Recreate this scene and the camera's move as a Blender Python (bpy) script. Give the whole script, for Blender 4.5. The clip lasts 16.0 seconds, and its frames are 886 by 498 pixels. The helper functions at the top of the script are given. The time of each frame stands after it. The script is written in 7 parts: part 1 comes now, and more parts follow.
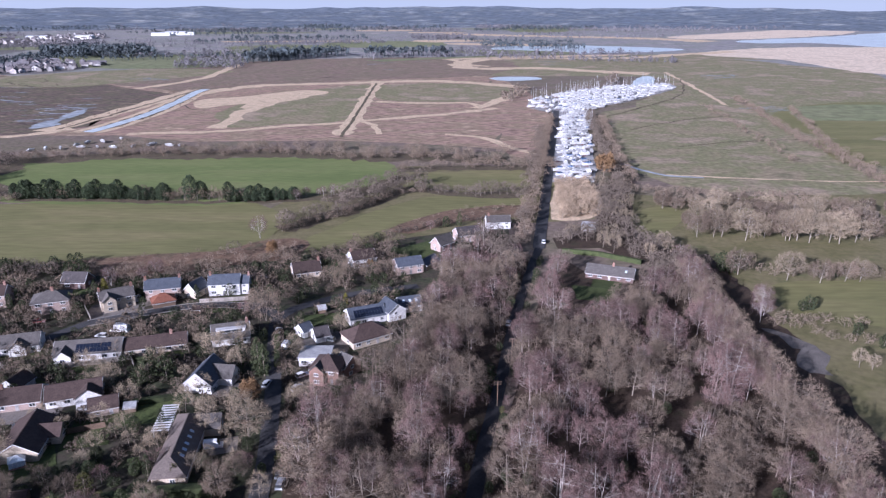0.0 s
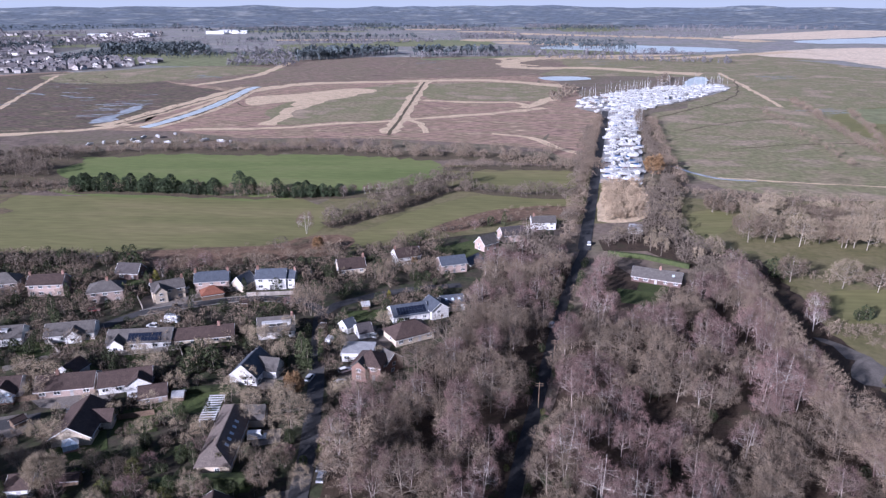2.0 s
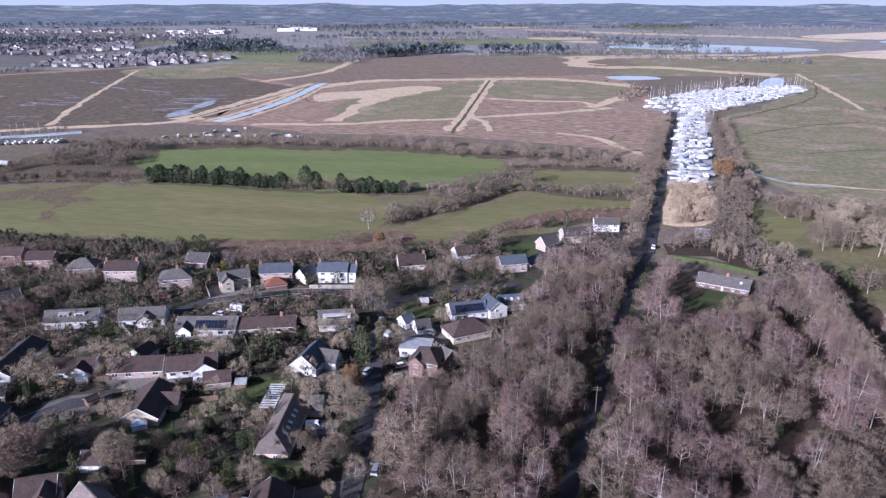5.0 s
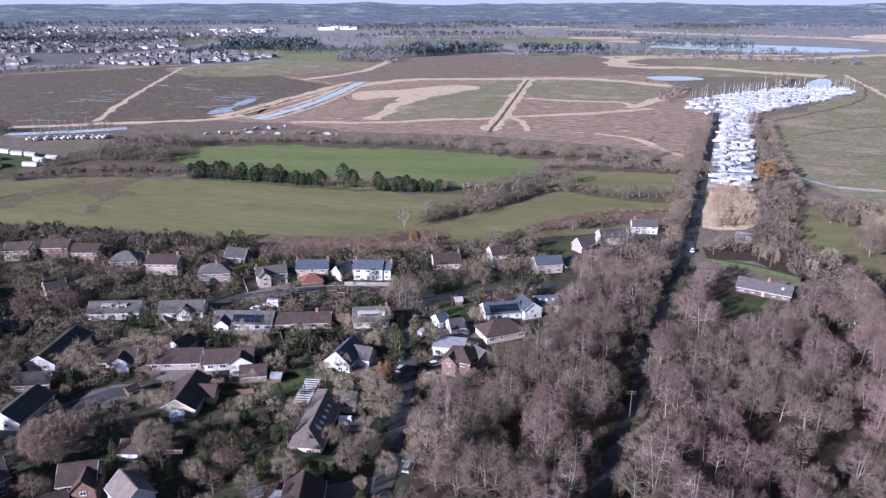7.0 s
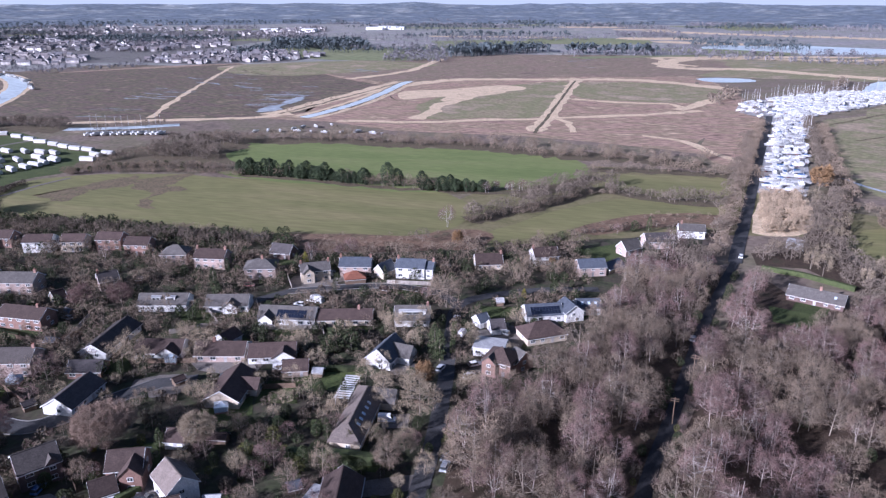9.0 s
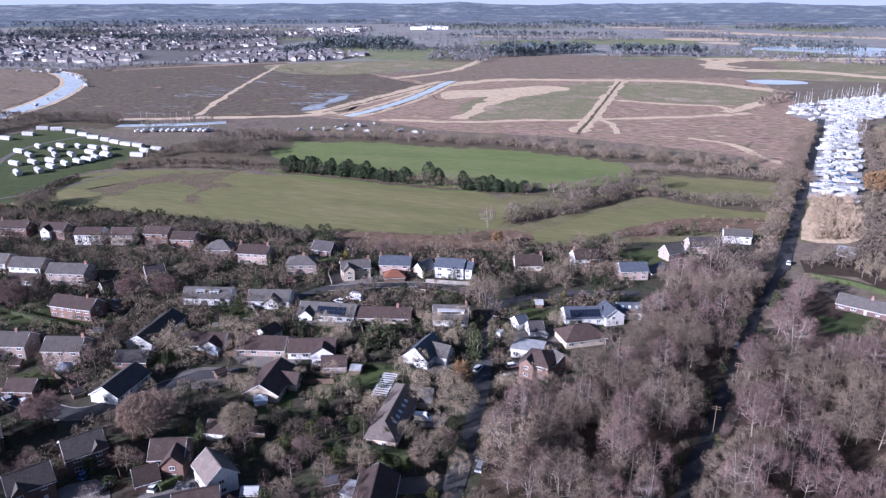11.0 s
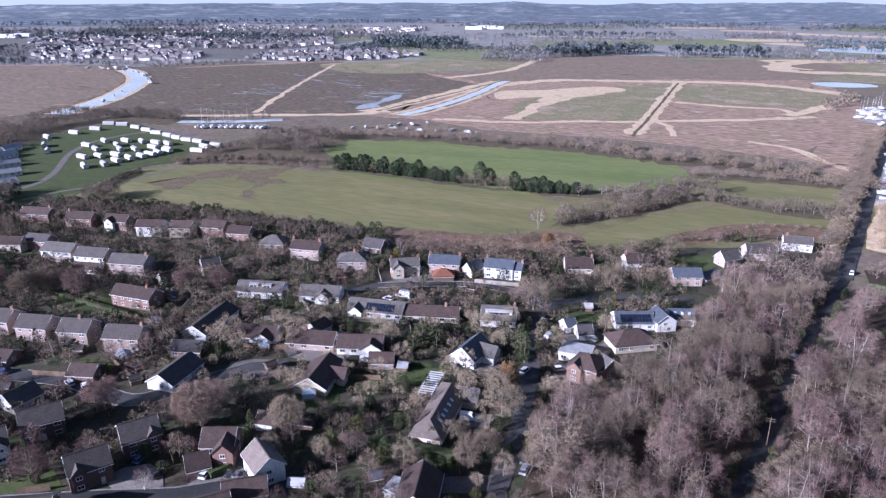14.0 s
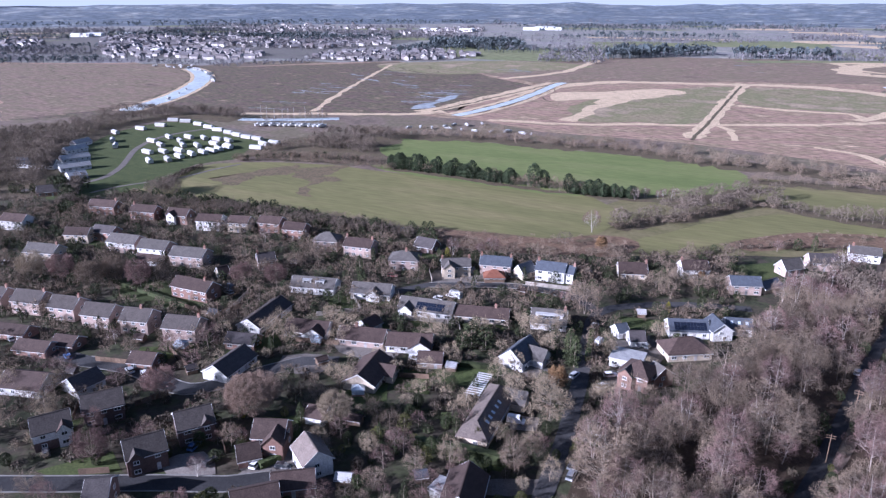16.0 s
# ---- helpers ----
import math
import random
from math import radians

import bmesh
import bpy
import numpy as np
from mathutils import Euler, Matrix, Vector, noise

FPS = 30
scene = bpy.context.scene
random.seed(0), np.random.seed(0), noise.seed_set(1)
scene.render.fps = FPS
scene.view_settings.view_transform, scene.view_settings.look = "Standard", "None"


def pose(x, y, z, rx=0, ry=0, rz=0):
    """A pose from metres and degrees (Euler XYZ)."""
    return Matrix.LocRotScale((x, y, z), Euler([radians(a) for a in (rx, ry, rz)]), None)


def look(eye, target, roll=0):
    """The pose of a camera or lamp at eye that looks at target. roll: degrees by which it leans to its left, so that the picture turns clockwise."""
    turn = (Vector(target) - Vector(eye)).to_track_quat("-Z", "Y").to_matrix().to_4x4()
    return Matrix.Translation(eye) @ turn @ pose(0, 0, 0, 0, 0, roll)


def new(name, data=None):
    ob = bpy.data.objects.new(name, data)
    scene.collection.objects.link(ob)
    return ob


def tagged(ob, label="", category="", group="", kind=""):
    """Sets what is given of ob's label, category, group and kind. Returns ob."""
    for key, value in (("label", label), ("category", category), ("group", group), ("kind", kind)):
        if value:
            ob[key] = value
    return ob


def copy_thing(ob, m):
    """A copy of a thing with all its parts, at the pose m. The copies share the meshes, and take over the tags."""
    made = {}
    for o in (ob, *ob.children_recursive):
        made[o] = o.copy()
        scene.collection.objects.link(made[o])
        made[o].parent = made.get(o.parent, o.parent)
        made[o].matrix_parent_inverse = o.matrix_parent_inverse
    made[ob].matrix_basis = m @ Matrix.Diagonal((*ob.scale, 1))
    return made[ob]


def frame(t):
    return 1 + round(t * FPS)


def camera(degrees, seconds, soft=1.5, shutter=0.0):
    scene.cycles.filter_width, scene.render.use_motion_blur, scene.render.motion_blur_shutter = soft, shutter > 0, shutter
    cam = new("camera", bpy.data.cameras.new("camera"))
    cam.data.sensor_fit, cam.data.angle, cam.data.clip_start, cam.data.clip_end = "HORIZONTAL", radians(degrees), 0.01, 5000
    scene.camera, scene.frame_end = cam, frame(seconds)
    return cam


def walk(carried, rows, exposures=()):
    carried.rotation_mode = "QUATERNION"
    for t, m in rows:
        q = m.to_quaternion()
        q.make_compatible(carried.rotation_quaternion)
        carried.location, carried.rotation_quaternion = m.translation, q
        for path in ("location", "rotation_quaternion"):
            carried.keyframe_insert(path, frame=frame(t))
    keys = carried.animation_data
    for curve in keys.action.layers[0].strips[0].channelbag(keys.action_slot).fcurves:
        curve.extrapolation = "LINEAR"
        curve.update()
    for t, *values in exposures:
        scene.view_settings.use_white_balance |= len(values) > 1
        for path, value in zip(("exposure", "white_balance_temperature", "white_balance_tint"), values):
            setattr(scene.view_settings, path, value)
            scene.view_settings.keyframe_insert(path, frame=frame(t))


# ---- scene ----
# The camera hangs 110 m over the end of a wood and turns slowly to its left.
cam = camera(64.39, 16.0, soft=1.32)
PATH = [
    (0.0, pose(0, 0, 110, 70.62, 0, 0.00)),
    (0.5, pose(0, 0, 110, 70.61, 0, 0.80)),
    (1.0, pose(0, 0, 110, 70.59, 0, 1.64)),
    (1.5, pose(0, 0, 110, 70.57, 0, 2.59)),
    (2.0, pose(0, 0, 110, 70.55, 0, 3.80)),
    (2.5, pose(0, 0, 110, 70.53, 0, 4.86)),
    (3.0, pose(0, 0, 110, 70.48, 0, 5.71)),
    (3.5, pose(0, 0, 110, 70.44, 0, 6.53)),
    (4.0, pose(0, 0, 110, 70.43, 0, 7.37)),
    (6.5, pose(0, 0, 110, 70.35, 0, 11.27)),
    (7.0, pose(0, 0, 110, 70.34, 0, 12.04)),
    (7.5, pose(0, 0, 110, 70.33, 0, 13.03)),
    (8.0, pose(0, 0, 110, 70.33, 0, 13.93)),
    (8.5, pose(0, 0, 110, 70.32, 0, 14.79)),
    (9.0, pose(0, 0, 110, 70.34, 0, 15.70)),
    (11.5, pose(0, 0, 110, 70.32, 0, 19.88)),
    (12.0, pose(0, 0, 110, 70.31, 0, 20.60)),
    (12.5, pose(0, 0, 110, 70.30, 0, 21.35)),
    (13.0, pose(0, 0, 110, 70.29, 0, 22.10)),
    (13.5, pose(0, 0, 110, 70.29, 0, 22.73)),
    (14.0, pose(0, 0, 110, 70.31, 0, 23.41)),
    (14.5, pose(0, 0, 110, 70.32, 0, 24.32)),
    (15.0, pose(0, 0, 110, 70.34, 0, 25.40)),
    (15.5, pose(0, 0, 110, 70.35, 0, 26.61)),
    (16.0, pose(0, 0, 110, 70.36, 0, 27.86)),
]
walk(cam, PATH, [(0.0, 0.43, 5190, 28), (6.0, 0.53, 5150, 28), (12.0, 0.66, 5090, 28), (16.0, 0.74, 5050, 28)])

# ---- world, sun ----
SUN_EL, SUN_AZ = 19.5, 220.0          # height over the horizon; bearing clockwise from +y
world = bpy.data.worlds.new("sky")
scene.world = world
world.use_nodes = True
sky = world.node_tree.nodes.new("ShaderNodeTexSky")
sky.sky_type, sky.sun_disc = "NISHITA", False
sky.sun_elevation, sky.sun_rotation = radians(SUN_EL), radians(SUN_AZ)
sky.air_density, sky.dust_density = 1.0, 0.9
background = world.node_tree.nodes["Background"]
background.inputs[1].default_value = 0.052
world.node_tree.links.new(sky.outputs[0], background.inputs[0])
sun_way = Vector((math.sin(radians(SUN_AZ)) * math.cos(radians(SUN_EL)), math.cos(radians(SUN_AZ)) * math.cos(radians(SUN_EL)), math.sin(radians(SUN_EL))))
sun = new("sun", bpy.data.lights.new("sun", "SUN"))
sun.data.energy, sun.data.angle, sun.data.color = 6.9, radians(0.6), (1.0, 0.935, 0.84)
sun.matrix_world = look(sun_way * 200, (0, 0, 0))

rng = random.Random(7)


# ---- materials ----
def material(name, colours, scale=1.0, rough=0.85, bump=0.0, metal=0.0, vary=0.0, island=0.0, detail=6.0, fine=9.0, spec=0.3, grain=0.28, stretch=None):
    """Colours mixed by noise at two scales, in metres; vary: by object, island: by loose piece."""
    m = bpy.data.materials.new(name)
    m.use_nodes = True
    nodes, links = m.node_tree.nodes, m.node_tree.links
    bsdf = nodes["Principled BSDF"]
    bsdf.inputs["Roughness"].default_value = rough
    bsdf.inputs["Metallic"].default_value = metal
    bsdf.inputs["Specular IOR Level"].default_value = spec
    coord = nodes.new("ShaderNodeNewGeometry")
    place = coord.outputs["Position"]
    if stretch:
        drawn = nodes.new("ShaderNodeVectorMath")
        drawn.operation = "MULTIPLY"
        drawn.inputs[1].default_value = (stretch[0], stretch[1], 1.0)
        links.new(place, drawn.inputs[0])
        place = drawn.outputs[0]
    big = nodes.new("ShaderNodeTexNoise")
    big.inputs["Scale"].default_value, big.inputs["Detail"].default_value, big.inputs["Roughness"].default_value = 1.0 / scale, detail, 0.62
    links.new(place, big.inputs["Vector"])
    ramp = nodes.new("ShaderNodeValToRGB")
    n = len(colours)
    while len(ramp.color_ramp.elements) < n:
        ramp.color_ramp.elements.new(0.5)
    for i, (e, c) in enumerate(zip(ramp.color_ramp.elements, colours)):
        e.position = 0.5 if n == 1 else 0.3 + 0.4 * i / (n - 1)
        e.color = (*c, 1)
    links.new(big.outputs["Fac"], ramp.inputs[0])
    small = nodes.new("ShaderNodeTexNoise")
    small.inputs["Scale"].default_value, small.inputs["Detail"].default_value = fine / scale, 4.0
    links.new(place, small.inputs["Vector"])
    span = nodes.new("ShaderNodeMapRange")
    span.inputs["From Min"].default_value, span.inputs["From Max"].default_value = 0.3, 0.7
    span.inputs["To Min"].default_value, span.inputs["To Max"].default_value = 1 - grain, 1 + grain
    links.new(small.outputs["Fac"], span.inputs["Value"])
    value = span.outputs[0]
    for amount, source in ((vary, None), (island, coord.outputs["Random Per Island"])):
        if amount:
            if source is None:
                source = nodes.new("ShaderNodeObjectInfo").outputs["Random"]
            r = nodes.new("ShaderNodeMapRange")
            r.inputs["To Min"].default_value, r.inputs["To Max"].default_value = 1 - amount, 1 + amount
            links.new(source, r.inputs["Value"])
            mul = nodes.new("ShaderNodeMath")
            mul.operation = "MULTIPLY"
            links.new(value, mul.inputs[0]), links.new(r.outputs[0], mul.inputs[1])
            value = mul.outputs[0]
    scale_node = nodes.new("ShaderNodeVectorMath")
    scale_node.operation = "SCALE"
    links.new(ramp.outputs[0], scale_node.inputs[0]), links.new(value, scale_node.inputs["Scale"])
    links.new(scale_node.outputs[0], bsdf.inputs["Base Color"])
    if bump:
        b = nodes.new("ShaderNodeBump")
        b.inputs["Strength"].default_value, b.inputs["Distance"].default_value = 1.0, bump
        links.new(small.outputs["Fac"], b.inputs["Height"]), links.new(b.outputs[0], bsdf.inputs["Normal"])
    return m


def water_material(name, colour, rough=0.12):
    m = material(name, [colour, tuple(c * 1.3 for c in colour)], 60, rough, 0.02, spec=0.5)
    return m


HEATH = material("heath", [(0.095, 0.076, 0.06), (0.19, 0.145, 0.115), (0.145, 0.125, 0.08), (0.29, 0.225, 0.165)], 45, 0.95, 0.2, fine=12, detail=9)
MARSH_DARK = material("dark_saltmarsh", [(0.06, 0.05, 0.038), (0.15, 0.105, 0.085), (0.105, 0.095, 0.055), (0.3, 0.21, 0.155)], 17, 0.95, 0.3, grain=0.5, fine=5, detail=9, stretch=(0.5, 1.2))
MARSH = material("marsh", [(0.14, 0.096, 0.074), (0.355, 0.235, 0.178), (0.235, 0.178, 0.114), (0.56, 0.41, 0.295)], 19, 0.95, 0.3, fine=5, grain=0.45, detail=9, stretch=(0.5, 1.3))
MARSH_MID = material("brown_saltmarsh", [(0.10, 0.075, 0.06), (0.24, 0.17, 0.13), (0.17, 0.14, 0.09), (0.36, 0.265, 0.195)], 24, 0.95, 0.3, fine=6, grain=0.35, detail=10, stretch=(0.5, 1.2))
MARSH_GREEN = material("marsh_grass", [(0.165, 0.15, 0.085), (0.27, 0.22, 0.14), (0.19, 0.185, 0.092), (0.3, 0.235, 0.165), (0.4, 0.32, 0.22)], 55, 0.95, 0.1, fine=14, grain=0.28, detail=10)
REED = material("dry_reed", [(0.45, 0.34, 0.22), (0.62, 0.48, 0.325), (0.36, 0.28, 0.18)], 12, 0.95, 0.2, fine=8)
SAND = material("pale_reed_flat", [(0.58, 0.46, 0.34), (0.68, 0.56, 0.43), (0.5, 0.4, 0.29)], 60, 0.95, fine=8)
FIELD = material("meadow", [(0.125, 0.158, 0.048), (0.15, 0.182, 0.058), (0.185, 0.2, 0.075)], 35, 0.95, 0.05, fine=11, grain=0.14, stretch=(0.35, 1.5))
PASTURE = material("pasture", [(0.138, 0.134, 0.053), (0.172, 0.164, 0.065), (0.22, 0.19, 0.088)], 38, 0.95, 0.05, fine=10, grain=0.16, stretch=(0.3, 1.4), detail=9)
PARK = material("rough_grass", [(0.105, 0.098, 0.045), (0.14, 0.128, 0.055), (0.18, 0.155, 0.078), (0.12, 0.12, 0.048)], 22, 0.95, 0.08, fine=9, grain=0.15)
BRACKEN = material("bracken", [(0.12, 0.08, 0.052), (0.18, 0.115, 0.075), (0.09, 0.075, 0.042)], 12, 0.95, 0.2, fine=7)
GARDEN = material("garden_ground", [(0.026, 0.028, 0.017), (0.05, 0.056, 0.027), (0.062, 0.05, 0.037), (0.042, 0.045, 0.024)], 9, 0.95, 0.08, fine=6)
LAWN = material("lawn", [(0.04, 0.056, 0.016), (0.068, 0.082, 0.026)], 6, 0.95, 0.03, vary=0.25)
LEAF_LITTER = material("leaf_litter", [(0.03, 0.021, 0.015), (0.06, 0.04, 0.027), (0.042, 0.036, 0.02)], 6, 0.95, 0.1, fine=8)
# Brown scrub ground with the trees' shade mixed into its colour.
SHADED_SCRUB_FLOOR = material("scrub_floor", [(0.06, 0.048, 0.03), (0.115, 0.088, 0.055), (0.09, 0.085, 0.042)], 7, 0.95, 0.1, fine=8)
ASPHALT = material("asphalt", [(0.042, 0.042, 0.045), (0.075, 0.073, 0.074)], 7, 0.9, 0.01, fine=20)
# Shaded copy of the asphalt: the shade is put into its colour.
SHADED_TARMAC = material("lane_tarmac", [(0.026, 0.026, 0.029), (0.046, 0.045, 0.047)], 7, 0.9, 0.01, fine=20)
DRIVE = material("gravel_drive", [(0.13, 0.115, 0.103), (0.2, 0.178, 0.158)], 4, 0.95, 0.03, fine=14, vary=0.3)
YARD = material("yard_hardstanding", [(0.26, 0.255, 0.25), (0.38, 0.37, 0.36)], 12, 0.9, 0.02)
BOG = material("boggy_grass", [(0.135, 0.118, 0.055), (0.165, 0.125, 0.075), (0.12, 0.095, 0.055), (0.17, 0.155, 0.066)], 7, 0.95, 0.08, fine=5, grain=0.3, detail=9)
MUD = material("ditch_mud", [(0.06, 0.05, 0.035), (0.12, 0.095, 0.06), (0.13, 0.12, 0.055)], 9, 0.9)
# The sky's reflection is painted into the pale base colour of the water.
WATER = water_material("river_water", (0.52, 0.57, 0.585), 0.3)
POND = water_material("pool_water", (0.36, 0.375, 0.385), 0.25)
BARK = material("oak_bark", [(0.165, 0.137, 0.112), (0.27, 0.228, 0.187)], 1.2, 0.95, 0.03, vary=0.25)
BIRCH_BARK = material("birch_bark", [(0.24, 0.2, 0.18), (0.33, 0.28, 0.255), (0.16, 0.135, 0.12)], 0.8, 0.9, 0.01, vary=0.15)
TWIG_FAR = material("belt_twigs", [(0.124, 0.099, 0.077), (0.188, 0.152, 0.119)], 12, 0.95, island=0.3)
PALE_BIRCH_BARK = material("pale_birch_bark", [(0.38, 0.34, 0.31), (0.5, 0.46, 0.42), (0.3, 0.255, 0.23)], 0.8, 0.9, 0.01, vary=0.15)
OLIVE_LEAF = material("olive_leaves", [(0.07, 0.075, 0.02), (0.12, 0.115, 0.035)], 2, 0.85, vary=0.4, island=0.3)
RUSSET_BUSH = material("brown_shrub_leaves", [(0.051, 0.041, 0.031), (0.08, 0.062, 0.046)], 2, 0.9, vary=0.4, island=0.3)
TWIG = material("oak_twigs", [(0.132, 0.100, 0.073), (0.203, 0.156, 0.114)], 3, 0.95, vary=0.35, island=0.2)
TWIG_BIRCH = material("birch_twigs", [(0.13, 0.082, 0.073), (0.196, 0.128, 0.114)], 3, 0.95, vary=0.32, island=0.2)
TWIG_PALE = material("willow_twigs", [(0.22, 0.178, 0.122), (0.3, 0.24, 0.168)], 3, 0.95, vary=0.25, island=0.2)
RUSSET = material("russet_leaves", [(0.19, 0.115, 0.06), (0.27, 0.17, 0.085)], 2, 0.9, island=0.3)
NEEDLES = material("pine_needles", [(0.03, 0.044, 0.025), (0.058, 0.076, 0.036)], 2.5, 0.9, vary=0.3, island=0.35)
EVERGREEN = material("evergreen_leaves", [(0.03, 0.04, 0.018), (0.062, 0.072, 0.03)], 2.5, 0.85, vary=0.4, island=0.35)
GOLDEN = material("golden_conifer_leaves", [(0.13, 0.12, 0.02), (0.2, 0.18, 0.03)], 1.5, 0.85, island=0.3)
HEDGE = material("hedge_leaves", [(0.034, 0.045, 0.017), (0.06, 0.074, 0.026)], 2, 0.85, vary=0.35, island=0.3)


# ---- mesh helpers ----
class Shape:
    """Vertices and faces of one mesh, gathered piece by piece."""

    def __init__(self):
        self.v, self.f = [], []

    def add(self, verts, faces):
        k = len(self.v)
        self.v += [tuple(p) for p in verts]
        self.f += [tuple(i + k for i in q) for q in faces]
        return self

    def box(self, x0, x1, y0, y1, z0, z1):
        return self.add([(x, y, z) for z in (z0, z1) for x, y in ((x0, y0), (x1, y0), (x1, y1), (x0, y1))],
                        [(3, 2, 1, 0), (4, 5, 6, 7), (0, 1, 5, 4), (1, 2, 6, 5), (2, 3, 7, 6), (3, 0, 4, 7)])

    def hull(self, lower, upper):
        """A closed body between two rings with the same number of corners."""
        n = len(lower)
        return self.add([*lower, *upper], [tuple(range(n - 1, -1, -1)), tuple(range(n, 2 * n))] + [(i, (i + 1) % n, n + (i + 1) % n, n + i) for i in range(n)])

    def stick(self, a, b, ra, rb, sides=3):
        """A tapered round bar from a to b; it ends in a point where rb is 0."""
        a, b = Vector(a), Vector(b)
        d = (b - a).normalized()
        u = d.orthogonal().normalized()
        w = d.cross(u)
        ring = [a + (u * math.cos(k * math.tau / sides) + w * math.sin(k * math.tau / sides)) * ra for k in range(sides)]
        if rb <= 0:
            return self.add([*ring, b], [(k, (k + 1) % sides, sides) for k in range(sides)])
        top = [b + (u * math.cos(k * math.tau / sides) + w * math.sin(k * math.tau / sides)) * rb for k in range(sides)]
        return self.add([*ring, *top], [(k, (k + 1) % sides, sides + (k + 1) % sides, sides + k) for k in range(sides)])

    def blade(self, a, b, w, r):
        """A thin twig from a to b, w wide at its foot."""
        side = (b - a).cross(Vector((r.uniform(-1, 1), r.uniform(-1, 1), r.uniform(-1, 1)))).normalized() * w
        k = len(self.v)
        self.v += [tuple(a - side), tuple(a + side), tuple(b)]
        self.f.append((k, k + 1, k + 2))

    def mesh(self, name, mat, smooth=False):
        me = bpy.data.meshes.new(name)
        me.from_pydata(self.v, [], self.f)
        me.materials.append(mat)
        if smooth:
            me.polygons.foreach_set("use_smooth", [True] * len(me.polygons))
        me.update()
        return me


def part(name, shape, mat, parent=None, label="", smooth=False):
    ob = new(name, shape if isinstance(shape, bpy.types.Mesh) else shape.mesh(name, mat, smooth))
    ob.parent = parent
    return tagged(ob, label)


def spline(pts, step, closed=False):
    """A smooth line through the points, with a corner about every step metres."""
    pts = [Vector(p) for p in pts]
    n = len(pts)
    out = []
    for i in range(n if closed else n - 1):
        if closed:
            p = [pts[(i + k) % n] for k in (-1, 0, 1, 2)]
        else:
            p = [pts[max(i - 1, 0)], pts[i], pts[i + 1], pts[min(i + 2, n - 1)]]
        m = max(1, int((p[2] - p[1]).length / step))
        for j in range(m):
            t = j / m
            out.append(0.5 * (2 * p[1] + (p[2] - p[0]) * t + (2 * p[0] - 5 * p[1] + 4 * p[2] - p[3]) * t * t + (3 * p[1] - p[0] - 3 * p[2] + p[3]) * t ** 3))
    if not closed:
        out.append(pts[-1])
    return out


def wobble(p, size, amount):
    q = noise.noise_vector(Vector((p[0] / size, p[1] / size, 3.7)))
    w = noise.noise_vector(Vector((p[0] / size * 4.3, p[1] / size * 4.3, 9.1)))
    return Vector((p[0] + (q[0] + 0.5 * w[0]) * amount, p[1] + (q[1] + 0.5 * w[1]) * amount))


def patch(name, pts, z, mat, label, category, rough=4.0, step=10.0, smooth=True):
    """A flat piece of the ground with an uneven outline, z metres above the sheet."""
    if smooth:
        line = spline(pts, step, True)
    else:
        line = []
        for i, p in enumerate(pts):
            a, b = Vector(pts[i - 1]), Vector(p)
            m = max(1, int((b - a).length / step))
            line += [a.lerp(b, k / m) for k in range(m)]
    line = [wobble(p, 25, rough) for p in line]
    bm = bmesh.new()
    vs = [bm.verts.new((p[0], p[1], z)) for p in line]
    f = bm.faces.new(vs)
    if f.calc_area() and f.normal.z < 0:
        f.normal_flip()
    bmesh.ops.triangulate(bm, faces=bm.faces[:])
    me = bpy.data.meshes.new(name)
    bm.to_mesh(me)
    bm.free()
    me.materials.append(mat)
    return tagged(new(name, me), label, category, kind="structure")


def ribbon(name, pts, width, z, mat, label, category, rough=0.0, step=6.0):
    """A strip of ground of that width along a line."""
    line = spline(pts, step)
    left, right = [], []
    for i, p in enumerate(line):
        d = (line[min(i + 1, len(line) - 1)] - line[max(i - 1, 0)]).normalized()
        s = Vector((-d[1], d[0]))
        w = width / 2
        left.append(wobble(p + s * w * (1 + rough * (rng.random() - 0.5)), 18, rough * 4))
        right.append(wobble(p - s * w * (1 + rough * (rng.random() - 0.5)), 18, rough * 4))
    n = len(line)
    me = bpy.data.meshes.new(name)
    me.from_pydata([(p[0], p[1], z) for p in left + right], [], [(i, n + i, n + i + 1, i + 1) for i in range(n - 1)])
    me.materials.append(mat)
    return tagged(new(name, me), label, category, kind="structure")


def inside(p, poly):
    hit = False
    for i in range(len(poly)):
        (x1, y1), (x2, y2) = poly[i - 1], poly[i]
        if (y1 > p[1]) != (y2 > p[1]) and p[0] < (x2 - x1) * (p[1] - y1) / (y2 - y1) + x1:
            hit = not hit
    return hit


def scatter(poly, gap, seed, jitter=0.42):
    """Places on an uneven grid inside an outline."""
    r = random.Random(seed)
    xs, ys = [p[0] for p in poly], [p[1] for p in poly]
    out, row, y = [], 0, min(ys)
    while y < max(ys):
        x = min(xs) + (gap / 2 if row % 2 else 0)
        while x < max(xs):
            p = (x + r.uniform(-jitter, jitter) * gap, y + r.uniform(-jitter, jitter) * gap)
            if inside(p, poly):
                out.append(p)
            x += gap
        y += gap * 0.87
        row += 1
    return out


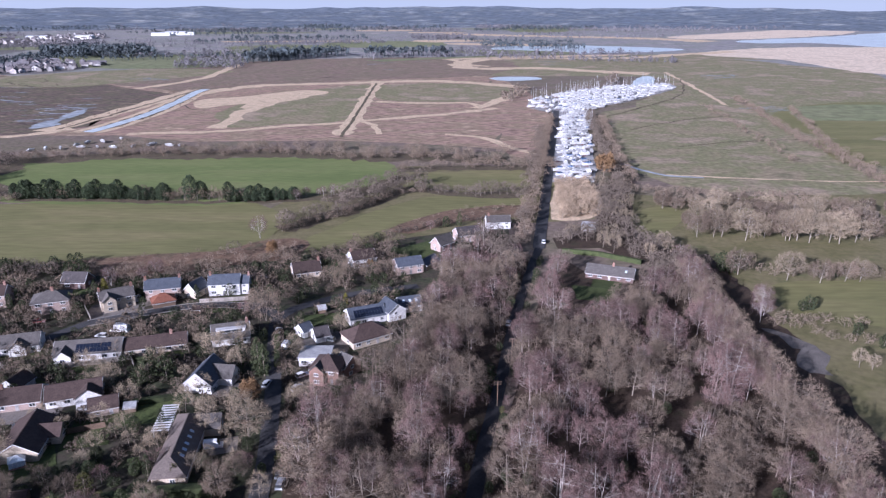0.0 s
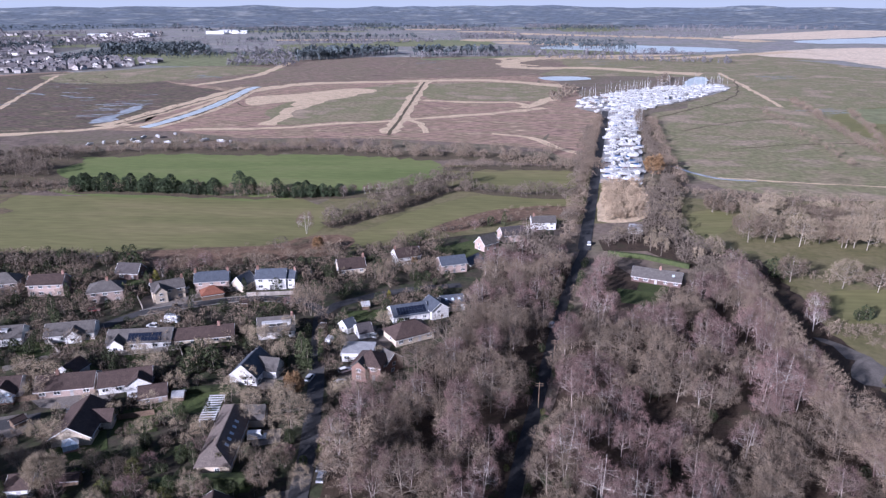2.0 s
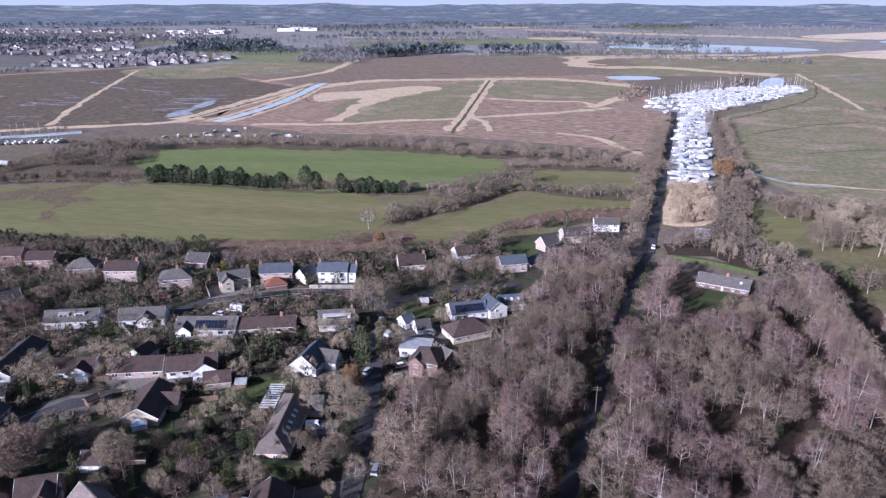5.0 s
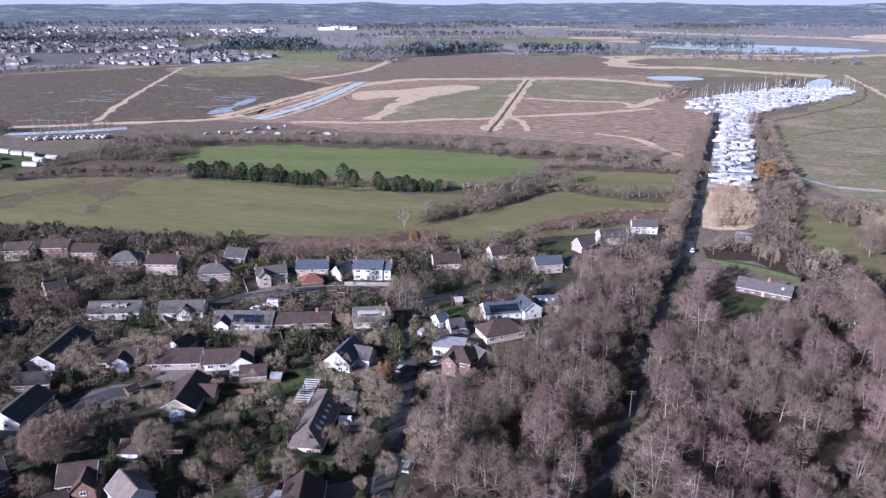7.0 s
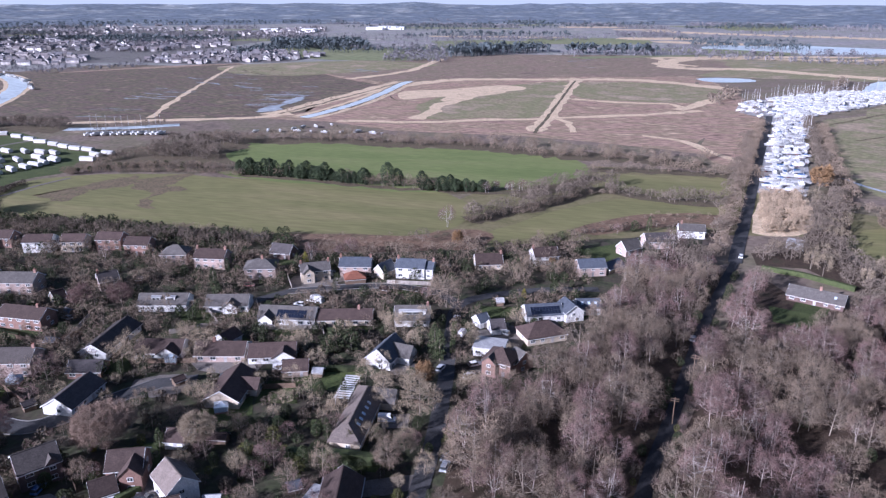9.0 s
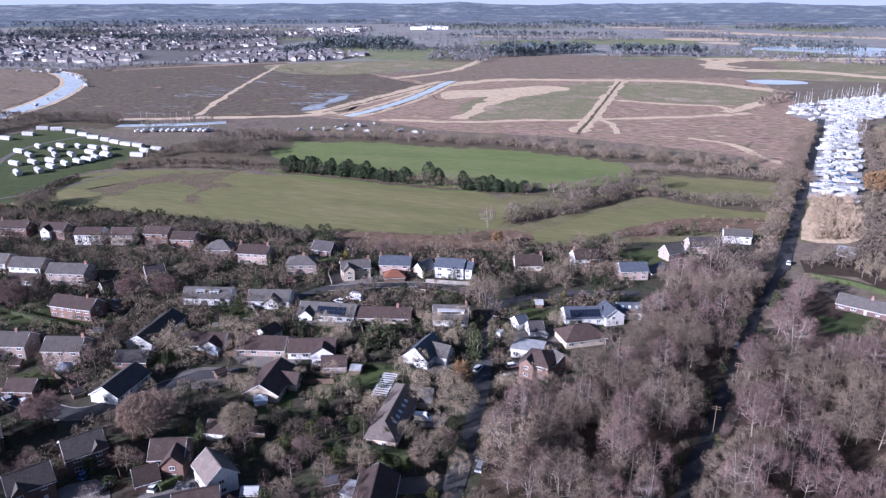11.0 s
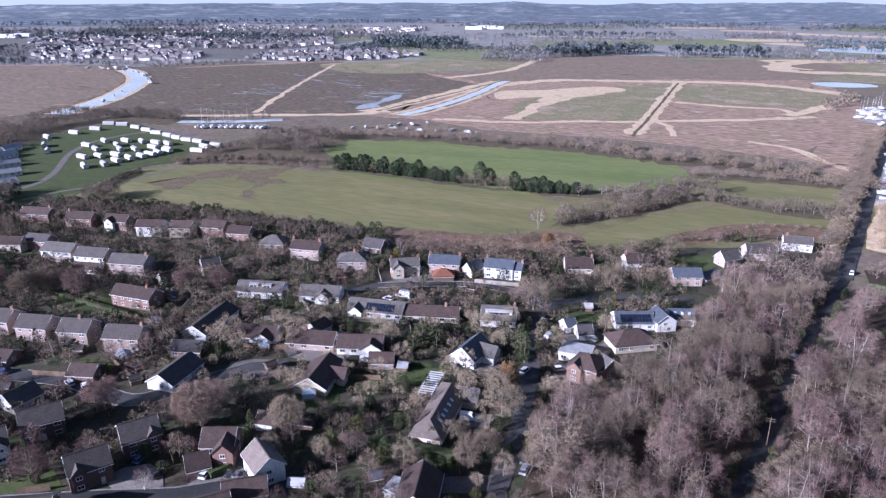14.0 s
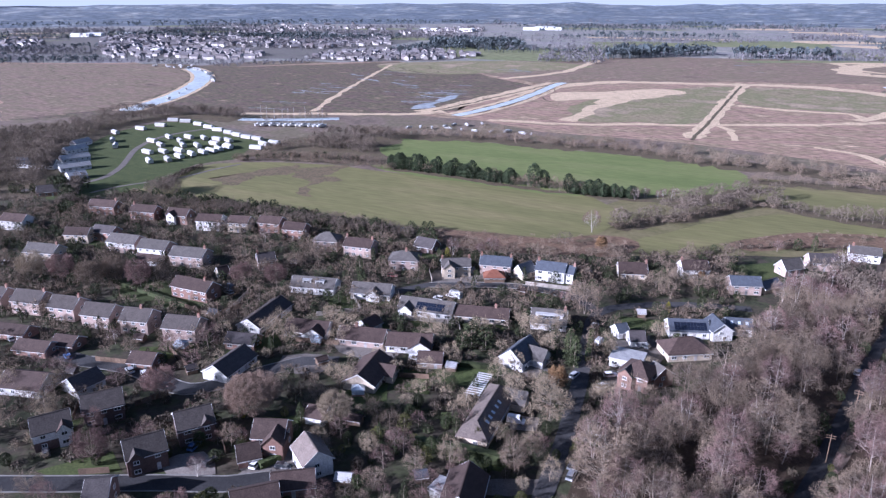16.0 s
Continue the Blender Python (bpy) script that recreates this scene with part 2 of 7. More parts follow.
# ---- ground ----
def ground_sheet():
    n, size = 60, 4950.0
    rings = [30 * (size / 30) ** (k / 24) for k in range(25)]
    v, f = [(0, 0, 0)], []
    for r in rings:
        v += [(r * math.cos(a * math.tau / n), r * math.sin(a * math.tau / n), 0) for a in range(n)]
    f += [(0, 1 + a, 1 + (a + 1) % n) for a in range(n)]
    for k in range(24):
        f += [(1 + k * n + a, 1 + (k + 1) * n + a, 1 + (k + 1) * n + (a + 1) % n, 1 + k * n + (a + 1) % n) for a in range(n)]
    me = bpy.data.meshes.new("ground")
    me.from_pydata(v, [], f)
    me.materials.append(HEATH)
    return tagged(new("ground", me), "brown winter heath and rough pasture reaching the horizon", "ground", kind="structure")


ground_sheet()
# Far land: haze is painted in as paler, greyer field tones.
HAZY_PLAIN = material("far_farmland", [(0.17, 0.165, 0.18), (0.28, 0.26, 0.255), (0.21, 0.215, 0.19), (0.42, 0.37, 0.335)], 110, 0.95, detail=8)
plain = Shape()
for r_ in (1320, 2300, 3500, 4700):
    plain.v += [(math.cos(math.tau * i / 120) * r_ * (1 + (0.05 * math.sin(i * 0.9) if r_ == 1320 else 0)), math.sin(math.tau * i / 120) * r_ * (1 + (0.05 * math.sin(i * 0.9) if r_ == 1320 else 0)), 0.012) for i in range(120)]
plain.f = [(j * 120 + i, (j + 1) * 120 + i, (j + 1) * 120 + (i + 1) % 120, j * 120 + (i + 1) % 120) for j in range(3) for i in range(120)]
tagged(new("far_ground", plain.mesh("far_ground", HAZY_PLAIN)), "patchwork of winter fields and heath far off, paled for haze", "ground", kind="structure")

# marsh and reed beyond the fields
patch("marsh", [(-685, 396), (-614, 492), (-517, 543), (-379, 614), (-280.9, 606.9), (-208.1, 578.0), (-96.8, 592.9), (47.2, 555.1), (75, 1129), (-109, 1072), (-333, 917), (-472, 1016), (-708, 1151), (-889, 929), (-726, 714), (-1099, 896), (-1318, 783)], 0.02, MARSH, "brown saltmarsh with purple winter heather", "marsh", 12, 40, False)
patch("grazing_marsh", [(148, 723), (209, 784), (345, 1084), (544, 1469), (641, 1334), (667, 1084), (267.2, 411.3), (175.9, 411.2), (131.9, 479.4)], 0.03, MARSH_GREEN, "olive and brown grazing marsh", "marsh", 10, 30)
patch("meadow", [(338, 723), (401, 793), (510, 821), (389, 616), (324.8, 605.1)], 0.06, PASTURE, "dull green pasture on the flat marsh", "field", 5, 20)
patch("meadow", [(309.6, 584.2), (370.0, 584.3), (313.0, 488.3), (290.8, 497.5)], 0.06, PASTURE, "dull green pasture on the flat marsh", "field", 5, 20)
patch("marsh", [(-233, 742), (-216, 871), (-114, 1007), (-92, 941), (-93, 712), (-152.5, 670.2), (-200.6, 651.1)], 0.05, MARSH_GREEN, "olive marsh grass between reed banks", "marsh", 8, 20)
patch("marsh", [(-89, 993), (-3, 1022), (89, 973), (64, 840), (30, 830), (-76, 845)], 0.05, MARSH_GREEN, "olive marsh grass between reed banks", "marsh", 8, 20)
patch("marsh", [(-644, 1010), (-692, 1105), (-522, 1247), (-349, 1208), (-440, 1052), (-533, 965)], 0.05, MARSH_GREEN, "olive marsh grass beside a straight track", "marsh", 8, 30)

patch("saltmarsh", [(-689, 398), (-622, 471), (-512, 537), (-372, 602), (-334, 638), (-338, 729), (-342, 898), (-468, 1008), (-695, 1130), (-874, 914), (-1027, 907), (-1295, 769)], 0.04, MARSH_DARK, "dark brown saltmarsh cut by pools", "marsh", 10, 20, False)
patch("marsh", [(-689, 398), (-655, 500), (-700, 600), (-762, 690), (-818, 755), (-890, 815), (-960, 862), (-1027, 905), (-1295, 769)], 0.045, MARSH_MID, "pale brown saltmarsh inside the river bend", "marsh", 8, 20, False)
patch("heath", [(-333, 917), (-472, 1016), (-430, 1300), (-390, 1400), (-250, 1480), (20, 1525), (110, 1575), (140, 1300), (75, 1129), (-109, 1072)], 0.016, MARSH_MID, "brown wet heath beyond the reed banks", "heath", 12, 40, False)
patch("heath", [(75, 1129), (140, 1300), (110, 1575), (500, 1600), (560, 1600), (674, 1454), (544, 1469), (345, 1084), (314, 1126)], 0.017, MARSH_GREEN, "olive reed marsh round the lagoons", "marsh", 12, 40, False)
patch("marsh", [(47, 555), (75, 1129), (100, 1000), (112, 880), (98, 775), (116, 723), (88, 560), (80, 500), (52, 520)], 0.024, MARSH, "brown saltmarsh beside the lane", "marsh", 4, 30, False)
patch("rough_grass", [(-180, 286), (-110, 330), (-90, 400), (-60, 440), (-30, 490), (85, 486), (82, 360), (30, 352), (-75, 300)], 0.055, PARK, "rough olive grass between hedgerows", "field", 3, 15, False)
creeks = random.Random(23)
k = 0
while k < 60:
    x, y = creeks.uniform(-1250, -350), creeks.uniform(420, 1080)
    if not inside((x, y), [(-689, 398), (-622, 471), (-512, 537), (-372, 602), (-345, 898), (-468, 1008), (-695, 1130), (-874, 914), (-1295, 769)]):
        continue
    k += 1
    a, step = creeks.uniform(0, math.tau), creeks.uniform(10, 26)
    line = [(x, y)]
    for _ in range(6):
        a += creeks.uniform(-0.9, 0.9)
        line.append((line[-1][0] + math.cos(a) * step, line[-1][1] + math.sin(a) * step))
    ribbon("marsh_creek", line, creeks.uniform(1.2, 3.0), 0.06 + 0.0007 * k, MUD, "dark winding creek in the saltmarsh", "creek", 0.5, 5)
# fields
patch("upper_meadow", [(-298.0, 432.8), (-310.2, 492.4), (-270.0, 510.7), (-185.1, 515.7), (-67.7, 518.6), (-33.3, 491.1), (-37.0, 447.1), (-65.5, 421.9), (-124.8, 390.8), (-206.3, 390.1), (-265.7, 398.9)], 0.10, FIELD, "bright green mown meadow behind a row of pines", "field", 3, 15)
patch("lower_pasture", [(-358.1, 268.5), (-357.6, 304.2), (-373.0, 342.7), (-355.3, 368.0), (-304.6, 386.4), (-218.4, 394.1), (-165.0, 400.2), (-108.1, 392.5), (-84.8, 366.1), (-86.8, 330.0), (-112.3, 310.7), (-154.4, 301.7), (-181.2, 290.8), (-230.4, 289.7), (-288.1, 281.9)], 0.08, PASTURE, "olive green pasture with faint stripes", "field", 3, 15)
patch("narrow_pasture", [(-75.5, 309.5), (-57.0, 345.7), (-29.9, 385.6), (1.4, 411.3), (40.0, 409.1), (71.1, 405.1), (67.6, 376.0), (22.4, 375.6), (-25.5, 346.7), (-51.4, 317.7)], 0.08, PASTURE, "olive pasture below a hedgerow", "field", 3, 12)
patch("strip_pasture", [(-29.0, 463.5), (8.3, 470.9), (52.6, 479.6), (79.0, 470.6), (74.4, 432.6), (23.0, 432.4), (-11.3, 435.1)], 0.08, PASTURE, "olive pasture strip between hedges", "field", 3, 12)
patch("bracken_bank", [(-177.3, 284.5), (-153.1, 299.3), (-109.2, 310.3), (-85.8, 326.6), (-66.1, 325.3), (-70.8, 301.6), (-115.0, 281.7), (-148.4, 278.4)], 0.12, BRACKEN, "rust coloured bracken bank", "bracken", 4, 8)
patch("bracken_bank", [(-28.3, 338.8), (-2.3, 374.4), (22.5, 385.4), (55.6, 387.4), (45.1, 367.6), (10.6, 354.7), (-16.8, 335.0)], 0.12, BRACKEN, "rust coloured bracken bank", "bracken", 4, 8)
patch("bracken_patch", [(-304.8, 365.1), (-285.4, 386.6), (-279.2, 362.3), (-266.8, 351.7), (-269.5, 340.6), (-258.8, 327.8), (-258.9, 313.4), (-269.2, 319.4), (-272.4, 335.9), (-284.9, 349.0), (-298.9, 352.0)], 0.12, BOG, "bare brown boggy patch on the pasture", "mud", 9, 3)
patch("bracken_patch", [(-337.7, 322.1), (-332.7, 347.1), (-324.5, 366.5), (-309.4, 376.3), (-302.6, 354.6), (-314.6, 335.5), (-315.9, 315.4)], 0.124, BOG, "bare brown boggy patch on the pasture", "mud", 9, 3)
patch("scrub_ground", [(-384.6, 408.2), (-378.5, 462.9), (-323.3, 476.7), (-263.1, 420.6), (-274.3, 400.9), (-352.7, 384.6)], 0.113, SHADED_SCRUB_FLOOR, "dark tangled ground under bare trees", "ground", 6, 8)
patch("park_grass", [(104.3, 411.2), (139.8, 404.8), (267.2, 411.3), (341.3, 404.8), (91.3, 80.0), (95.2, 101.6), (101.3, 171.6), (106.6, 219.1), (113.8, 298.1), (96.7, 330.3)], 0.06, PARK, "rough park grass under old oaks", "field", 5, 15)
patch("park_meadow", [(131.9, 263.7), (151.5, 271.0), (183.9, 271.0), (158.4, 228.0), (143.6, 233.7), (129.9, 239.6)], 0.11, PASTURE, "dull green meadow between tree belts", "field", 3, 10)
patch("park_meadow", [(109.9, 380.6), (130.7, 386.4), (128.3, 358.9), (105.1, 330.3), (101.6, 348.9)], 0.11, PASTURE, "green clearing in the shade of trees", "field", 3, 10)
patch("caravan_grass", [(-398.3, 240.3), (-407.5, 284.7), (-458.9, 309.7), (-524.6, 383.2), (-543, 445), (-531, 488), (-461.6, 461.3), (-407.5, 444.4), (-379.6, 439.7), (-364.9, 384.3), (-378.3, 347.8), (-363.2, 304.6), (-359.3, 263.6)], 0.09, LAWN, "green grass of a caravan park", "lawn", 3, 12)
# suburb and woodland floor
patch("suburb_ground", [(-481.8, 203.6), (-369.6, 252.5), (-325.9, 275.5), (-227.2, 285.5), (-179.7, 288.4), (-146.1, 279.6), (-114.5, 280.3), (-73.0, 300.4), (-23.7, 331.4), (10.7, 350.4), (35.6, 355.0), (30.6, 243.0), (8.6, 157.3), (-0.2, 89.5), (-131.0, 20.5), (-321.7, 75.6)], 0.03, GARDEN, "dark garden soil and rough grass between houses", "ground", 3, 12, False)
WOOD_EAST = [(54.9, 296.6), (73.4, 267.9), (105.7, 296.6), (106.5, 271.0), (100.1, 237.6), (97.4, 202.9), (97.6, 171.6), (97.9, 138.8), (94.9, 108.3), (62.6, 80.0), (5.9, 80.0), (10.1, 132.9), (15.7, 164.6), (28.5, 219.1), (39.7, 259.0)]
WOOD_WEST = [(38.4, 296.6), (24.3, 334.8), (1.0, 296.6), (-3.5, 253.3), (-8.7, 222.6), (-20.2, 199.9), (-25.4, 182.1), (-37.1, 168.7), (-39.3, 154.4), (-37.6, 132.9), (-25.5, 80.0), (1.4, 80.0), (7.0, 132.9), (14.3, 176.0), (26.8, 237.6)]
WOOD_NORTH = [(98.4, 431.9), (116.2, 431.9), (93.9, 330.3), (109.7, 309.5), (91.4, 290.8), (73.6, 313.5), (53.6, 313.4), (53.4, 330.3), (77.1, 344.1)]
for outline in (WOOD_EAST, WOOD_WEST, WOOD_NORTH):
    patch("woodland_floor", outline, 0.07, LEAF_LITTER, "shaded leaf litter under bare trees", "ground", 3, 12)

patch("woodland_floor", [(-472.0, 198.9), (-398.3, 240.3), (-405.5, 279.1), (-456.4, 307.0), (-518.8, 372.3), (-552, 440), (-589, 421), (-597, 372), (-681, 299)], 0.075, SHADED_SCRUB_FLOOR, "ground under trees beside the caravan park, darkened for shade", "ground", 4, 12)
# water
RIVER = [(-313, 951), (-317, 926), (-308, 829), (-305, 732), (-311, 658), (-317, 626), (-357.2, 578.2), (-407.4, 555.9), (-451.4, 525.4), (-490, 509)]
ribbon("river_bank", RIVER[:6], 30, 0.12, REED, "tan reed banks of a tidal river", "riverbank", 0.12, 15)
ribbon("river_bank", [(-356, 632), (-348, 690), (-341, 770), (-334, 860), (-326, 945)], 24, 0.13, REED, "tan reed bank with a dark creek", "riverbank", 0.5, 15)
ribbon("ditch", [(-350, 640), (-343, 700), (-336, 780), (-329, 870), (-322, 940)], 3.4, 0.19, MUD, "dark muddy creek along the river bank", "ditch", 0.8)
ribbon("river_mud", RIVER[:6], 16, 0.185, MUD, "dark mud along the river's edge", "riverbank", 0.5, 9)
ribbon("river", RIVER[:6], 11.5, 0.20, WATER, "calm pale blue tidal river", "river", 0.2, 12)
BEND = [(-633, 495), (-649, 537), (-685, 610), (-744, 697), (-799, 764), (-873, 828), (-928, 863)]
ribbon("river_bank", BEND, 34, 0.124, REED, "tan reed banks of a tidal river", "riverbank", 0.12, 15)
ribbon("river", BEND, 23, 0.20, WATER, "calm pale blue tidal river", "river", 0.2, 12)
patch("lagoon", [(118, 1728), (156, 1906), (327, 1957), (460, 1882), (584, 1791), (479, 1688), (273, 1632), (134, 1632)], 0.20, WATER, "pale blue lagoon in the reed marsh", "water", 20, 40)
patch("lagoon", [(887, 2188), (1231, 2400), (1659, 2755), (2268, 3230), (1461, 1958), (1127, 1859), (1048, 2038), (875, 2038)], 0.20, WATER, "pale blue lagoon in the reed marsh", "water", 20, 40)
patch("lagoon", [(2187, 4109), (2512, 4032), (2819, 3823), (2498, 3375), (1921, 3229)], 0.20, WATER, "pale blue harbour water far off", "water", 20, 40)
patch("pool", [(67, 1092), (102, 1117), (144, 1109), (150, 1076), (96, 1052)], 0.20, WATER, "pale pool in the reed marsh", "water", 6, 15)
patch("boat_basin", [(237, 929), (286, 1068), (316, 1126), (323, 1100), (272, 941), (240, 905)], 0.20, WATER, "pale water of a small boat basin", "water", 4, 12)
SLIVERS = random.Random(5)
for region, n in (([(-507, 565), (-526, 675), (-550, 805), (-612, 994), (-647, 834), (-563, 639)], 15), ([(-377, 633), (-394, 755), (-414, 875), (-442, 861), (-406, 694)], 10), ([(-466, 1069), (-437, 1117), (-420, 1062), (-441, 1032)], 5), ([(-154, 1372), (-27, 1425), (-4, 1275), (-118, 1221)], 6), ([(-547, 882), (-589, 1007), (-428, 742), (-401, 654)], 8), ([(173, 1425), (246, 1398), (223, 1322), (174, 1346)], 5), ([(412, 1153), (481, 1192), (454, 1101), (396, 1084)], 6), ([(340, 784), (392, 802), (372, 758), (332, 750)], 4)):
    xs, ys = [p[0] for p in region], [p[1] for p in region]
    k = 0
    while k < n:
        p = (SLIVERS.uniform(min(xs), max(xs)), SLIVERS.uniform(min(ys), max(ys)))
        if inside(p, region):
            k += 1
            a, l = SLIVERS.uniform(-0.5, 0.5), SLIVERS.uniform(6, 26)
            d = (math.cos(a) * l, math.sin(a) * l)
            ribbon("marsh_pool", [(p[0] - d[0], p[1] - d[1]), (p[0] + SLIVERS.uniform(-4, 4), p[1] + SLIVERS.uniform(-4, 4)), (p[0] + d[0], p[1] + d[1])], SLIVERS.uniform(1.2, 4), 0.203 + k * 0.001, POND, "narrow pool in the saltmarsh", "water", 0.9, 3)
for pts in ([(-384, 647), (-385, 690), (-382, 706), (-368, 674), (-368, 646)], [(-388, 714), (-393, 767), (-380, 751), (-375, 710)]):
    patch("marsh_pool", pts, 0.222, POND, "still pool in the saltmarsh", "water", 12, 4)

ribbon("river", RIVER[7:], 14, 0.20, WATER, "calm pale blue tidal river", "river", 0.2, 12)
# reed beds, banks and tracks
patch("reed_flat", [(559, 1597), (707, 1770), (914, 1859), (1127, 1859), (1389, 1859), (766, 1008), (708, 1154), (681, 1254), (674, 1454)], 0.12, SAND, "pale tan reed flats by the water", "reed bed", 15, 40)
patch("reed_flat", [(731, 2400), (1092, 2754), (1648, 3229), (1748, 3096), (1373, 2565), (896, 2255)], 0.12, SAND, "pale tan reed flats by the water", "reed bed", 15, 40)
patch("reed_flat", [(-289, 840), (-240, 882), (-177, 941), (-148, 911), (-186, 825), (-200, 742), (-199.9, 645.0), (-213.4, 644.9), (-220, 750), (-228, 811), (-261, 775)], 0.14, REED, "tan reed bed with ragged edges", "reed bed", 8, 12)
RISE = list(range(14))
for pts, w in (([(-310, 893), (-259, 986), (-148, 1022), (-20, 1052), (91, 993), (107, 966)], 22), ([(-277.2, 615.9), (-195.4, 633.0), (-149.7, 657.3), (-99.7, 676.8), (-58, 701), (-2, 730), (59, 775)], 9),
               ([(-88.0, 610.4), (-90, 784), (-94, 1029)], 13), ([(-78, 830), (-28, 816), (30, 816), (42, 784)], 9), ([(-78.8, 683.5), (-66.0, 663.7), (-56.5, 615.9)], 6),
               ([(3.0, 615.9), (36.6, 597.0), (52.2, 555.3), (72.5, 531.1)], 6), ([(333, 1163), (276, 1191), (164, 1264), (65, 1253), (32, 1322), (57, 1425), (134, 1483), (368, 1499), (515, 1597), (675, 1689)], 34),
               ([(367, 1192), (340, 967), (318, 800)], 5), ([(-460, 581), (-552, 789), (-672, 1077)], 5.5), ([(-8, 2655), (225, 2521), (619, 2325), (780, 2126)], 90),
               ([(-409, 958), (-364, 1102), (-380, 1349)], 12), ([(-512, 533), (-446, 571), (-374, 605), (-335, 642)], 12), ([(105, 941), (63, 830), (35, 775)], 12),
               ([(16, 1470), (48, 1335), (84, 1303)], 14)):
    ribbon("reed_bank", pts, w * 1.2, 0.141 + 0.0035 * RISE.pop(), REED, "tan dry reed bank across the marsh", "reed bed", 0.7, 12)
ribbon("ditch", [(-87.4, 602.3), (-90, 775), (-95, 1022)], 3.2, 0.215, MUD, "narrow muddy ditch between reed banks", "ditch", 0.3)
ribbon("reed_bank", [(150, 462.5), (191.6, 453.0), (261.6, 445.3), (300, 444)], 2.6, 0.155, REED, "pale reed edge of a ditch", "reed bed", 0.8, 6)
ribbon("ditch", [(127.5, 497.7), (136, 478), (149.9, 460.9), (172, 454)], 2.8, 0.16, POND, "narrow water ditch across the marsh", "ditch", 0.3)

ribbon("ditch", [(150, 700), (210, 770), (300, 900), (356, 1080)], 2.2, 0.165, MUD, "narrow muddy ditch across the grazing marsh", "ditch", 0.6)
ribbon("ditch", [(190, 560), (240, 580), (300, 590)], 1.8, 0.165, MUD, "narrow muddy ditch across the grazing marsh", "ditch", 0.6)
ribbon("ditch", [(170, 640), (230, 690), (290, 720)], 1.6, 0.165, MUD, "narrow muddy ditch across the grazing marsh", "ditch", 0.6)
# roads
KERB = material("concrete_kerb", [(0.17, 0.165, 0.155), (0.25, 0.24, 0.23)], 2, 0.9)


def kerbs(pts, width, z):
    """A raised kerb along each side of a street."""
    line = spline(pts, 4.0)
    for side in (-1, 1):
        s = Shape()
        for i, p in enumerate(line):
            d = (line[min(i + 1, len(line) - 1)] - line[max(i - 1, 0)]).normalized()
            n = Vector((-d[1], d[0])) * side
            a, b = p + n * (width / 2), p + n * (width / 2 + 0.3)
            s.v += [(a[0], a[1], z - 0.1), (a[0], a[1], z + 0.12), (b[0], b[1], z + 0.12), (b[0], b[1], z - 0.1)]
        for i in range(len(line) - 1):
            k = i * 4
            s.f += [(k + j, k + 4 + j, k + 5 + j, k + 1 + j) for j in range(3)]
        tagged(new("kerb", s.mesh("kerb", KERB)), "pale concrete kerb along the street", "kerb", kind="structure")


LANE = [(121, 758), (109.4, 686.9), (87.1, 560.0), (65.6, 431.9), (53.0, 358.9), (45.1, 313.4), (38.5, 287.3), (29.1, 247.9), (23.2, 219.1), (17.4, 188.6), (11.9, 162.0), (7.5, 138.8), (0.6, 101.6)]
ribbon("lane", LANE[:6], 6.0, 0.226, ASPHALT, "tarmac lane beside the boatyard", "road", 0.05)
ribbon("lane", LANE[5:], 3.8, 0.225, SHADED_TARMAC, "narrow tarmac lane through the wood, shade in its dark colour", "road", 0.05)
ribbon("street", [(-41.0, 115.2), (-43.0, 132.9), (-44.8, 149.3), (-47.6, 167.0), (-52.2, 191.3), (-57.2, 214.8), (-60.3, 236.5), (-50.4, 249.1), (-31.7, 260.1), (-10.3, 266.7)], 4.8, 0.16, ASPHALT, "grey tarmac residential street", "road", 0.03)
ribbon("street", [(-60.3, 236.5), (-71.6, 246.4), (-90.9, 247.7), (-108.2, 242.0), (-128.6, 231.3), (-138.2, 216.4)], 4.6, 0.165, ASPHALT, "grey tarmac residential street", "road", 0.03)
ribbon("street", [(-123.5, 161.9), (-133.1, 156.8), (-139.1, 147.5), (-143.7, 139.9), (-153.5, 126.5), (-176.8, 127.6), (-195.8, 123.8), (-221.5, 123.6), (-264.9, 126.0)], 6.0, 0.16, ASPHALT, "grey tarmac residential street", "road", 0.03)
ribbon("street", [(-166.8, 70.4), (-147.6, 80.5), (-126.3, 92.2), (-111.6, 99.5), (-103.4, 106.2), (-87.8, 112.5)], 5.5, 0.16, SHADED_TARMAC, "tarmac residential street with shade painted into its colour", "road", 0.03)
kerbs([(-133.1, 156.8), (-139.1, 147.5), (-143.7, 139.9), (-153.5, 126.5), (-176.8, 127.6), (-195.8, 123.8)], 6.2, 0.16)
kerbs([(-166.8, 70.4), (-147.6, 80.5), (-126.3, 92.2), (-111.6, 99.5), (-103.4, 106.2)], 5.7, 0.16)
kerbs([(-71.6, 246.4), (-90.9, 247.7), (-108.2, 242.0), (-128.6, 231.3)], 4.8, 0.165)
ribbon("caravan_road", [(-419.5, 243.6), (-402.3, 280.7), (-415.7, 312.6), (-464.3, 369.7), (-484.5, 418.6), (-465.8, 465.6), (-395.0, 437.1)], 4.5, 0.17, DRIVE, "pale gravel road through a caravan park", "road", 0.05)
ribbon("caravan_road", [(-377.3, 262), (-374.3, 281.6), (-366, 300), (-358.8, 314.5), (-357, 340), (-352.2, 362.8)], 2.6, 0.175, DRIVE, "pale gravel path along the caravan field", "road", 0.05)
BOATYARD = [(68.7, 443.7), (88.9, 560.0), (117, 723), (96, 775), (103, 840), (154, 905), (236, 980), (314, 1008), (307, 954), (224, 840), (160, 762), (127.9, 610.5), (97.9, 443.7)]
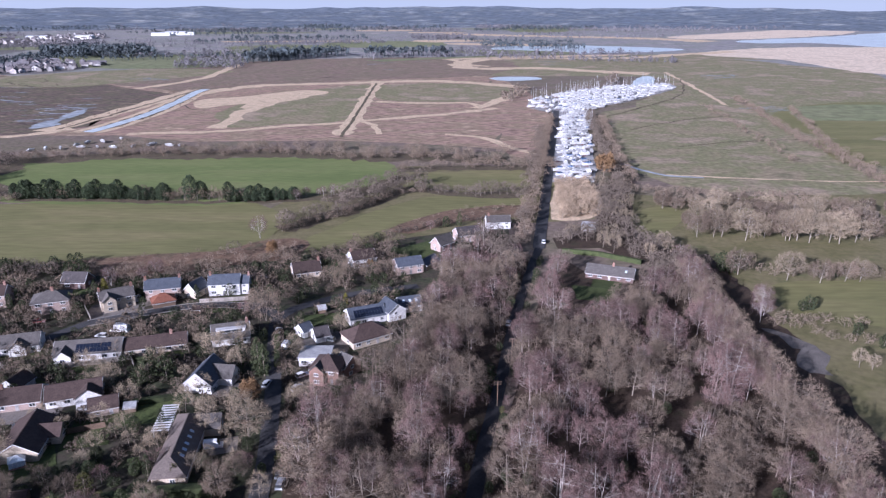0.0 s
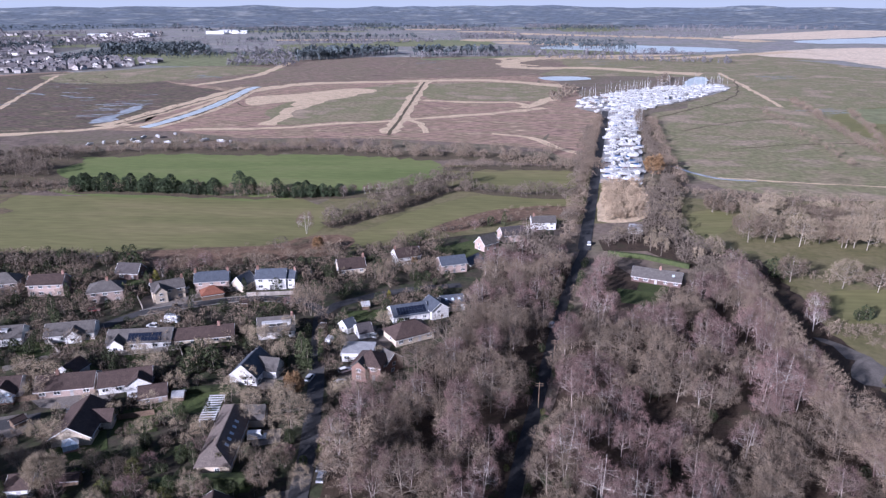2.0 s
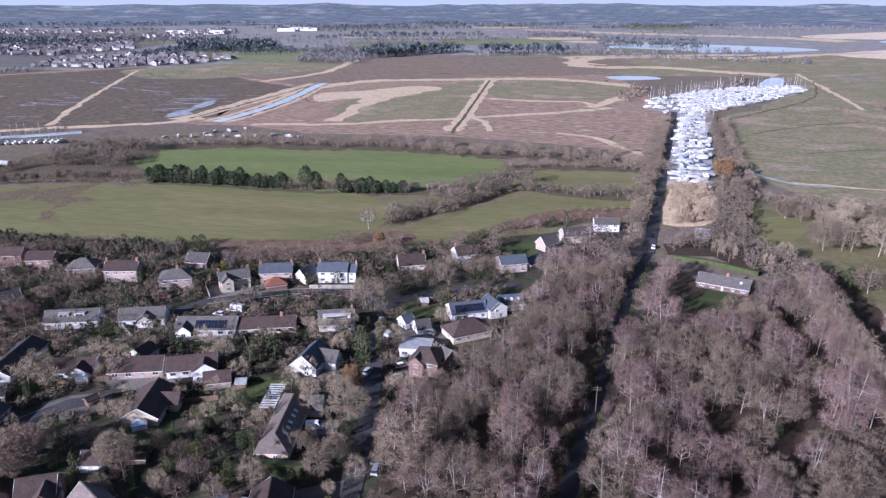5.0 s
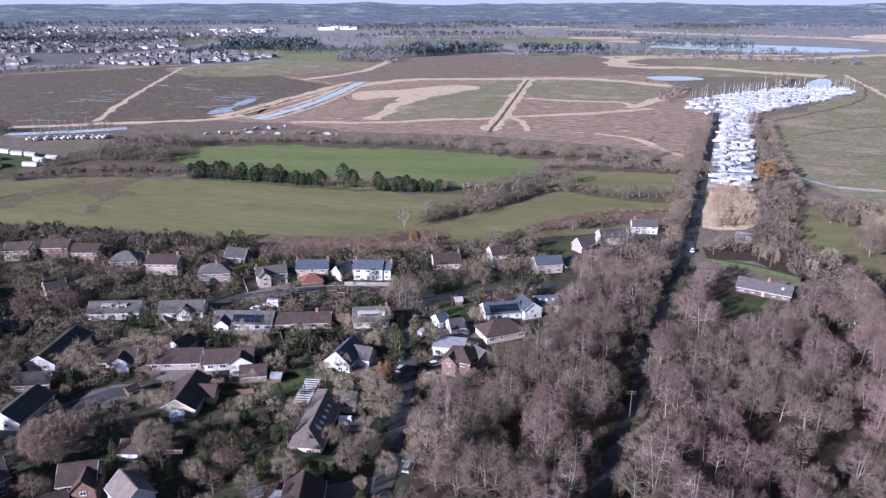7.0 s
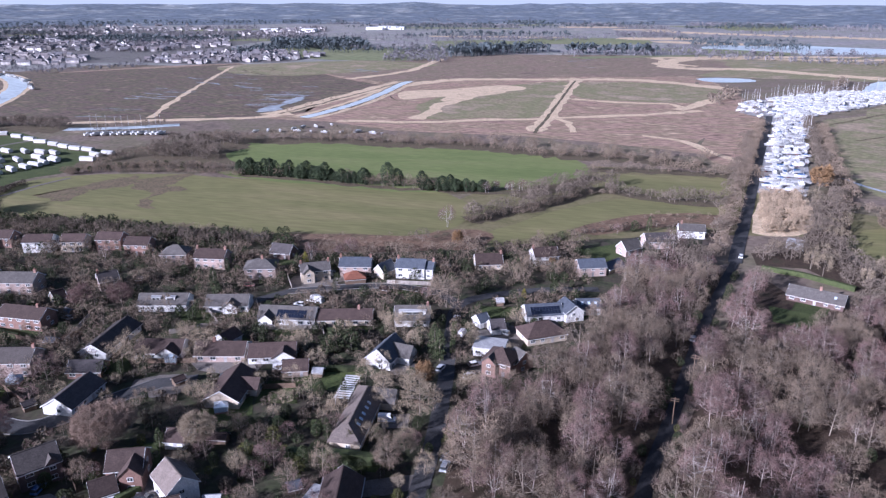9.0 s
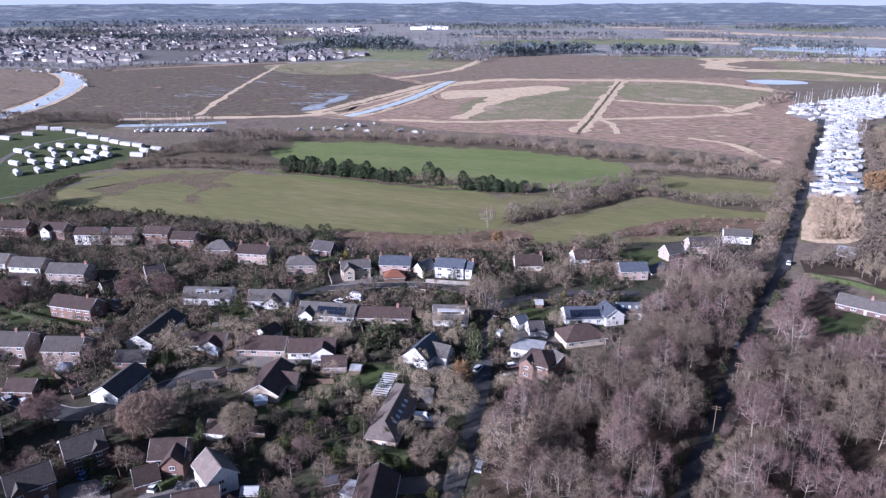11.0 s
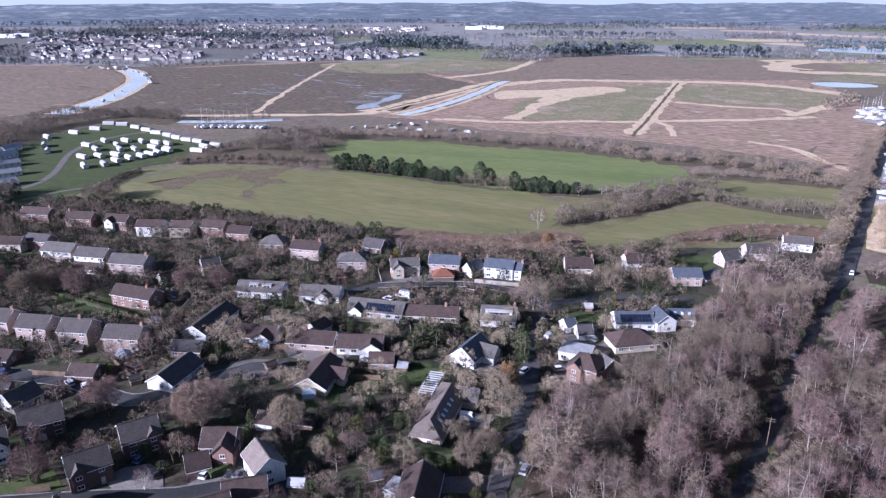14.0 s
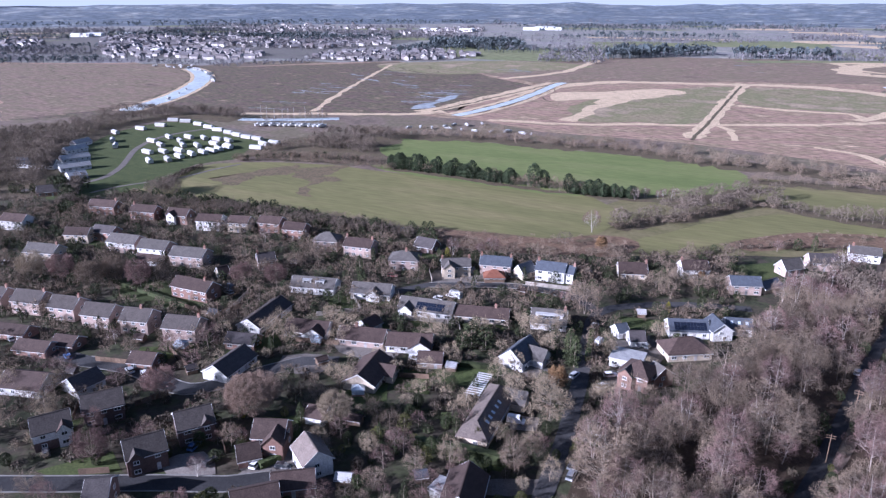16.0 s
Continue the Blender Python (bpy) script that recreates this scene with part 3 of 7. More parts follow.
patch("boatyard_ground", BOATYARD, 0.13, YARD, "pale grey hardstanding of a boatyard", "ground", 2, 15)
patch("sand_lot", [(71.7, 431.9), (97.2, 443.7), (85.3, 369.5), (64.7, 356.9), (57.8, 361.0)], 0.14, REED, "bare tan ground below the boatyard", "ground", 2, 8)
patch("gravel_clearing", [(116.6, 226.2), (122.4, 217.4), (127.7, 206.9), (125.2, 196.7), (121.1, 194.4), (119.7, 200.6), (117.1, 212.0)], 0.17, DRIVE, "grey bare track and puddled clearing beside the wood", "ground", 9, 3)
# The wood's cast shadow is painted as a dark strip over the track.
ribbon("wood_track", [(112.5, 304.0), (113.4, 278.6), (112.6, 252.2), (112.0, 230.8), (111.0, 192.7), (107.0, 159.4), (104.0, 129.1)], 18, 0.15, LEAF_LITTER, "earth track along the wood, widened and darkened as its shadow", "track", 0.35, 4)


# ---- trees ----
def away(r, up=0.0):
    a = r.uniform(0, math.tau)
    z = r.uniform(-1, 1)
    s = math.sqrt(1 - z * z)
    return Vector((s * math.cos(a), s * math.sin(a), z + up)).normalized()


def bare_tree(name, seed, h, spread, limbs, seconds, twigs, bark, twig_mat, label, low=0.3, twig=1.4, thick=0.035, stems=1, loose=0.55, wild=0.62, bones=True):
    """A leafless tree: trunk and limbs fan out to a dome in one mesh, the haze of twigs on the dome in another."""
    r = random.Random(seed)
    tree = new(name)
    wood, fine = Shape(), Shape()
    mid, tall = Vector((0, 0, h * (0.5 + 0.2 * low))), h * (0.5 - 0.2 * low)

    def dome(d, k):
        return mid + Vector((d.x * spread * k, d.y * spread * k, d.z * tall * k))

    lumps = [(away(r, 0.3), r.uniform(0.05, 0.34)) for _ in range(8)]

    def reach(d):
        return 0.74 + max(k * max(0, d.dot(q)) ** 4 for q, k in lumps) + r.uniform(-0.06, 0.04)

    for s in range(stems):
        lean = Vector((r.uniform(-1, 1), r.uniform(-1, 1), 0)) * (0.08 * h if stems == 1 else 0.16 * h)
        knots = [lean * 0.1, lean * 0.4 + Vector((0, 0, h * 0.34)), lean * 0.75 + Vector((0, 0, h * 0.64)), lean + Vector((0, 0, h * 0.96))]
        girth = h * 0.0135 / math.sqrt(stems)
        radii = [girth, girth * 0.75, girth * 0.42, 0.02]
        for k in range(3):
            wood.stick(knots[k], knots[k + 1], radii[k], radii[k + 1], 5)
        n = limbs // stems
        for i in range(n):
            t = low + (0.88 - low) * (i + r.random()) / n
            k = min(2, int(t * 3))
            start = knots[k].lerp(knots[k + 1], t * 3 - k)
            a = i * 2.4 + r.uniform(-0.5, 0.5) + s * 2
            rise = -0.35 + 1.25 * (i + r.random()) / n
            d = Vector((math.cos(a), math.sin(a), rise)).normalized()
            end = dome(d, reach(d) * 0.92)
            end.z = max(end.z, start.z - 0.05 * h)
            bend = start.lerp(end, 0.5) + Vector((0, 0, r.uniform(-0.02, 0.03) * h))
            rad = girth * 0.56 * (1.15 - t)
            wood.stick(start, bend, rad, rad * 0.6, 3)
            wood.stick(bend, end, rad * 0.6, 0.02, 3)
            for j in range(seconds):
                u = r.uniform(0.2, 0.9)
                b0 = start.lerp(bend, u * 2) if u < 0.5 else bend.lerp(end, u * 2 - 1)
                e = (d + away(r, 0.15) * loose).normalized()
                b1 = dome(e, reach(e))
                if bones:
                    wood.stick(b0, b1, rad * 0.42, 0.0, 3)
                way = (b1 - b0).normalized()
                for q in range(twigs * 2):
                    c0 = b0.lerp(b1, 1 - 0.8 * r.random() ** 1.3) + away(r) * twig * 0.25
                    c1 = c0 + (way * 0.4 + e * 0.35 + away(r, 0.2) * (wild + 0.35)).normalized() * twig * r.uniform(0.4, 1.0)
                    fine.blade(c0, c1, thick, r)
    part("trunk", wood, bark, tree, smooth=True)
    part("crown", fine, twig_mat, tree)
    return tagged(tree, label, "tree")


def leafy_tree(name, seed, h, spread, tufts, leaf, bark, label, low=0.15, shape="round", tuft=0.9, category="tree"):
    """An evergreen: a tapered trunk and a crown of many pointed tufts, with gaps."""
    r = random.Random(seed)
    tree = new(name)
    wood, crown = Shape(), Shape()
    wood.stick((0, 0, 0), (0, 0, h * 0.8), h * 0.02, 0.05, 5)
    for i in range(7):
        z = h * (low + (0.8 - low) * i / 7)
        a = i * 2.4
        wood.stick((0, 0, z), (math.cos(a) * spread * 0.6, math.sin(a) * spread * 0.6, z + h * 0.1), h * 0.006, 0.02, 3)
    lobes = [(r.uniform(0, math.tau), r.uniform(0.2, 0.8), r.uniform(0.7, 1.0)) for _ in range(9)]
    for i in range(tufts):
        v = r.random()
        a = r.uniform(0, math.tau)
        if shape == "cone":
            w = spread * (1 - v) ** 0.8 + 0.15
        elif shape == "column":
            w = spread * (1 - v ** 4) * (0.6 + 0.4 * math.sin(min(1, v * 3) * 1.57))
        else:
            w = spread * math.sqrt(max(0.02, 1 - (2 * v - 1) ** 2))
        lobe = max(s * max(0, math.cos(a - b)) * (1 - abs(v - z)) for b, z, s in lobes)
        w *= 0.72 + 0.33 * lobe
        q = w * math.sqrt(r.uniform(0.25, 1))
        p = Vector((math.cos(a) * q, math.sin(a) * q, h * (low + (0.96 - low) * v)))
        size = tuft * r.uniform(0.45, 0.85)
        for _ in range(3):
            c, u, t = p + away(r) * size * 0.7, away(r, 0.3), away(r)
            n = len(crown.v)
            crown.v += [tuple(c + u * size), tuple(c - u * size * 0.4 + t * size * 0.7), tuple(c - u * size * 0.4 - t * size * 0.7)]
            crown.f.append((n, n + 1, n + 2))
    part("trunk", wood, bark, tree)
    part("crown", crown, leaf, tree)
    return tagged(tree, label, category)


class Kind:
    """Several builds of one kind of thing. The first use of each places the build itself, later uses copy it; past the limit they are joined."""

    def __init__(self, builds, group="", limit=290, far=None, near=330.0):
        self.builds, self.far, self.near, self.limit = builds, far or [], near, limit
        self.parts, self.far_parts = [list(b.children) for b in builds], [list(b.children) for b in self.far]
        self.used = [False] * len(builds)
        self.count, self.rest, self.rest_far = 0, [], []
        for b in builds:
            tagged(b, group=group)

    def place(self, x, y, size=1.0, turn=None, which=None, z=0.0, tall=1.0):
        k = rng.randrange(len(self.builds)) if which is None else which
        m = Matrix.LocRotScale((x, y, z), Euler((rng.uniform(-0.04, 0.04), rng.uniform(-0.04, 0.04), rng.uniform(0, math.tau) if turn is None else turn)), (size, size, size * tall))
        if self.far and math.hypot(x, y) > self.near:
            self.rest_far.append((rng.randrange(len(self.far)), m))
            return
        if self.count >= self.limit:
            self.rest.append((k, m))
            return
        self.count += 1
        if self.used[k]:
            twin = self.builds[k].copy()
            scene.collection.objects.link(twin)
            twin.matrix_basis = m
            for q in self.parts[k]:
                c = q.copy()
                scene.collection.objects.link(c)
                c.parent = twin
            return
        self.used[k] = True
        self.builds[k].matrix_basis = m

    def finish(self, name, label, category):
        """Joins what is past the limit into one object, part by part."""
        for rest, parts in ((self.rest, self.parts), (self.rest_far, self.far_parts)):
            if not rest:
                continue
            top = tagged(new(name), label, category, kind="stuff")
            for i in range(min(len(q) for q in parts)):
                made = []
                for k, m in rest:
                    me = parts[k][i].data
                    co = np.empty(len(me.vertices) * 3, np.float32)
                    me.vertices.foreach_get("co", co)
                    mm = np.array(m)
                    made.append((co.reshape(-1, 3) @ mm[:3, :3].T + mm[:3, 3], me))
                v = np.concatenate([c for c, _ in made])
                faces, base = [], 0
                for c, me in made:
                    faces += [tuple(q + base for q in p.vertices) for p in me.polygons]
                    base += len(c)
                joined = bpy.data.meshes.new(name)
                joined.from_pydata(v.tolist(), [], faces)
                joined.materials.append(made[0][1].materials[0])
                tagged(part(parts[0][i].name.split(".")[0], joined, None, top), kind="stuff")
        spare = list(zip(self.far, self.far_parts)) + [(b, q) for b, q, used in zip(self.builds, self.parts, self.used) if not used]
        for b, q in spare:
            for c in (*q, b):
                bpy.data.objects.remove(c)


def far_oak(i, mat):
    return bare_tree("far_tree", 130 + i, 10.5, 5.9, 10, 5, 4, BARK, mat, "bare tree in a far belt", 0.03, 1.5, 0.14, 1, 0.85, 1.3, False)


def far_scrub(i, mat):
    return bare_tree("far_bush", 140 + i, 5.0, 3.8, 6, 5, 4, BARK, mat, "bare bush in a far hedge", 0.0, 1.15, 0.07, 2, 0.95, 1.6, False)


BIRCH = Kind([bare_tree("birch_tree", 10 + i, 11.0 + 0.6 * i, 4.3 + 0.3 * i, 16, 8, 7, PALE_BIRCH_BARK if i > 2 else BIRCH_BARK, TWIG_BIRCH, "slender bare birch with pale trunk and purple twigs", 0.2, 1.45, 0.028, 1 + (i > 2), 0.58) for i in range(5)], "birches of the wood", 195)
OAK = Kind([bare_tree("oak_tree", 30 + i, 10.2 + 0.9 * i, 5.7 + 0.4 * i, 18, 8, 8, BARK, TWIG, "bare broad oak with grey-brown twigs", 0.16, 1.45, 0.030, 1 + (i == 1), 0.6) for i in range(5)], "bare oaks", 200, [far_oak(i, TWIG_FAR) for i in range(3)], 285.0)
WILLOW = Kind([bare_tree("willow_tree", 50 + i, 11 + i, 4.2, 12, 7, 10, BARK, TWIG_PALE, "bare pale willow with dense fine twigs", 0.1, 1.5, 0.04, 3) for i in range(2)], "bare willows", 100, [far_oak(8 + i, TWIG_PALE) for i in range(2)])
SCRUB = Kind([bare_tree("scrub_bush", 70 + i, 4.5 + 0.7 * i, 2.8, 7, 5, 10, BARK, (TWIG, TWIG_PALE, TWIG_BIRCH)[i], "bare brown scrub bush", 0.05, 1.3, 0.024, 2, 0.8) for i in range(3)], "hedgerow scrub", 90, [far_scrub(i, (TWIG_FAR, TWIG, TWIG_BIRCH)[i]) for i in range(3)], 200.0)
TAN_TWIG = material("tan_willow_twigs", [(0.33, 0.25, 0.17), (0.46, 0.36, 0.255)], 3, 0.95, vary=0.25, island=0.25)
TAN_BUSH = Kind([bare_tree("tan_bush", 150 + i, 4.2 + i, 2.7, 8, 6, 6, BARK, TAN_TWIG, "tan winter willow scrub on bare ground", 0.04, 1.1, 0.05, 2, 0.9, 0.9) for i in range(2)], "tan willow bushes")
RUST_TREE = Kind([bare_tree("beech_tree", 80, 11, 4.4, 16, 9, 12, BARK, RUSSET, "beech holding its russet winter leaves", 0.1, 1.2, 0.15, 1)])
PINE = Kind([leafy_tree("pine_tree", 90 + i, 9 + 1.2 * i, 3.4 + 0.3 * (i % 2), 460, NEEDLES, BARK, "dark green pine in a row along the field", 0.05, "round", 0.7) for i in range(4)], "pines along the field")
CONIFER = Kind([leafy_tree("conifer_tree", 95 + i, 12, 2.3, 400, EVERGREEN, BARK, "tall dense green garden conifer", 0.03, "column", 0.45) for i in range(2)], "garden conifers")
GOLD_CONIFER = Kind([leafy_tree("golden_conifer", 97, 7, 1.5, 300, GOLDEN, BARK, "yellow-green columnar garden conifer", 0.03, "column", 0.42)])
BUSH = Kind([leafy_tree("garden_bush", 100 + i, 2.4 + 0.6 * i, 1.7, 260, (HEDGE, EVERGREEN, OLIVE_LEAF, RUSSET_BUSH)[i], BARK, "dense garden bush", 0.02, "round", 0.27, "bush") for i in range(4)], "garden bushes", 105, [leafy_tree("far_shrub", 105 + i, 2.6, 1.8, 50, (HEDGE, RUSSET_BUSH, RUSSET_BUSH, OLIVE_LEAF)[i], BARK, "garden shrub", 0.02, "round", 0.52, "bush") for i in range(4)], 175.0)
for i, words in enumerate(("dense green garden bush", "dense dark evergreen garden bush", "olive coloured garden shrub in leaf", "brown garden shrub with dead leaves")):
    tagged(BUSH.builds[i], words)
GRAND = Kind([bare_tree("broad_tree", 65 + i, 11.5 + i, 6.0, 22, 10, 19, BARK, (TWIG, TWIG_BIRCH, TWIG_PALE)[i], "broad bare garden tree with a dense round crown", 0.12, 1.5, 0.03, 1, 0.6) for i in range(3)], "broad garden trees")
SMALL = Kind([bare_tree("garden_tree", 60 + i, 6 + 0.8 * i, 2.6 + 0.3 * i, 12, 6, 8, BARK, (TWIG, TWIG_PALE, TWIG_BIRCH)[i], ("small bare grey-brown garden tree", "small bare tan garden tree", "small bare purplish garden tree")[i], 0.15, 1.2, 0.021, 1, 0.6) for i in range(3)], "garden trees", 100, [far_scrub(5, TWIG_FAR), far_scrub(6, TWIG)], 230.0)
# Paler bark than the other oaks have.
PALE_BARK = material("pale_lichened_bark", [(0.25, 0.215, 0.18), (0.35, 0.31, 0.26), (0.17, 0.143, 0.118)], 1.0, 0.95, 0.03, vary=0.15)
PARK_OAK = Kind([bare_tree("park_oak", 160 + i, 11.5 + i, 6.9 + 0.5 * i, 17, 9, 12, PALE_BARK, (TWIG, TWIG, TWIG_PALE)[i], "old bare park oak with a sunlit pale trunk", 0.14, 1.5, 0.05, 1, 0.75, 0.9) for i in range(3)], "old oaks in the park grass")
HOLLY = Kind([leafy_tree("evergreen_tree", 110 + i, 7.5 + i, 3.2, 760, EVERGREEN, BARK, "rounded dark evergreen tree", 0.05, "round", 0.42) for i in range(2)], "evergreen trees", 80, [leafy_tree("far_evergreen", 115 + i, 8, 3.2, 130, EVERGREEN, BARK, "evergreen tree", 0.05, "round", 0.8) for i in range(2)], 185.0)


def along(kind, pts, gap, size=(0.8, 1.2), spread=1.5):
    for p in spline(pts, gap):
        kind.place(p[0] + rng.uniform(-spread, spread), p[1] + rng.uniform(-spread, spread), rng.uniform(*size))


def is_road(p, clear=5.0):
    return any((Vector(p) - q).length < clear for q in LANE_LINE)


LANE_LINE = spline(LANE, 3)
COTTAGE_PLOT = [(54.9, 296.6), (66.0, 301.8), (87.9, 287.3), (83.5, 271.0), (63.5, 235.1), (48.2, 242.7)]
for p in scatter(WOOD_EAST, 6.1, 1):
    if p[1] > 116 and p[0] < p[1] * 0.8 and not is_road(p, 5.2 if p[1] < 200 else 4.4) and not inside(p, COTTAGE_PLOT):
        v = noise.noise(Vector((p[0] / 28, p[1] / 28, 1.0)))
        kind = BIRCH if v + rng.uniform(-0.3, 0.3) > 0.07 else OAK
        gap = noise.noise(Vector((p[0] / 11, p[1] / 11, 5.0)))
        if gap > (-0.16 if p[1] > 170 else -0.08):
            kind.place(p[0], p[1], rng.uniform(0.55, 1.1) * (0.9 if kind is OAK else 1.05) * (1.0 + 0.4 * gap))
for p in scatter(WOOD_WEST, 6.6, 2):
    if p[1] > 112 and not is_road(p, 5.4 if p[1] < 200 else 4.2):
        kind = OAK if rng.random() < 0.66 else BIRCH
        gap = noise.noise(Vector((p[0] / 11, p[1] / 11, 5.0)))
        if gap > -0.34:
            kind.place(p[0], p[1], rng.uniform(0.6, 1.12) * (0.95 if kind is OAK else 1.05) * (1.0 + 0.3 * gap))
for p in scatter(WOOD_EAST, 13, 5) + scatter(WOOD_WEST, 15, 6):
    if p[1] > 112 and not is_road(p, 6) and not inside(p, COTTAGE_PLOT) and rng.random() < (0.85 if p[1] < 150 else 0.2):
        HOLLY.place(p[0], p[1], rng.uniform(0.3, 0.6))
for side, gap in ((-1, 2.6), (1, 3.1)):
    for a, b in zip(LANE_LINE, LANE_LINE[1:]):
        if a[1] < 300 and rng.random() < 0.85:
            n = Vector((-(b - a)[1], (b - a)[0])).normalized() * side * rng.uniform(2.3, 4.2)
            u = rng.random()
            (SCRUB if u < 0.6 else HOLLY if u < 0.75 else BUSH).place(a[0] + n[0], a[1] + n[1], rng.uniform(0.35, 0.7))
# Edge row made denser, with scrub added, to deepen the wood's cast shadow.
EAST_EDGE = [(104.5, 286.7), (99.5, 247.9), (97.3, 210.7), (96.8, 174.5), (96.7, 143.0), (94, 124)]
for kind, gap, size in ((OAK, 5.0, (0.95, 1.2)), (BIRCH, 8.0, (0.9, 1.1)), (SCRUB, 3.5, (0.9, 1.4))):
    for p in spline(EAST_EDGE, gap):
        kind.place(p[0] + rng.uniform(-2, 1), p[1] + rng.uniform(-2, 2), rng.uniform(*size))
for p in scatter(WOOD_NORTH, 7.0, 3):
    if not is_road(p, 6.0) and not inside(p, COTTAGE_PLOT):
        (OAK if rng.random() < 0.75 else WILLOW).place(p[0], p[1], rng.uniform(0.6, 0.9))

# ---- house materials ----
BROWN_TILE = material("brown_roof_tiles", [(0.05, 0.034, 0.03), (0.078, 0.054, 0.047)], 1.6, 0.85, 0.02, vary=0.2, fine=5)
MID_TILE = material("grey_brown_roof_tiles", [(0.054, 0.046, 0.043), (0.082, 0.071, 0.066)], 1.6, 0.85, 0.02, vary=0.15, fine=5)
DARK_TILE = material("dark_roof_tiles", [(0.05, 0.044, 0.045), (0.08, 0.07, 0.07)], 1.6, 0.8, 0.02, vary=0.2, fine=5)
GREY_TILE = material("grey_roof_tiles", [(0.078, 0.071, 0.067), (0.122, 0.111, 0.104)], 1.6, 0.85, 0.02, vary=0.15, fine=5)
TAN_TILE = material("tan_roof_tiles", [(0.115, 0.093, 0.082), (0.17, 0.14, 0.124)], 1.6, 0.85, 0.02, vary=0.15, fine=5)
SLATE = material("blue_slate", [(0.058, 0.068, 0.086), (0.092, 0.102, 0.124)], 1.4, 0.6, 0.01, vary=0.15, fine=5)
RED_TILE = material("red_roof_tiles", [(0.17, 0.065, 0.042), (0.24, 0.1, 0.062)], 1.4, 0.85, 0.02, vary=0.15, fine=5)
WHITE_WALL = material("white_render", [(0.57, 0.56, 0.545), (0.68, 0.67, 0.655)], 2.5, 0.85, vary=0.06)
CREAM_WALL = material("cream_render", [(0.46, 0.385, 0.3), (0.54, 0.46, 0.36)], 2.5, 0.85, vary=0.1)
BRICK = material("red_brick", [(0.21, 0.125, 0.10), (0.29, 0.18, 0.145)], 1.5, 0.9, 0.01, vary=0.2)
PINK_BRICK = material("pale_pink_brick", [(0.32, 0.245, 0.215), (0.40, 0.31, 0.27)], 1.5, 0.9, 0.01, vary=0.12)
DARK_BRICK = material("dark_brown_brick", [(0.09, 0.062, 0.056), (0.14, 0.094, 0.084)], 1.5, 0.9, 0.01, vary=0.15)
FLAT_ROOF = material("pale_roof_felt", [(0.34, 0.34, 0.35), (0.46, 0.46, 0.46)], 2.5, 0.8, vary=0.2)
TIMBER = material("brown_timber", [(0.12, 0.082, 0.058), (0.18, 0.125, 0.088)], 1.0, 0.85, 0.01, vary=0.3)
FRAME_WHITE = material("white_window_frame", [(0.66, 0.66, 0.66)], 1.0, 0.5)
PANE = material("window_glass", [(0.025, 0.03, 0.035), (0.05, 0.055, 0.06)], 3.0, 0.06, spec=0.6)
SOLAR = material("solar_panel", [(0.012, 0.016, 0.03), (0.02, 0.025, 0.04)], 1.0, 0.15, spec=0.6)
GLASSHOUSE = material("conservatory_glass", [(0.42, 0.5, 0.58), (0.55, 0.62, 0.7)], 1.0, 0.12, spec=0.6)
DOOR_PAINT = material("door_paint", [(0.2, 0.2, 0.22), (0.45, 0.42, 0.4)], 1.0, 0.5, vary=0.6)
POT = material("chimney_pot", [(0.32, 0.15, 0.1)], 1.0, 0.9)

MESHES = {}


def cached(key, build):
    if key not in MESHES:
        MESHES[key] = build()
    return MESHES[key]


def window_mesh(w, h):
    """One moulded frame: a rim, a mullion and a sill, cut from a grid of cells."""
    xs, zs = [-w / 2, -w / 2 + 0.1, -0.05, 0.05, w / 2 - 0.1, w / 2], [-h / 2 - 0.08, -h / 2 + 0.1, h / 2 - 0.1, h / 2]
    cells = {(i, j) for i in range(5) for j in range(3) if not (j == 1 and i in (1, 3))}
    s = Shape()
    n = len(xs) * len(zs)
    s.v = [(x, y, z) for y in (-0.1, 0.03) for z in zs for x in xs]
    for i, j in cells:
        q = [j * 6 + i, j * 6 + i + 1, j * 6 + i + 7, j * 6 + i + 6]
        s.f += [tuple(q), tuple(k + n for k in q[::-1])]
        for (di, dj), (a, b) in (((0, -1), (0, 1)), ((1, 0), (1, 2)), ((0, 1), (2, 3)), ((-1, 0), (3, 0))):
            if (i + di, j + dj) not in cells:
                s.f.append((q[b], q[a], q[a] + n, q[b] + n))
    return s.mesh("window", FRAME_WHITE)


def pane_mesh(w, h):
    return Shape().box(-w / 2 + 0.09, w / 2 - 0.09, -0.04, 0.01, -h / 2 + 0.1, h / 2 - 0.09).mesh("pane", PANE)


def window(parent, x, y, z, w, h, turn=0.0):
    """A casement in a wall; turn: the angle of the wall's outward face, 0 for local -y."""
    ob = part("window", cached(("window", w, h), lambda: window_mesh(w, h)), None, parent)
    ob.matrix_basis = pose(x, y, z, 0, 0, turn)
    part("pane", cached(("pane", w, h), lambda: pane_mesh(w, h)), None, ob)
    return ob


def door(parent, x, y, turn=0.0, w=0.95, h=2.05):
    ob = part("door", cached(("door", w, h), lambda: Shape().box(-w / 2, w / 2, -0.06, 0.03, 0.05, h).mesh("door", DOOR_PAINT)), None, parent)
    ob.matrix_basis = pose(x, y, 0, 0, 0, turn)
    return ob


def gable_walls(L, W, e, r):
    s = Shape()
    ring = [(-W / 2, 0), (W / 2, 0), (W / 2, e), (0, r), (-W / 2, e)]
    return s.hull([(-L / 2, y, z) for y, z in ring][::-1], [(L / 2, y, z) for y, z in ring][::-1])


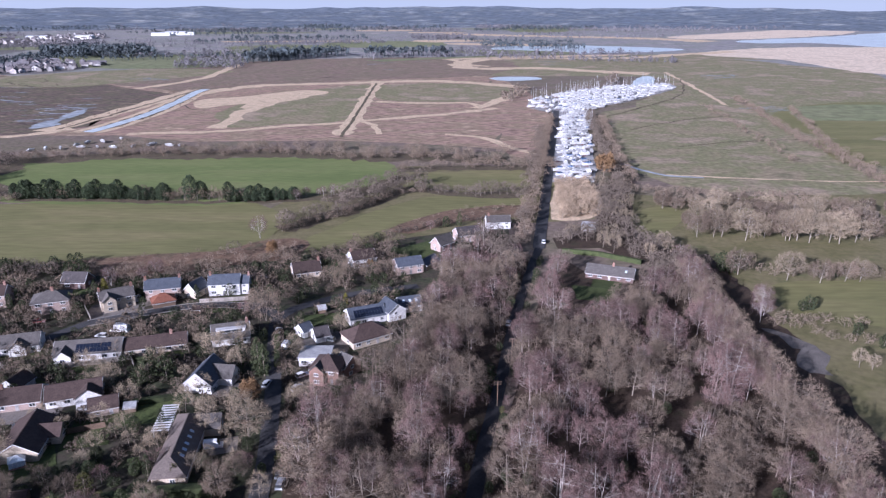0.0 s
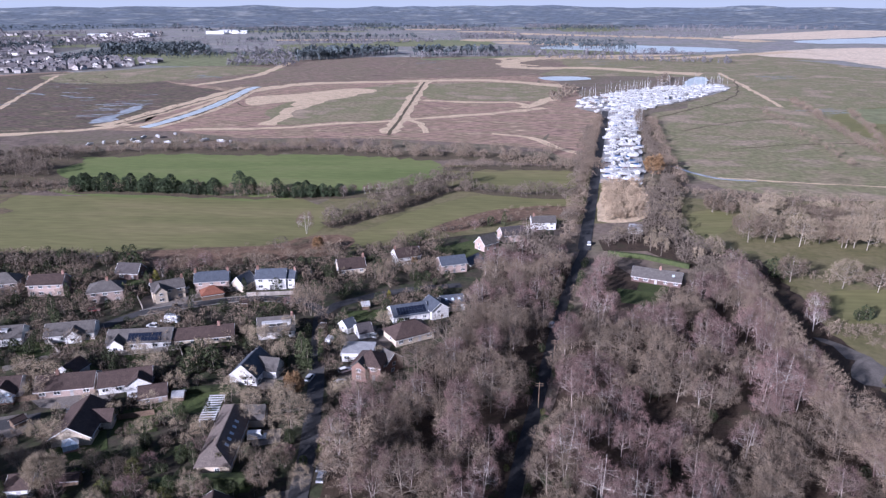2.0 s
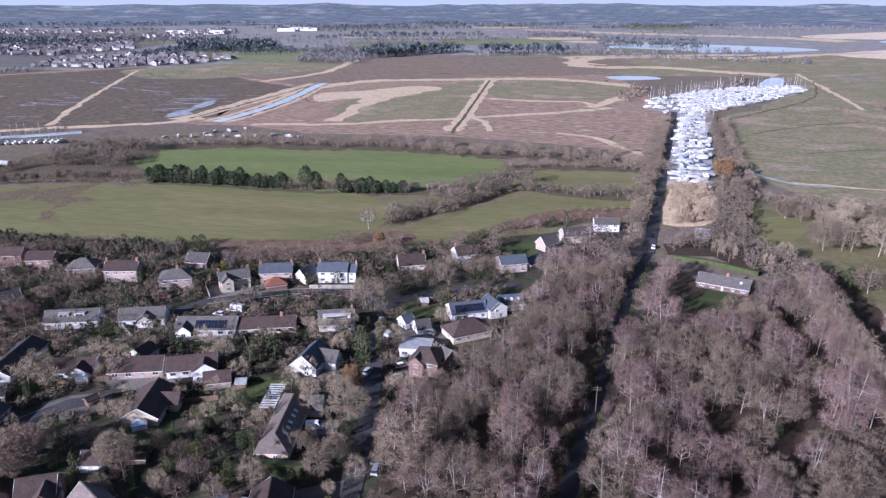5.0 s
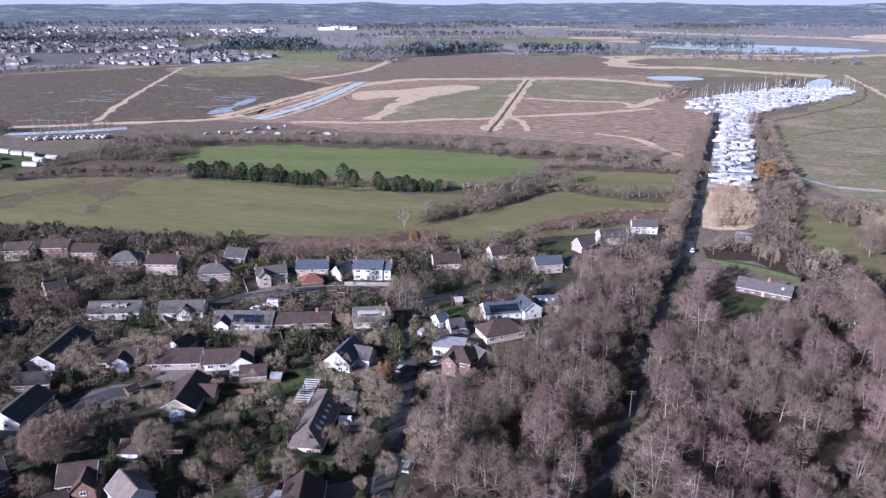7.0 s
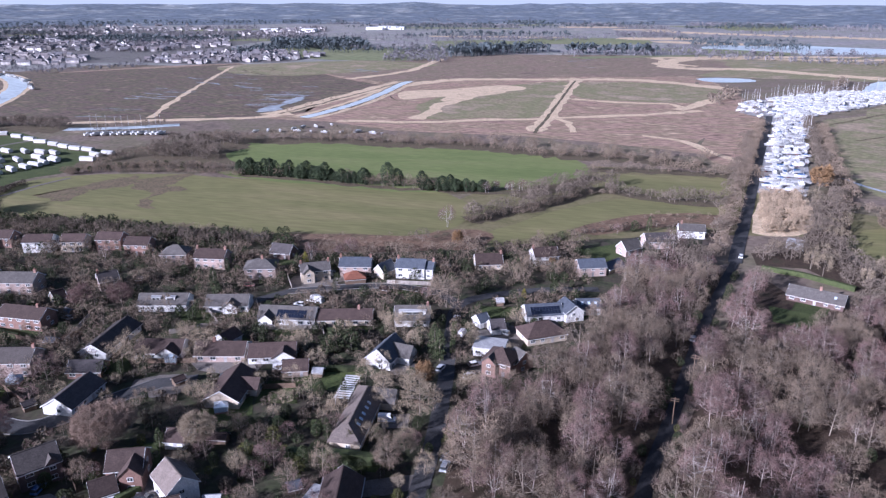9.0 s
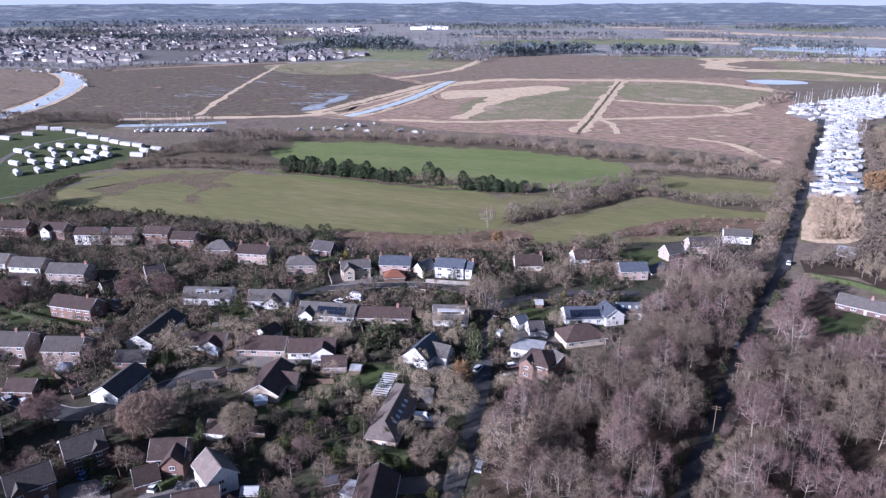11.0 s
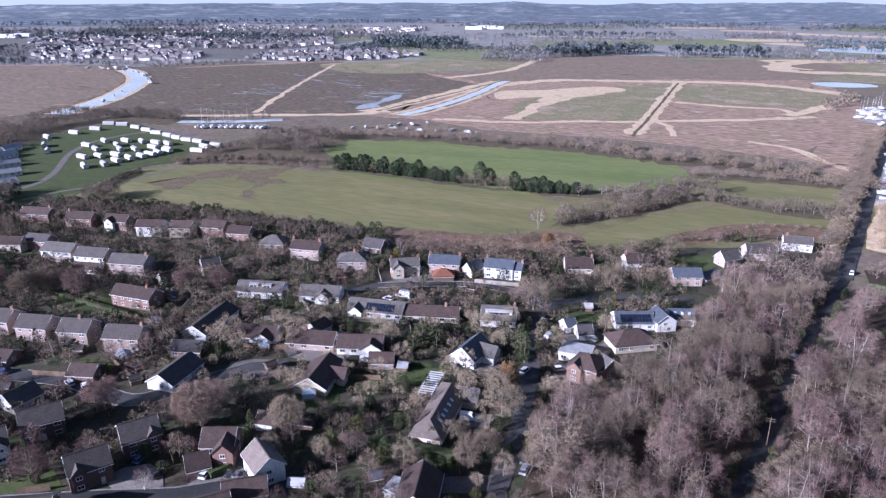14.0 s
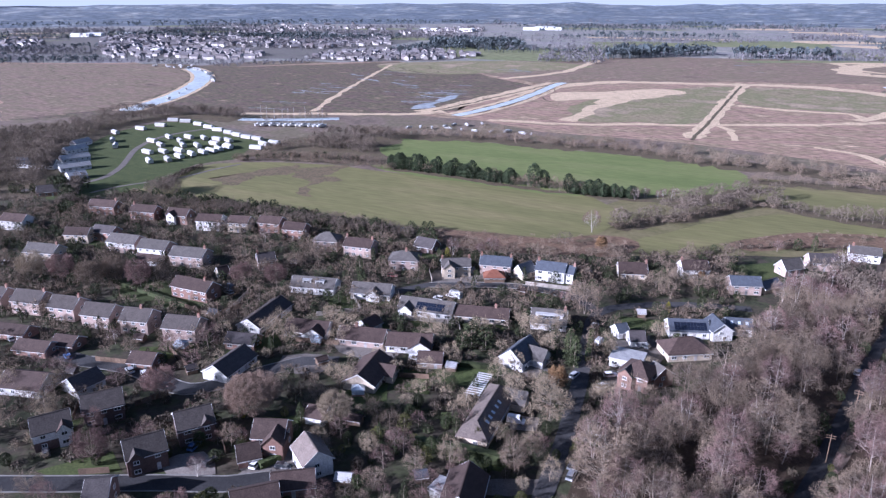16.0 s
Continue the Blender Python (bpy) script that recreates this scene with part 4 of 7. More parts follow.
def gable_roof(L, W, e, r, over=0.4, thick=0.2):
    """Two thick slopes that meet in a ridge, with eaves and verges that stand out, in one piece."""
    k = (r - e) / (W / 2)
    o, z = W / 2 + over, e - over * k
    ring = [(-o, z), (0, r + 0.02), (o, z), (o, z + thick), (0, r + 0.02 + thick), (-o, z + thick)]
    return Shape().hull([(-L / 2 - 0.3, y, q) for y, q in ring], [(L / 2 + 0.3, y, q) for y, q in ring])


def hip_roof(L, W, e, r, over=0.45, thick=0.2):
    """Four slopes to a short ridge, in one piece."""
    q = max(0.2, L / 2 - W / 2)
    x, y = L / 2 + over, W / 2 + over
    base = [(-x, -y), (x, -y), (x, y), (-x, y)]
    v = [(a, b, e - 0.1) for a, b in base] + [(a, b, e - 0.1 + thick) for a, b in base] + [(-q, 0, r + 0.1), (q, 0, r + 0.1)]
    return Shape().add(v, [(3, 2, 1, 0), (0, 1, 5, 4), (1, 2, 6, 5), (2, 3, 7, 6), (3, 0, 4, 7), (4, 5, 9, 8), (5, 6, 9), (6, 7, 8, 9), (7, 4, 8)])


def chimney(parent, x, y, z0, z1, mat=None):
    s = Shape().box(-0.45, 0.45, -0.4, 0.4, z0, z1)
    s.box(-0.53, 0.53, -0.48, 0.48, z1, z1 + 0.14)
    ob = part("chimney", s, mat or BRICK, parent)
    ob.location = (x, y, 0)
    for k in (-0.2, 0.2):
        part("chimney_pot", Shape().stick((k, 0, z1 + 0.14), (k, 0, z1 + 0.6), 0.14, 0.11, 8), POT, ob)


def panels(parent, L, W, e, r, x0, x1, rows, side=-1):
    """Solar panels in rows on one slope."""
    slope = math.atan2(r - e, W / 2)
    n = int((x1 - x0) / 1.08)
    me = cached("solar", lambda: Shape().box(-0.5, 0.5, -0.8, 0.8, 0.02, 0.07).mesh("solar_panel", SOLAR))
    for j in range(rows):
        for i in range(n):
            d = 0.95 + j * 1.68
            y = side * (W / 2) * (1 - d * math.cos(slope) / (W / 2))
            z = e + d * math.sin(slope) + 0.24
            ob = part("solar_panel", me, None, parent)
            ob.matrix_basis = pose(x0 + (i + 0.5) * 1.08, y, z, math.degrees(slope) * -side, 0, 0)


def house(x, y, turn, L, W, e, r, wall, roof, label, kind="gable", storeys=2, stacks=(), front=True, solar=None, category="house", name="house", openings=True, upper=None, barge=True):
    """A house with its ridge along local x and its front to local -y. e, r: heights of eaves and ridge."""
    if kind == "hip":
        L += W * 0.8
    h = new(name)
    h.matrix_basis = pose(x, y, 0, 0, 0, turn)
    tagged(h, label, category)
    part("wall", gable_walls(L, W, e, r) if kind == "gable" else Shape().box(-L / 2, L / 2, -W / 2, W / 2, 0, e), wall, h)
    if upper:
        part("upper_wall", Shape().box(-L / 2 - 0.05, L / 2 + 0.05, -W / 2 - 0.05, -W / 2 + 0.3, e * 0.52, e - 0.02), upper, h, "pale cladding")
    if kind == "flat":
        part("roof", Shape().box(-L / 2 - 0.25, L / 2 + 0.25, -W / 2 - 0.25, W / 2 + 0.25, e, e + 0.3).box(-L / 2 - 0.3, L / 2 + 0.3, -W / 2 - 0.3, -W / 2 - 0.15, e + 0.05, e + 0.42), roof, h)
    else:
        part("roof", gable_roof(L, W, e, r) if kind == "gable" else hip_roof(L, W, e, r), roof, h)
        half = L / 2 + 0.3 if kind == "gable" else max(0.2, L / 2 - W / 2)
        part("ridge_tiles", Shape().box(-half, half, -0.15, 0.15, r + 0.12, r + 0.3), roof, h)
    if kind == "gable" and barge:
        for s in (-1, 1):
            for side in (-1, 1):
                x0 = s * (L / 2 + 0.3)
                b = Shape().hull([(x0 - 0.03, side * (W / 2 + 0.4), e - 0.45), (x0 + 0.03, side * (W / 2 + 0.4), e - 0.45), (x0 + 0.03, 0, r - 0.05), (x0 - 0.03, 0, r - 0.05)],
                                 [(x0 - 0.03, side * (W / 2 + 0.4), e - 0.12), (x0 + 0.03, side * (W / 2 + 0.4), e - 0.12), (x0 + 0.03, 0, r + 0.25), (x0 - 0.03, 0, r + 0.25)])
                part("bargeboard", b, FRAME_WHITE, h, "white painted bargeboard")
    for side in (-1, 1):
        gut = Shape().box(-L / 2 - 0.3, L / 2 + 0.3, side * (W / 2 + 0.47) - 0.06, side * (W / 2 + 0.47) + 0.06, e - 0.46, e - 0.34)
        part("gutter", gut, FRAME_WHITE, h, "white plastic gutter")
    rr = random.Random(int(abs(x * 13 + y * 7)))
    if openings:
        n = max(1, int(L / 3.3))
        top = e / storeys
        for s in range(storeys):
            z = s * top + min(1.55, top * 0.6)
            for i in range(n):
                px_ = -L / 2 + L * (i + 0.5) / n
                if s == 0 and i == n // 2 and front:
                    door(h, px_, -W / 2)
                else:
                    window(h, px_, -W / 2 - (0.05 if upper and s else 0), z, rr.choice((1.3, 1.8)), 1.15)
            for sgn, a in ((-1, 270), (1, 90)):
                window(h, sgn * L / 2, rr.uniform(-0.15, 0.15) * W, z, 1.3, 1.15, a)
    for c in stacks:
        chimney(h, c * L / 2, 0.0, r - 0.9, r + 1.1)
    if solar:
        panels(h, L, W, e, r, solar[0] * L / 2, solar[1] * L / 2, solar[2])
    return h


def wing(parent, x, y, turn, L, W, e, r, wall, roof, name="wing"):
    """A gabled wing under a house, its ridge along its own x."""
    body = part(name, gable_walls(L, W, e, r), wall, parent)
    body.matrix_basis = pose(x, y, 0, 0, 0, turn)
    part("wing_roof", gable_roof(L, W, e, r), roof, body)
    window(body, L / 2, 0, min(1.5, e * 0.6), 1.6, 1.15, 90)
    if e > 4:
        window(body, L / 2, 0, e * 0.8, 1.4, 1.1, 90)
    return body


def rooflights(parent, W, e, r, xs, side=-1):
    """Small skylights half-way up one slope."""
    slope = math.atan2(r - e, W / 2)
    for x in xs:
        ob = part("rooflight", cached("rooflight", lambda: Shape().box(-0.45, 0.45, -0.6, 0.6, 0.0, 0.09).mesh("rooflight", GLASSHOUSE)), None, parent)
        ob.matrix_basis = pose(x, side * W * 0.25, (e + r) / 2 + 0.2, math.degrees(slope) * -side, 0, 0)


def dormer(parent, x, y, z, w=2.4, d=2.2, h=1.5, mat=None):
    s = Shape().box(-w / 2, w / 2, 0, d, 0, h)
    ob = part("dormer", s, mat or WHITE_WALL, parent)
    ob.location = (x, y, z)
    part("dormer_roof", Shape().box(-w / 2 - 0.2, w / 2 + 0.2, -0.25, d, h, h + 0.16), FLAT_ROOF, ob)
    window(ob, 0, 0, h * 0.55, w * 0.8, h * 0.7)


def conservatory(x, y, turn, L=3.6, W=3.0):
    c = new("conservatory")
    c.matrix_basis = pose(x, y, 0, 0, 0, turn)
    part("glass_wall", Shape().box(-L / 2, L / 2, -W / 2, W / 2, 0.6, 2.2), GLASSHOUSE, c)
    part("dwarf_wall", Shape().box(-L / 2 - 0.06, L / 2 + 0.06, -W / 2 - 0.06, W / 2 + 0.06, 0, 0.6), BRICK, c)
    part("glass_roof", Shape().add([(-L / 2 - 0.2, -W / 2 - 0.2, 2.2), (L / 2 + 0.2, -W / 2 - 0.2, 2.2), (L / 2 + 0.2, W / 2 + 0.2, 2.2), (-L / 2 - 0.2, W / 2 + 0.2, 2.2), (0, 0, 3.3)], [(0, 1, 4), (1, 2, 4), (2, 3, 4), (3, 0, 4), (3, 2, 1, 0)]), GLASSHOUSE, c)
    bars = Shape()
    for i in range(5):
        t = -L / 2 + L * i / 4
        for s in (-1, 1):
            bars.box(t - 0.05, t + 0.05, s * (W / 2 + 0.02) - 0.05, s * (W / 2 + 0.02) + 0.05, 0.6, 2.25)
    for px_ in (-1, 0, 1):
        for py_ in (-1, 1):
            bars.stick((px_ * (L / 2 + 0.2), py_ * (W / 2 + 0.2), 2.24), (0, 0, 3.36), 0.06, 0.05, 4)
    tagged(part("glazing_bars", bars, FRAME_WHITE, c, "white glazing bars"), kind="stuff")
    return tagged(c, "small glass conservatory with white frame", "conservatory")


# ---- houses: by the pasture ----
H = house
H(-332.5, 238.4, 15, 15.9, 7.5, 5, 7.5, BRICK, BROWN_TILE, "brown-roofed brick house behind garden trees", stacks=(0.9,))
H(-304.9, 241.7, 15, 14.2, 7.5, 5, 7.5, BRICK, BROWN_TILE, "brown-roofed brick house behind bare trees", stacks=(-0.9,))
h = H(-283.9, 245.6, 13, 12.0, 7.5, 5, 7.5, BRICK, BROWN_TILE, "brown-roofed brick house with a front gable")
wing(h, -2.5, -3.5, 270, 4, 4.5, 4.8, 6.8, WHITE_WALL, BROWN_TILE)
H(-261.8, 245.2, 19, 12.7, 8, 5.2, 7.5, WHITE_WALL, BROWN_TILE, "white rendered two-storey house with brown roof")
H(-246.5, 250.0, 17, 10.6, 8, 5.2, 7.5, CREAM_WALL, BROWN_TILE, "tan two-storey house with porch roof")
H(-232.4, 256.9, 13, 11.7, 8, 5.2, 7.5, BRICK, BROWN_TILE, "brick two-storey house with brown roof")
H(-215.1, 254.3, 13, 11.0, 8, 5.2, 7.5, BRICK, BROWN_TILE, "brick two-storey house with brown roof")
H(-191.5, 248.2, 17, 4.4, 8.5, 5.2, 8, PINK_BRICK, GREY_TILE, "hip-roofed house behind bare trees", "hip")
H(-173.5, 248.3, 10, 13.3, 8, 5.2, 7.8, PINK_BRICK, BROWN_TILE, "brown-roofed brick house with two chimneys", stacks=(-0.95, 0.9))
H(-147.4, 243.9, 20, 5.4, 9, 5.0, 7.6, PINK_BRICK, GREY_TILE, "square pink brick house with grey hipped roof", "hip", stacks=(0.1,))
H(-149.6, 267.3, 358, 9.7, 7, 3, 6, DARK_BRICK, DARK_TILE, "dark-roofed bungalow behind a hedge", storeys=1)
h = H(-124.7, 247.4, 31, 11.9, 7.5, 4.8, 7, CREAM_WALL, GREY_TILE, "cream house with front gable and two chimneys", stacks=(-0.95, 0.95))
wing(h, -3.0, -3.5, 270, 4.5, 4.5, 4.6, 6.6, CREAM_WALL, GREY_TILE)
h = H(-109.9, 256.1, 15, 12.9, 8, 5.2, 7.6, PINK_BRICK, SLATE, "pink brick house with blue slate roof", stacks=(-0.97, 0.97))
H(-107.4, 248.3, 28, 3.3, 6, 2.4, 4.6, TIMBER, RED_TILE, "small red-tiled pyramid-roofed garage", "hip", storeys=1, category="garage", name="garage", openings=False)
H(-97.9, 258.1, 70, 7.8, 5.5, 3, 6, CREAM_WALL, SLATE, "small cottage with blue slate roof", storeys=1)
H(-87.1, 261.1, 8, 12.0, 8, 5, 7.4, WHITE_WALL, SLATE, "white house with slate roof and dormers", stacks=(-0.9,))
H(-79.4, 262.3, 6, 3.5, 7, 4.6, 6.6, WHITE_WALL, SLATE, "slate-roofed side wing of a white house", stacks=(0.9,), front=False)
H(-58.3, 279.6, 21, 11.5, 8, 2.8, 6, CREAM_WALL, BROWN_TILE, "brown-roofed bungalow behind bare trees", storeys=1, stacks=(0.95,))
H(-35.9, 292.6, 28, 10.9, 8, 4, 6.6, WHITE_WALL, BROWN_TILE, "white cottage with red-brown roof", storeys=2, stacks=(-0.95,))
H(-15.2, 284.0, 22, 11.4, 8, 4.2, 6.4, PINK_BRICK, SLATE, "dark slate-roofed house at the wood's edge", storeys=2)
H(-6.8, 289.8, 56, 10.0, 6, 2.4, 4.2, CREAM_WALL, SLATE, "low slate-roofed garage block", storeys=1, category="garage", name="garage", openings=False)
h = H(-0.2, 313.4, 45, 9.3, 6.5, 3.4, 6.6, PINK_BRICK, GREY_TILE, "grey-roofed pale brick cottage with a steep gable", storeys=2)
H(11.6, 326.9, 21, 11.5, 8, 3.8, 6.6, PINK_BRICK, DARK_TILE, "dark-roofed pale brick cottage beside trees", storeys=2)
H(28.2, 346.8, 6, 12.1, 7, 4, 6.2, WHITE_WALL, GREY_TILE, "white rendered house beside the lane", storeys=2, stacks=(-0.8,))

# houses of the second rows
H(-349.3, 199.9, 15, 13.4, 8, 5, 7.5, WHITE_WALL, BROWN_TILE, "pale two-storey house with brown roof")
H(-293.1, 177.1, 16, 14.9, 8.5, 5.2, 7.8, CREAM_WALL, GREY_TILE, "pale brick two-storey house with grey roof", stacks=(0.9,))
H(-302.7, 201.0, 23, 11.8, 7, 4.6, 7, CREAM_WALL, BROWN_TILE, "tan gabled house with a low garage")
H(-293.8, 209.1, 10, 11.7, 7, 4.8, 7, BRICK, DARK_TILE, "dark brick house behind bare trees")
H(-272.2, 202.8, 12, 14.8, 8.5, 5.2, 7.8, PINK_BRICK, GREY_TILE, "two-storey brick house with grey roof", upper=WHITE_WALL)
H(-253.3, 203.7, 12, 14.2, 8.5, 5.2, 7.8, PINK_BRICK, GREY_TILE, "two-storey brick house with grey roof", upper=WHITE_WALL)
H(-249.3, 195.9, 16, 11.0, 6, 2.4, 4.0, WHITE_WALL, BROWN_TILE, "low white garage with pitched roof", storeys=1, category="garage", name="garage")
H(-232.1, 203.7, 14, 16.0, 8.5, 5.2, 7.8, PINK_BRICK, GREY_TILE, "two-storey brick house with grey roof", stacks=(0.9,))
H(-200.4, 215.7, 51, 7.2, 6.5, 4.2, 6.8, PINK_BRICK, DARK_TILE, "small brick house with pink gable and chimney", stacks=(-0.9,))
H(-208.7, 198.3, 65, 4.3, 5, 2.6, 5.0, CREAM_WALL, BROWN_TILE, "small tan gabled outbuilding", storeys=1)
h = H(-203.6, 178.9, 4, 17.4, 8, 4.8, 7.4, BRICK, BROWN_TILE, "brown-roofed brick house with red garden wall", stacks=(0.6,))
h = H(-166.1, 205.5, 16, 18.0, 8.5, 3.0, 5.6, WHITE_WALL, GREY_TILE, "white chalet bungalow with flat dormers", storeys=1)
dormer(h, -2.5, -2.6, 3.6, 3.5, 2.4, 1.5)
dormer(h, 2.8, -2.6, 3.6, 3.5, 2.4, 1.5)
h = H(-142.7, 211.4, 17, 15.5, 8.5, 2.9, 5.4, WHITE_WALL, GREY_TILE, "white bungalow with grey roof and front gable", storeys=1)
wing(h, 1.5, -4.0, 270, 4, 5, 2.8, 4.8, WHITE_WALL, GREY_TILE)
h = H(-115.8, 207.5, 10, 20.6, 9, 2.9, 5.6, WHITE_WALL, GREY_TILE, "white bungalow with solar panels on its roof", storeys=1, solar=(-0.35, 0.75, 2))
wing(h, -7.0, -4.0, 270, 4.5, 5, 2.8, 4.8, WHITE_WALL, GREY_TILE)
H(-96.0, 212.3, 17, 19.3, 8, 2.6, 4.8, CREAM_WALL, BROWN_TILE, "long low bungalow with brown roof", storeys=1, stacks=(0.5,))
h = H(-72.9, 218.7, 16, 12.3, 9, 2.8, 6.2, WHITE_WALL, GREY_TILE, "chalet bungalow with a long flat dormer", storeys=1, stacks=(0.9,))
dormer(h, 0.2, -3.0, 3.7, 9.5, 2.6, 1.6)
h = H(-164.9, 174.6, 99, 21.8, 9, 2.7, 5.2, WHITE_WALL, DARK_TILE, "long dark-roofed bungalow with white gable", storeys=1)
h = H(-144.0, 173.5, 14, 15.2, 9, 2.7, 5.2, WHITE_WALL, BROWN_TILE, "brown-roofed bungalow with white front gable", storeys=1)
wing(h, 3.6, -3.8, 270, 4, 7, 2.6, 4.9, WHITE_WALL, BROWN_TILE)
h = H(-124.1, 177.4, 15, 16.0, 9, 2.7, 5.2, PINK_BRICK, BROWN_TILE, "brown-roofed bungalow in a row of three", storeys=1, stacks=(-0.3,))
h = H(-107.9, 181.1, 21, 14.8, 9, 2.7, 5.2, WHITE_WALL, BROWN_TILE, "brown-roofed bungalow with white front gable", storeys=1)
wing(h, 3.8, -3.8, 270, 4, 7, 2.6, 4.9, WHITE_WALL, BROWN_TILE)
H(-96.6, 174.5, 22, 7.6, 7, 2.4, 4.2, PINK_BRICK, BROWN_TILE, "low brown-roofed extension with glazed front", storeys=1)
H(-127.8, 186.0, 79, 7.1, 6, 2.5, 4.6, WHITE_WALL, BROWN_TILE, "small brown-roofed bungalow with white gable", storeys=1)
h = H(-72.1, 189.3, 83, 12.3, 8.5, 3.0, 6.6, WHITE_WALL, SLATE, "white gabled house with grey slate cross roofs", storeys=2)
wing(h, 2.0, -5.0, 270, 7, 6, 2.9, 5.6, WHITE_WALL, GREY_TILE)
h = H(-67.2, 154.0, 96, 20.9, 8.0, 2.8, 5.6, CREAM_WALL, TAN_TILE, "long hip-roofed bungalow with dark tiled roof", "hip", storeys=1)
rooflights(h, 8.4, 2.85, 5.7, (-7.5, -5, -2.5, 0.5, 3.0))
wing(h, 10.0, -4.5, 270, 7.5, 6.5, 2.7, 5.0, CREAM_WALL, GREY_TILE)
h = H(-108.8, 157.6, 100, 16.3, 10, 2.7, 5.6, CREAM_WALL, BROWN_TILE, "brown-roofed bungalow with broad front gable", storeys=1)
wing(h, 2.0, -4.0, 270, 8, 6, 2.6, 4.6, CREAM_WALL, BROWN_TILE)
h = H(-35.1, 192.7, 348, 2.2, 8.5, 5.0, 8, BRICK, BROWN_TILE, "red brick two-storey house with hipped brown roof", "hip", storeys=2)
wing(h, -2.0, -3.5, 270, 4.5, 4.5, 4.8, 6.8, BRICK, GREY_TILE)
H(-29.8, 195.5, 322, 4.5, 7, 4.0, 6.5, BRICK, GREY_TILE, "grey-roofed rear wing with rooflights", storeys=2)
h = H(-28.4, 234.6, 23, 13.2, 8.5, 3.0, 5.4, WHITE_WALL, SLATE, "white house with rows of black solar panels", storeys=1, solar=(-0.75, 0.95, 2))
h = H(-18.9, 237.8, 303, 8.6, 7, 3.8, 6.2, WHITE_WALL, SLATE, "white gabled wing with slate roof", storeys=2)
rooflights(H(-13.0, 244.2, 18, 8.4, 7, 3.0, 5.2, WHITE_WALL, SLATE, "grey-roofed house with skylights", storeys=1), 7, 3.0, 5.2, (-2.5, 0, 2.5))
h = H(-26.4, 218.6, 34, 6.9, 9.5, 2.8, 6.2, CREAM_WALL, BROWN_TILE, "brown-roofed bungalow with hipped roof", "hip", storeys=1)
H(-42.2, 219.0, 28, 4.9, 6, 2.5, 4.6, WHITE_WALL, DARK_TILE, "small dark-roofed garage with white door", storeys=1, category="garage", name="garage")
H(-48.4, 222.4, 47, 4.0, 5, 2.5, 4.4, WHITE_WALL, SLATE, "small slate-roofed white annexe", storeys=1)
H(-41.1, 203.7, 1, 9.9, 8, 2.9, 3.2, WHITE_WALL, FLAT_ROOF, "low white building with pale flat roof", "flat", storeys=1)
H(-8.4, 218.3, 8, 4.3, 5, 2.5, 4.0, CREAM_WALL, BROWN_TILE, "small tan building between bare trees", storeys=1)

# near houses
TERRACE = "two-storey terraced brick house with brown roof"
for k, h in enumerate((H(-263.4, 137.4, 12, 12.2, 8.5, 5.2, 8, PINK_BRICK, MID_TILE, TERRACE, stacks=(0.95,)), H(-247.3, 141.3, 15, 12.1, 8.5, 5.2, 8, PINK_BRICK, MID_TILE, TERRACE, stacks=(0.95,)),
                       H(-230.8, 144.0, 14, 11.1, 8.5, 5.2, 8, PINK_BRICK, MID_TILE, TERRACE, stacks=(0.95,)), H(-214.1, 145.4, 15, 11.4, 8.5, 5.2, 8, PINK_BRICK, MID_TILE, TERRACE),
                       H(-198.8, 148.8, 17, 10.4, 8.5, 5.2, 8, PINK_BRICK, MID_TILE, TERRACE, stacks=(0.2,)), H(-180.2, 151.6, 17, 12.2, 8.5, 5.2, 8, PINK_BRICK, MID_TILE, TERRACE, stacks=(0.95,)))):
    tagged(h, group="brick houses in a row")
h = H(-97.0, 114.4, 327, 9.4, 7.2, 4.8, 7.6, WHITE_WALL, TAN_TILE, "tall house with grey roof and pale blue gable", storeys=2)
h = H(-112.0, 117.1, 24, 8.3, 8, 5, 7.8, BRICK, BROWN_TILE, "brown-roofed brick house with white-edged gable", storeys=2)
wing(h, 2.0, -4.0, 270, 5, 5, 4.8, 7.2, BRICK, BROWN_TILE)
H(-113.5, 109.6, 48, 5.5, 7, 2.5, 4.6, BRICK, BROWN_TILE, "brown-roofed brick garage with gable roof", storeys=1, category="garage", name="garage")
h = H(-133.6, 111.1, 56, 9.2, 9, 5.2, 8, DARK_BRICK, MID_TILE, "dark brick house with small front gable", storeys=2)
wing(h, 2.6, -3.2, 270, 3.2, 3.0, 5.0, 6.6, DARK_BRICK, MID_TILE)
h = H(-135.1, 96.5, 58, 9.4, 8.5, 5.2, 8, DARK_BRICK, MID_TILE, "dark brick house with white front windows", storeys=2)
wing(h, -2.6, -3.2, 270, 3.2, 3.0, 5.0, 6.6, DARK_BRICK, MID_TILE)
h = H(-164.7, 91.9, 59, 9.1, 8.5, 5.2, 8, DARK_BRICK, MID_TILE, "brick house with white boarded upper storey", storeys=2, upper=WHITE_WALL)
wing(h, 2.6, -3.2, 270, 3.2, 3.0, 5.0, 6.6, WHITE_WALL, BROWN_TILE)
H(-162.3, 105.5, 55, 10.2, 8.5, 5.2, 8, DARK_BRICK, MID_TILE, "dark brick house among bare trees", storeys=2)
h = H(-195.2, 105.4, 18, 13.9, 10, 2.8, 5.6, WHITE_WALL, BROWN_TILE, "white bungalow with broad brown roof", storeys=1)
H(-180.9, 112.9, 84, 8.8, 8, 2.7, 5.2, WHITE_WALL, DARK_TILE, "dark-roofed bungalow with white gable end", storeys=1)
H(-215.0, 120.6, 16, 12.0, 7, 2.5, 4.4, BRICK, BROWN_TILE, "low garage block with brown roof", storeys=1, category="garage", name="garage")
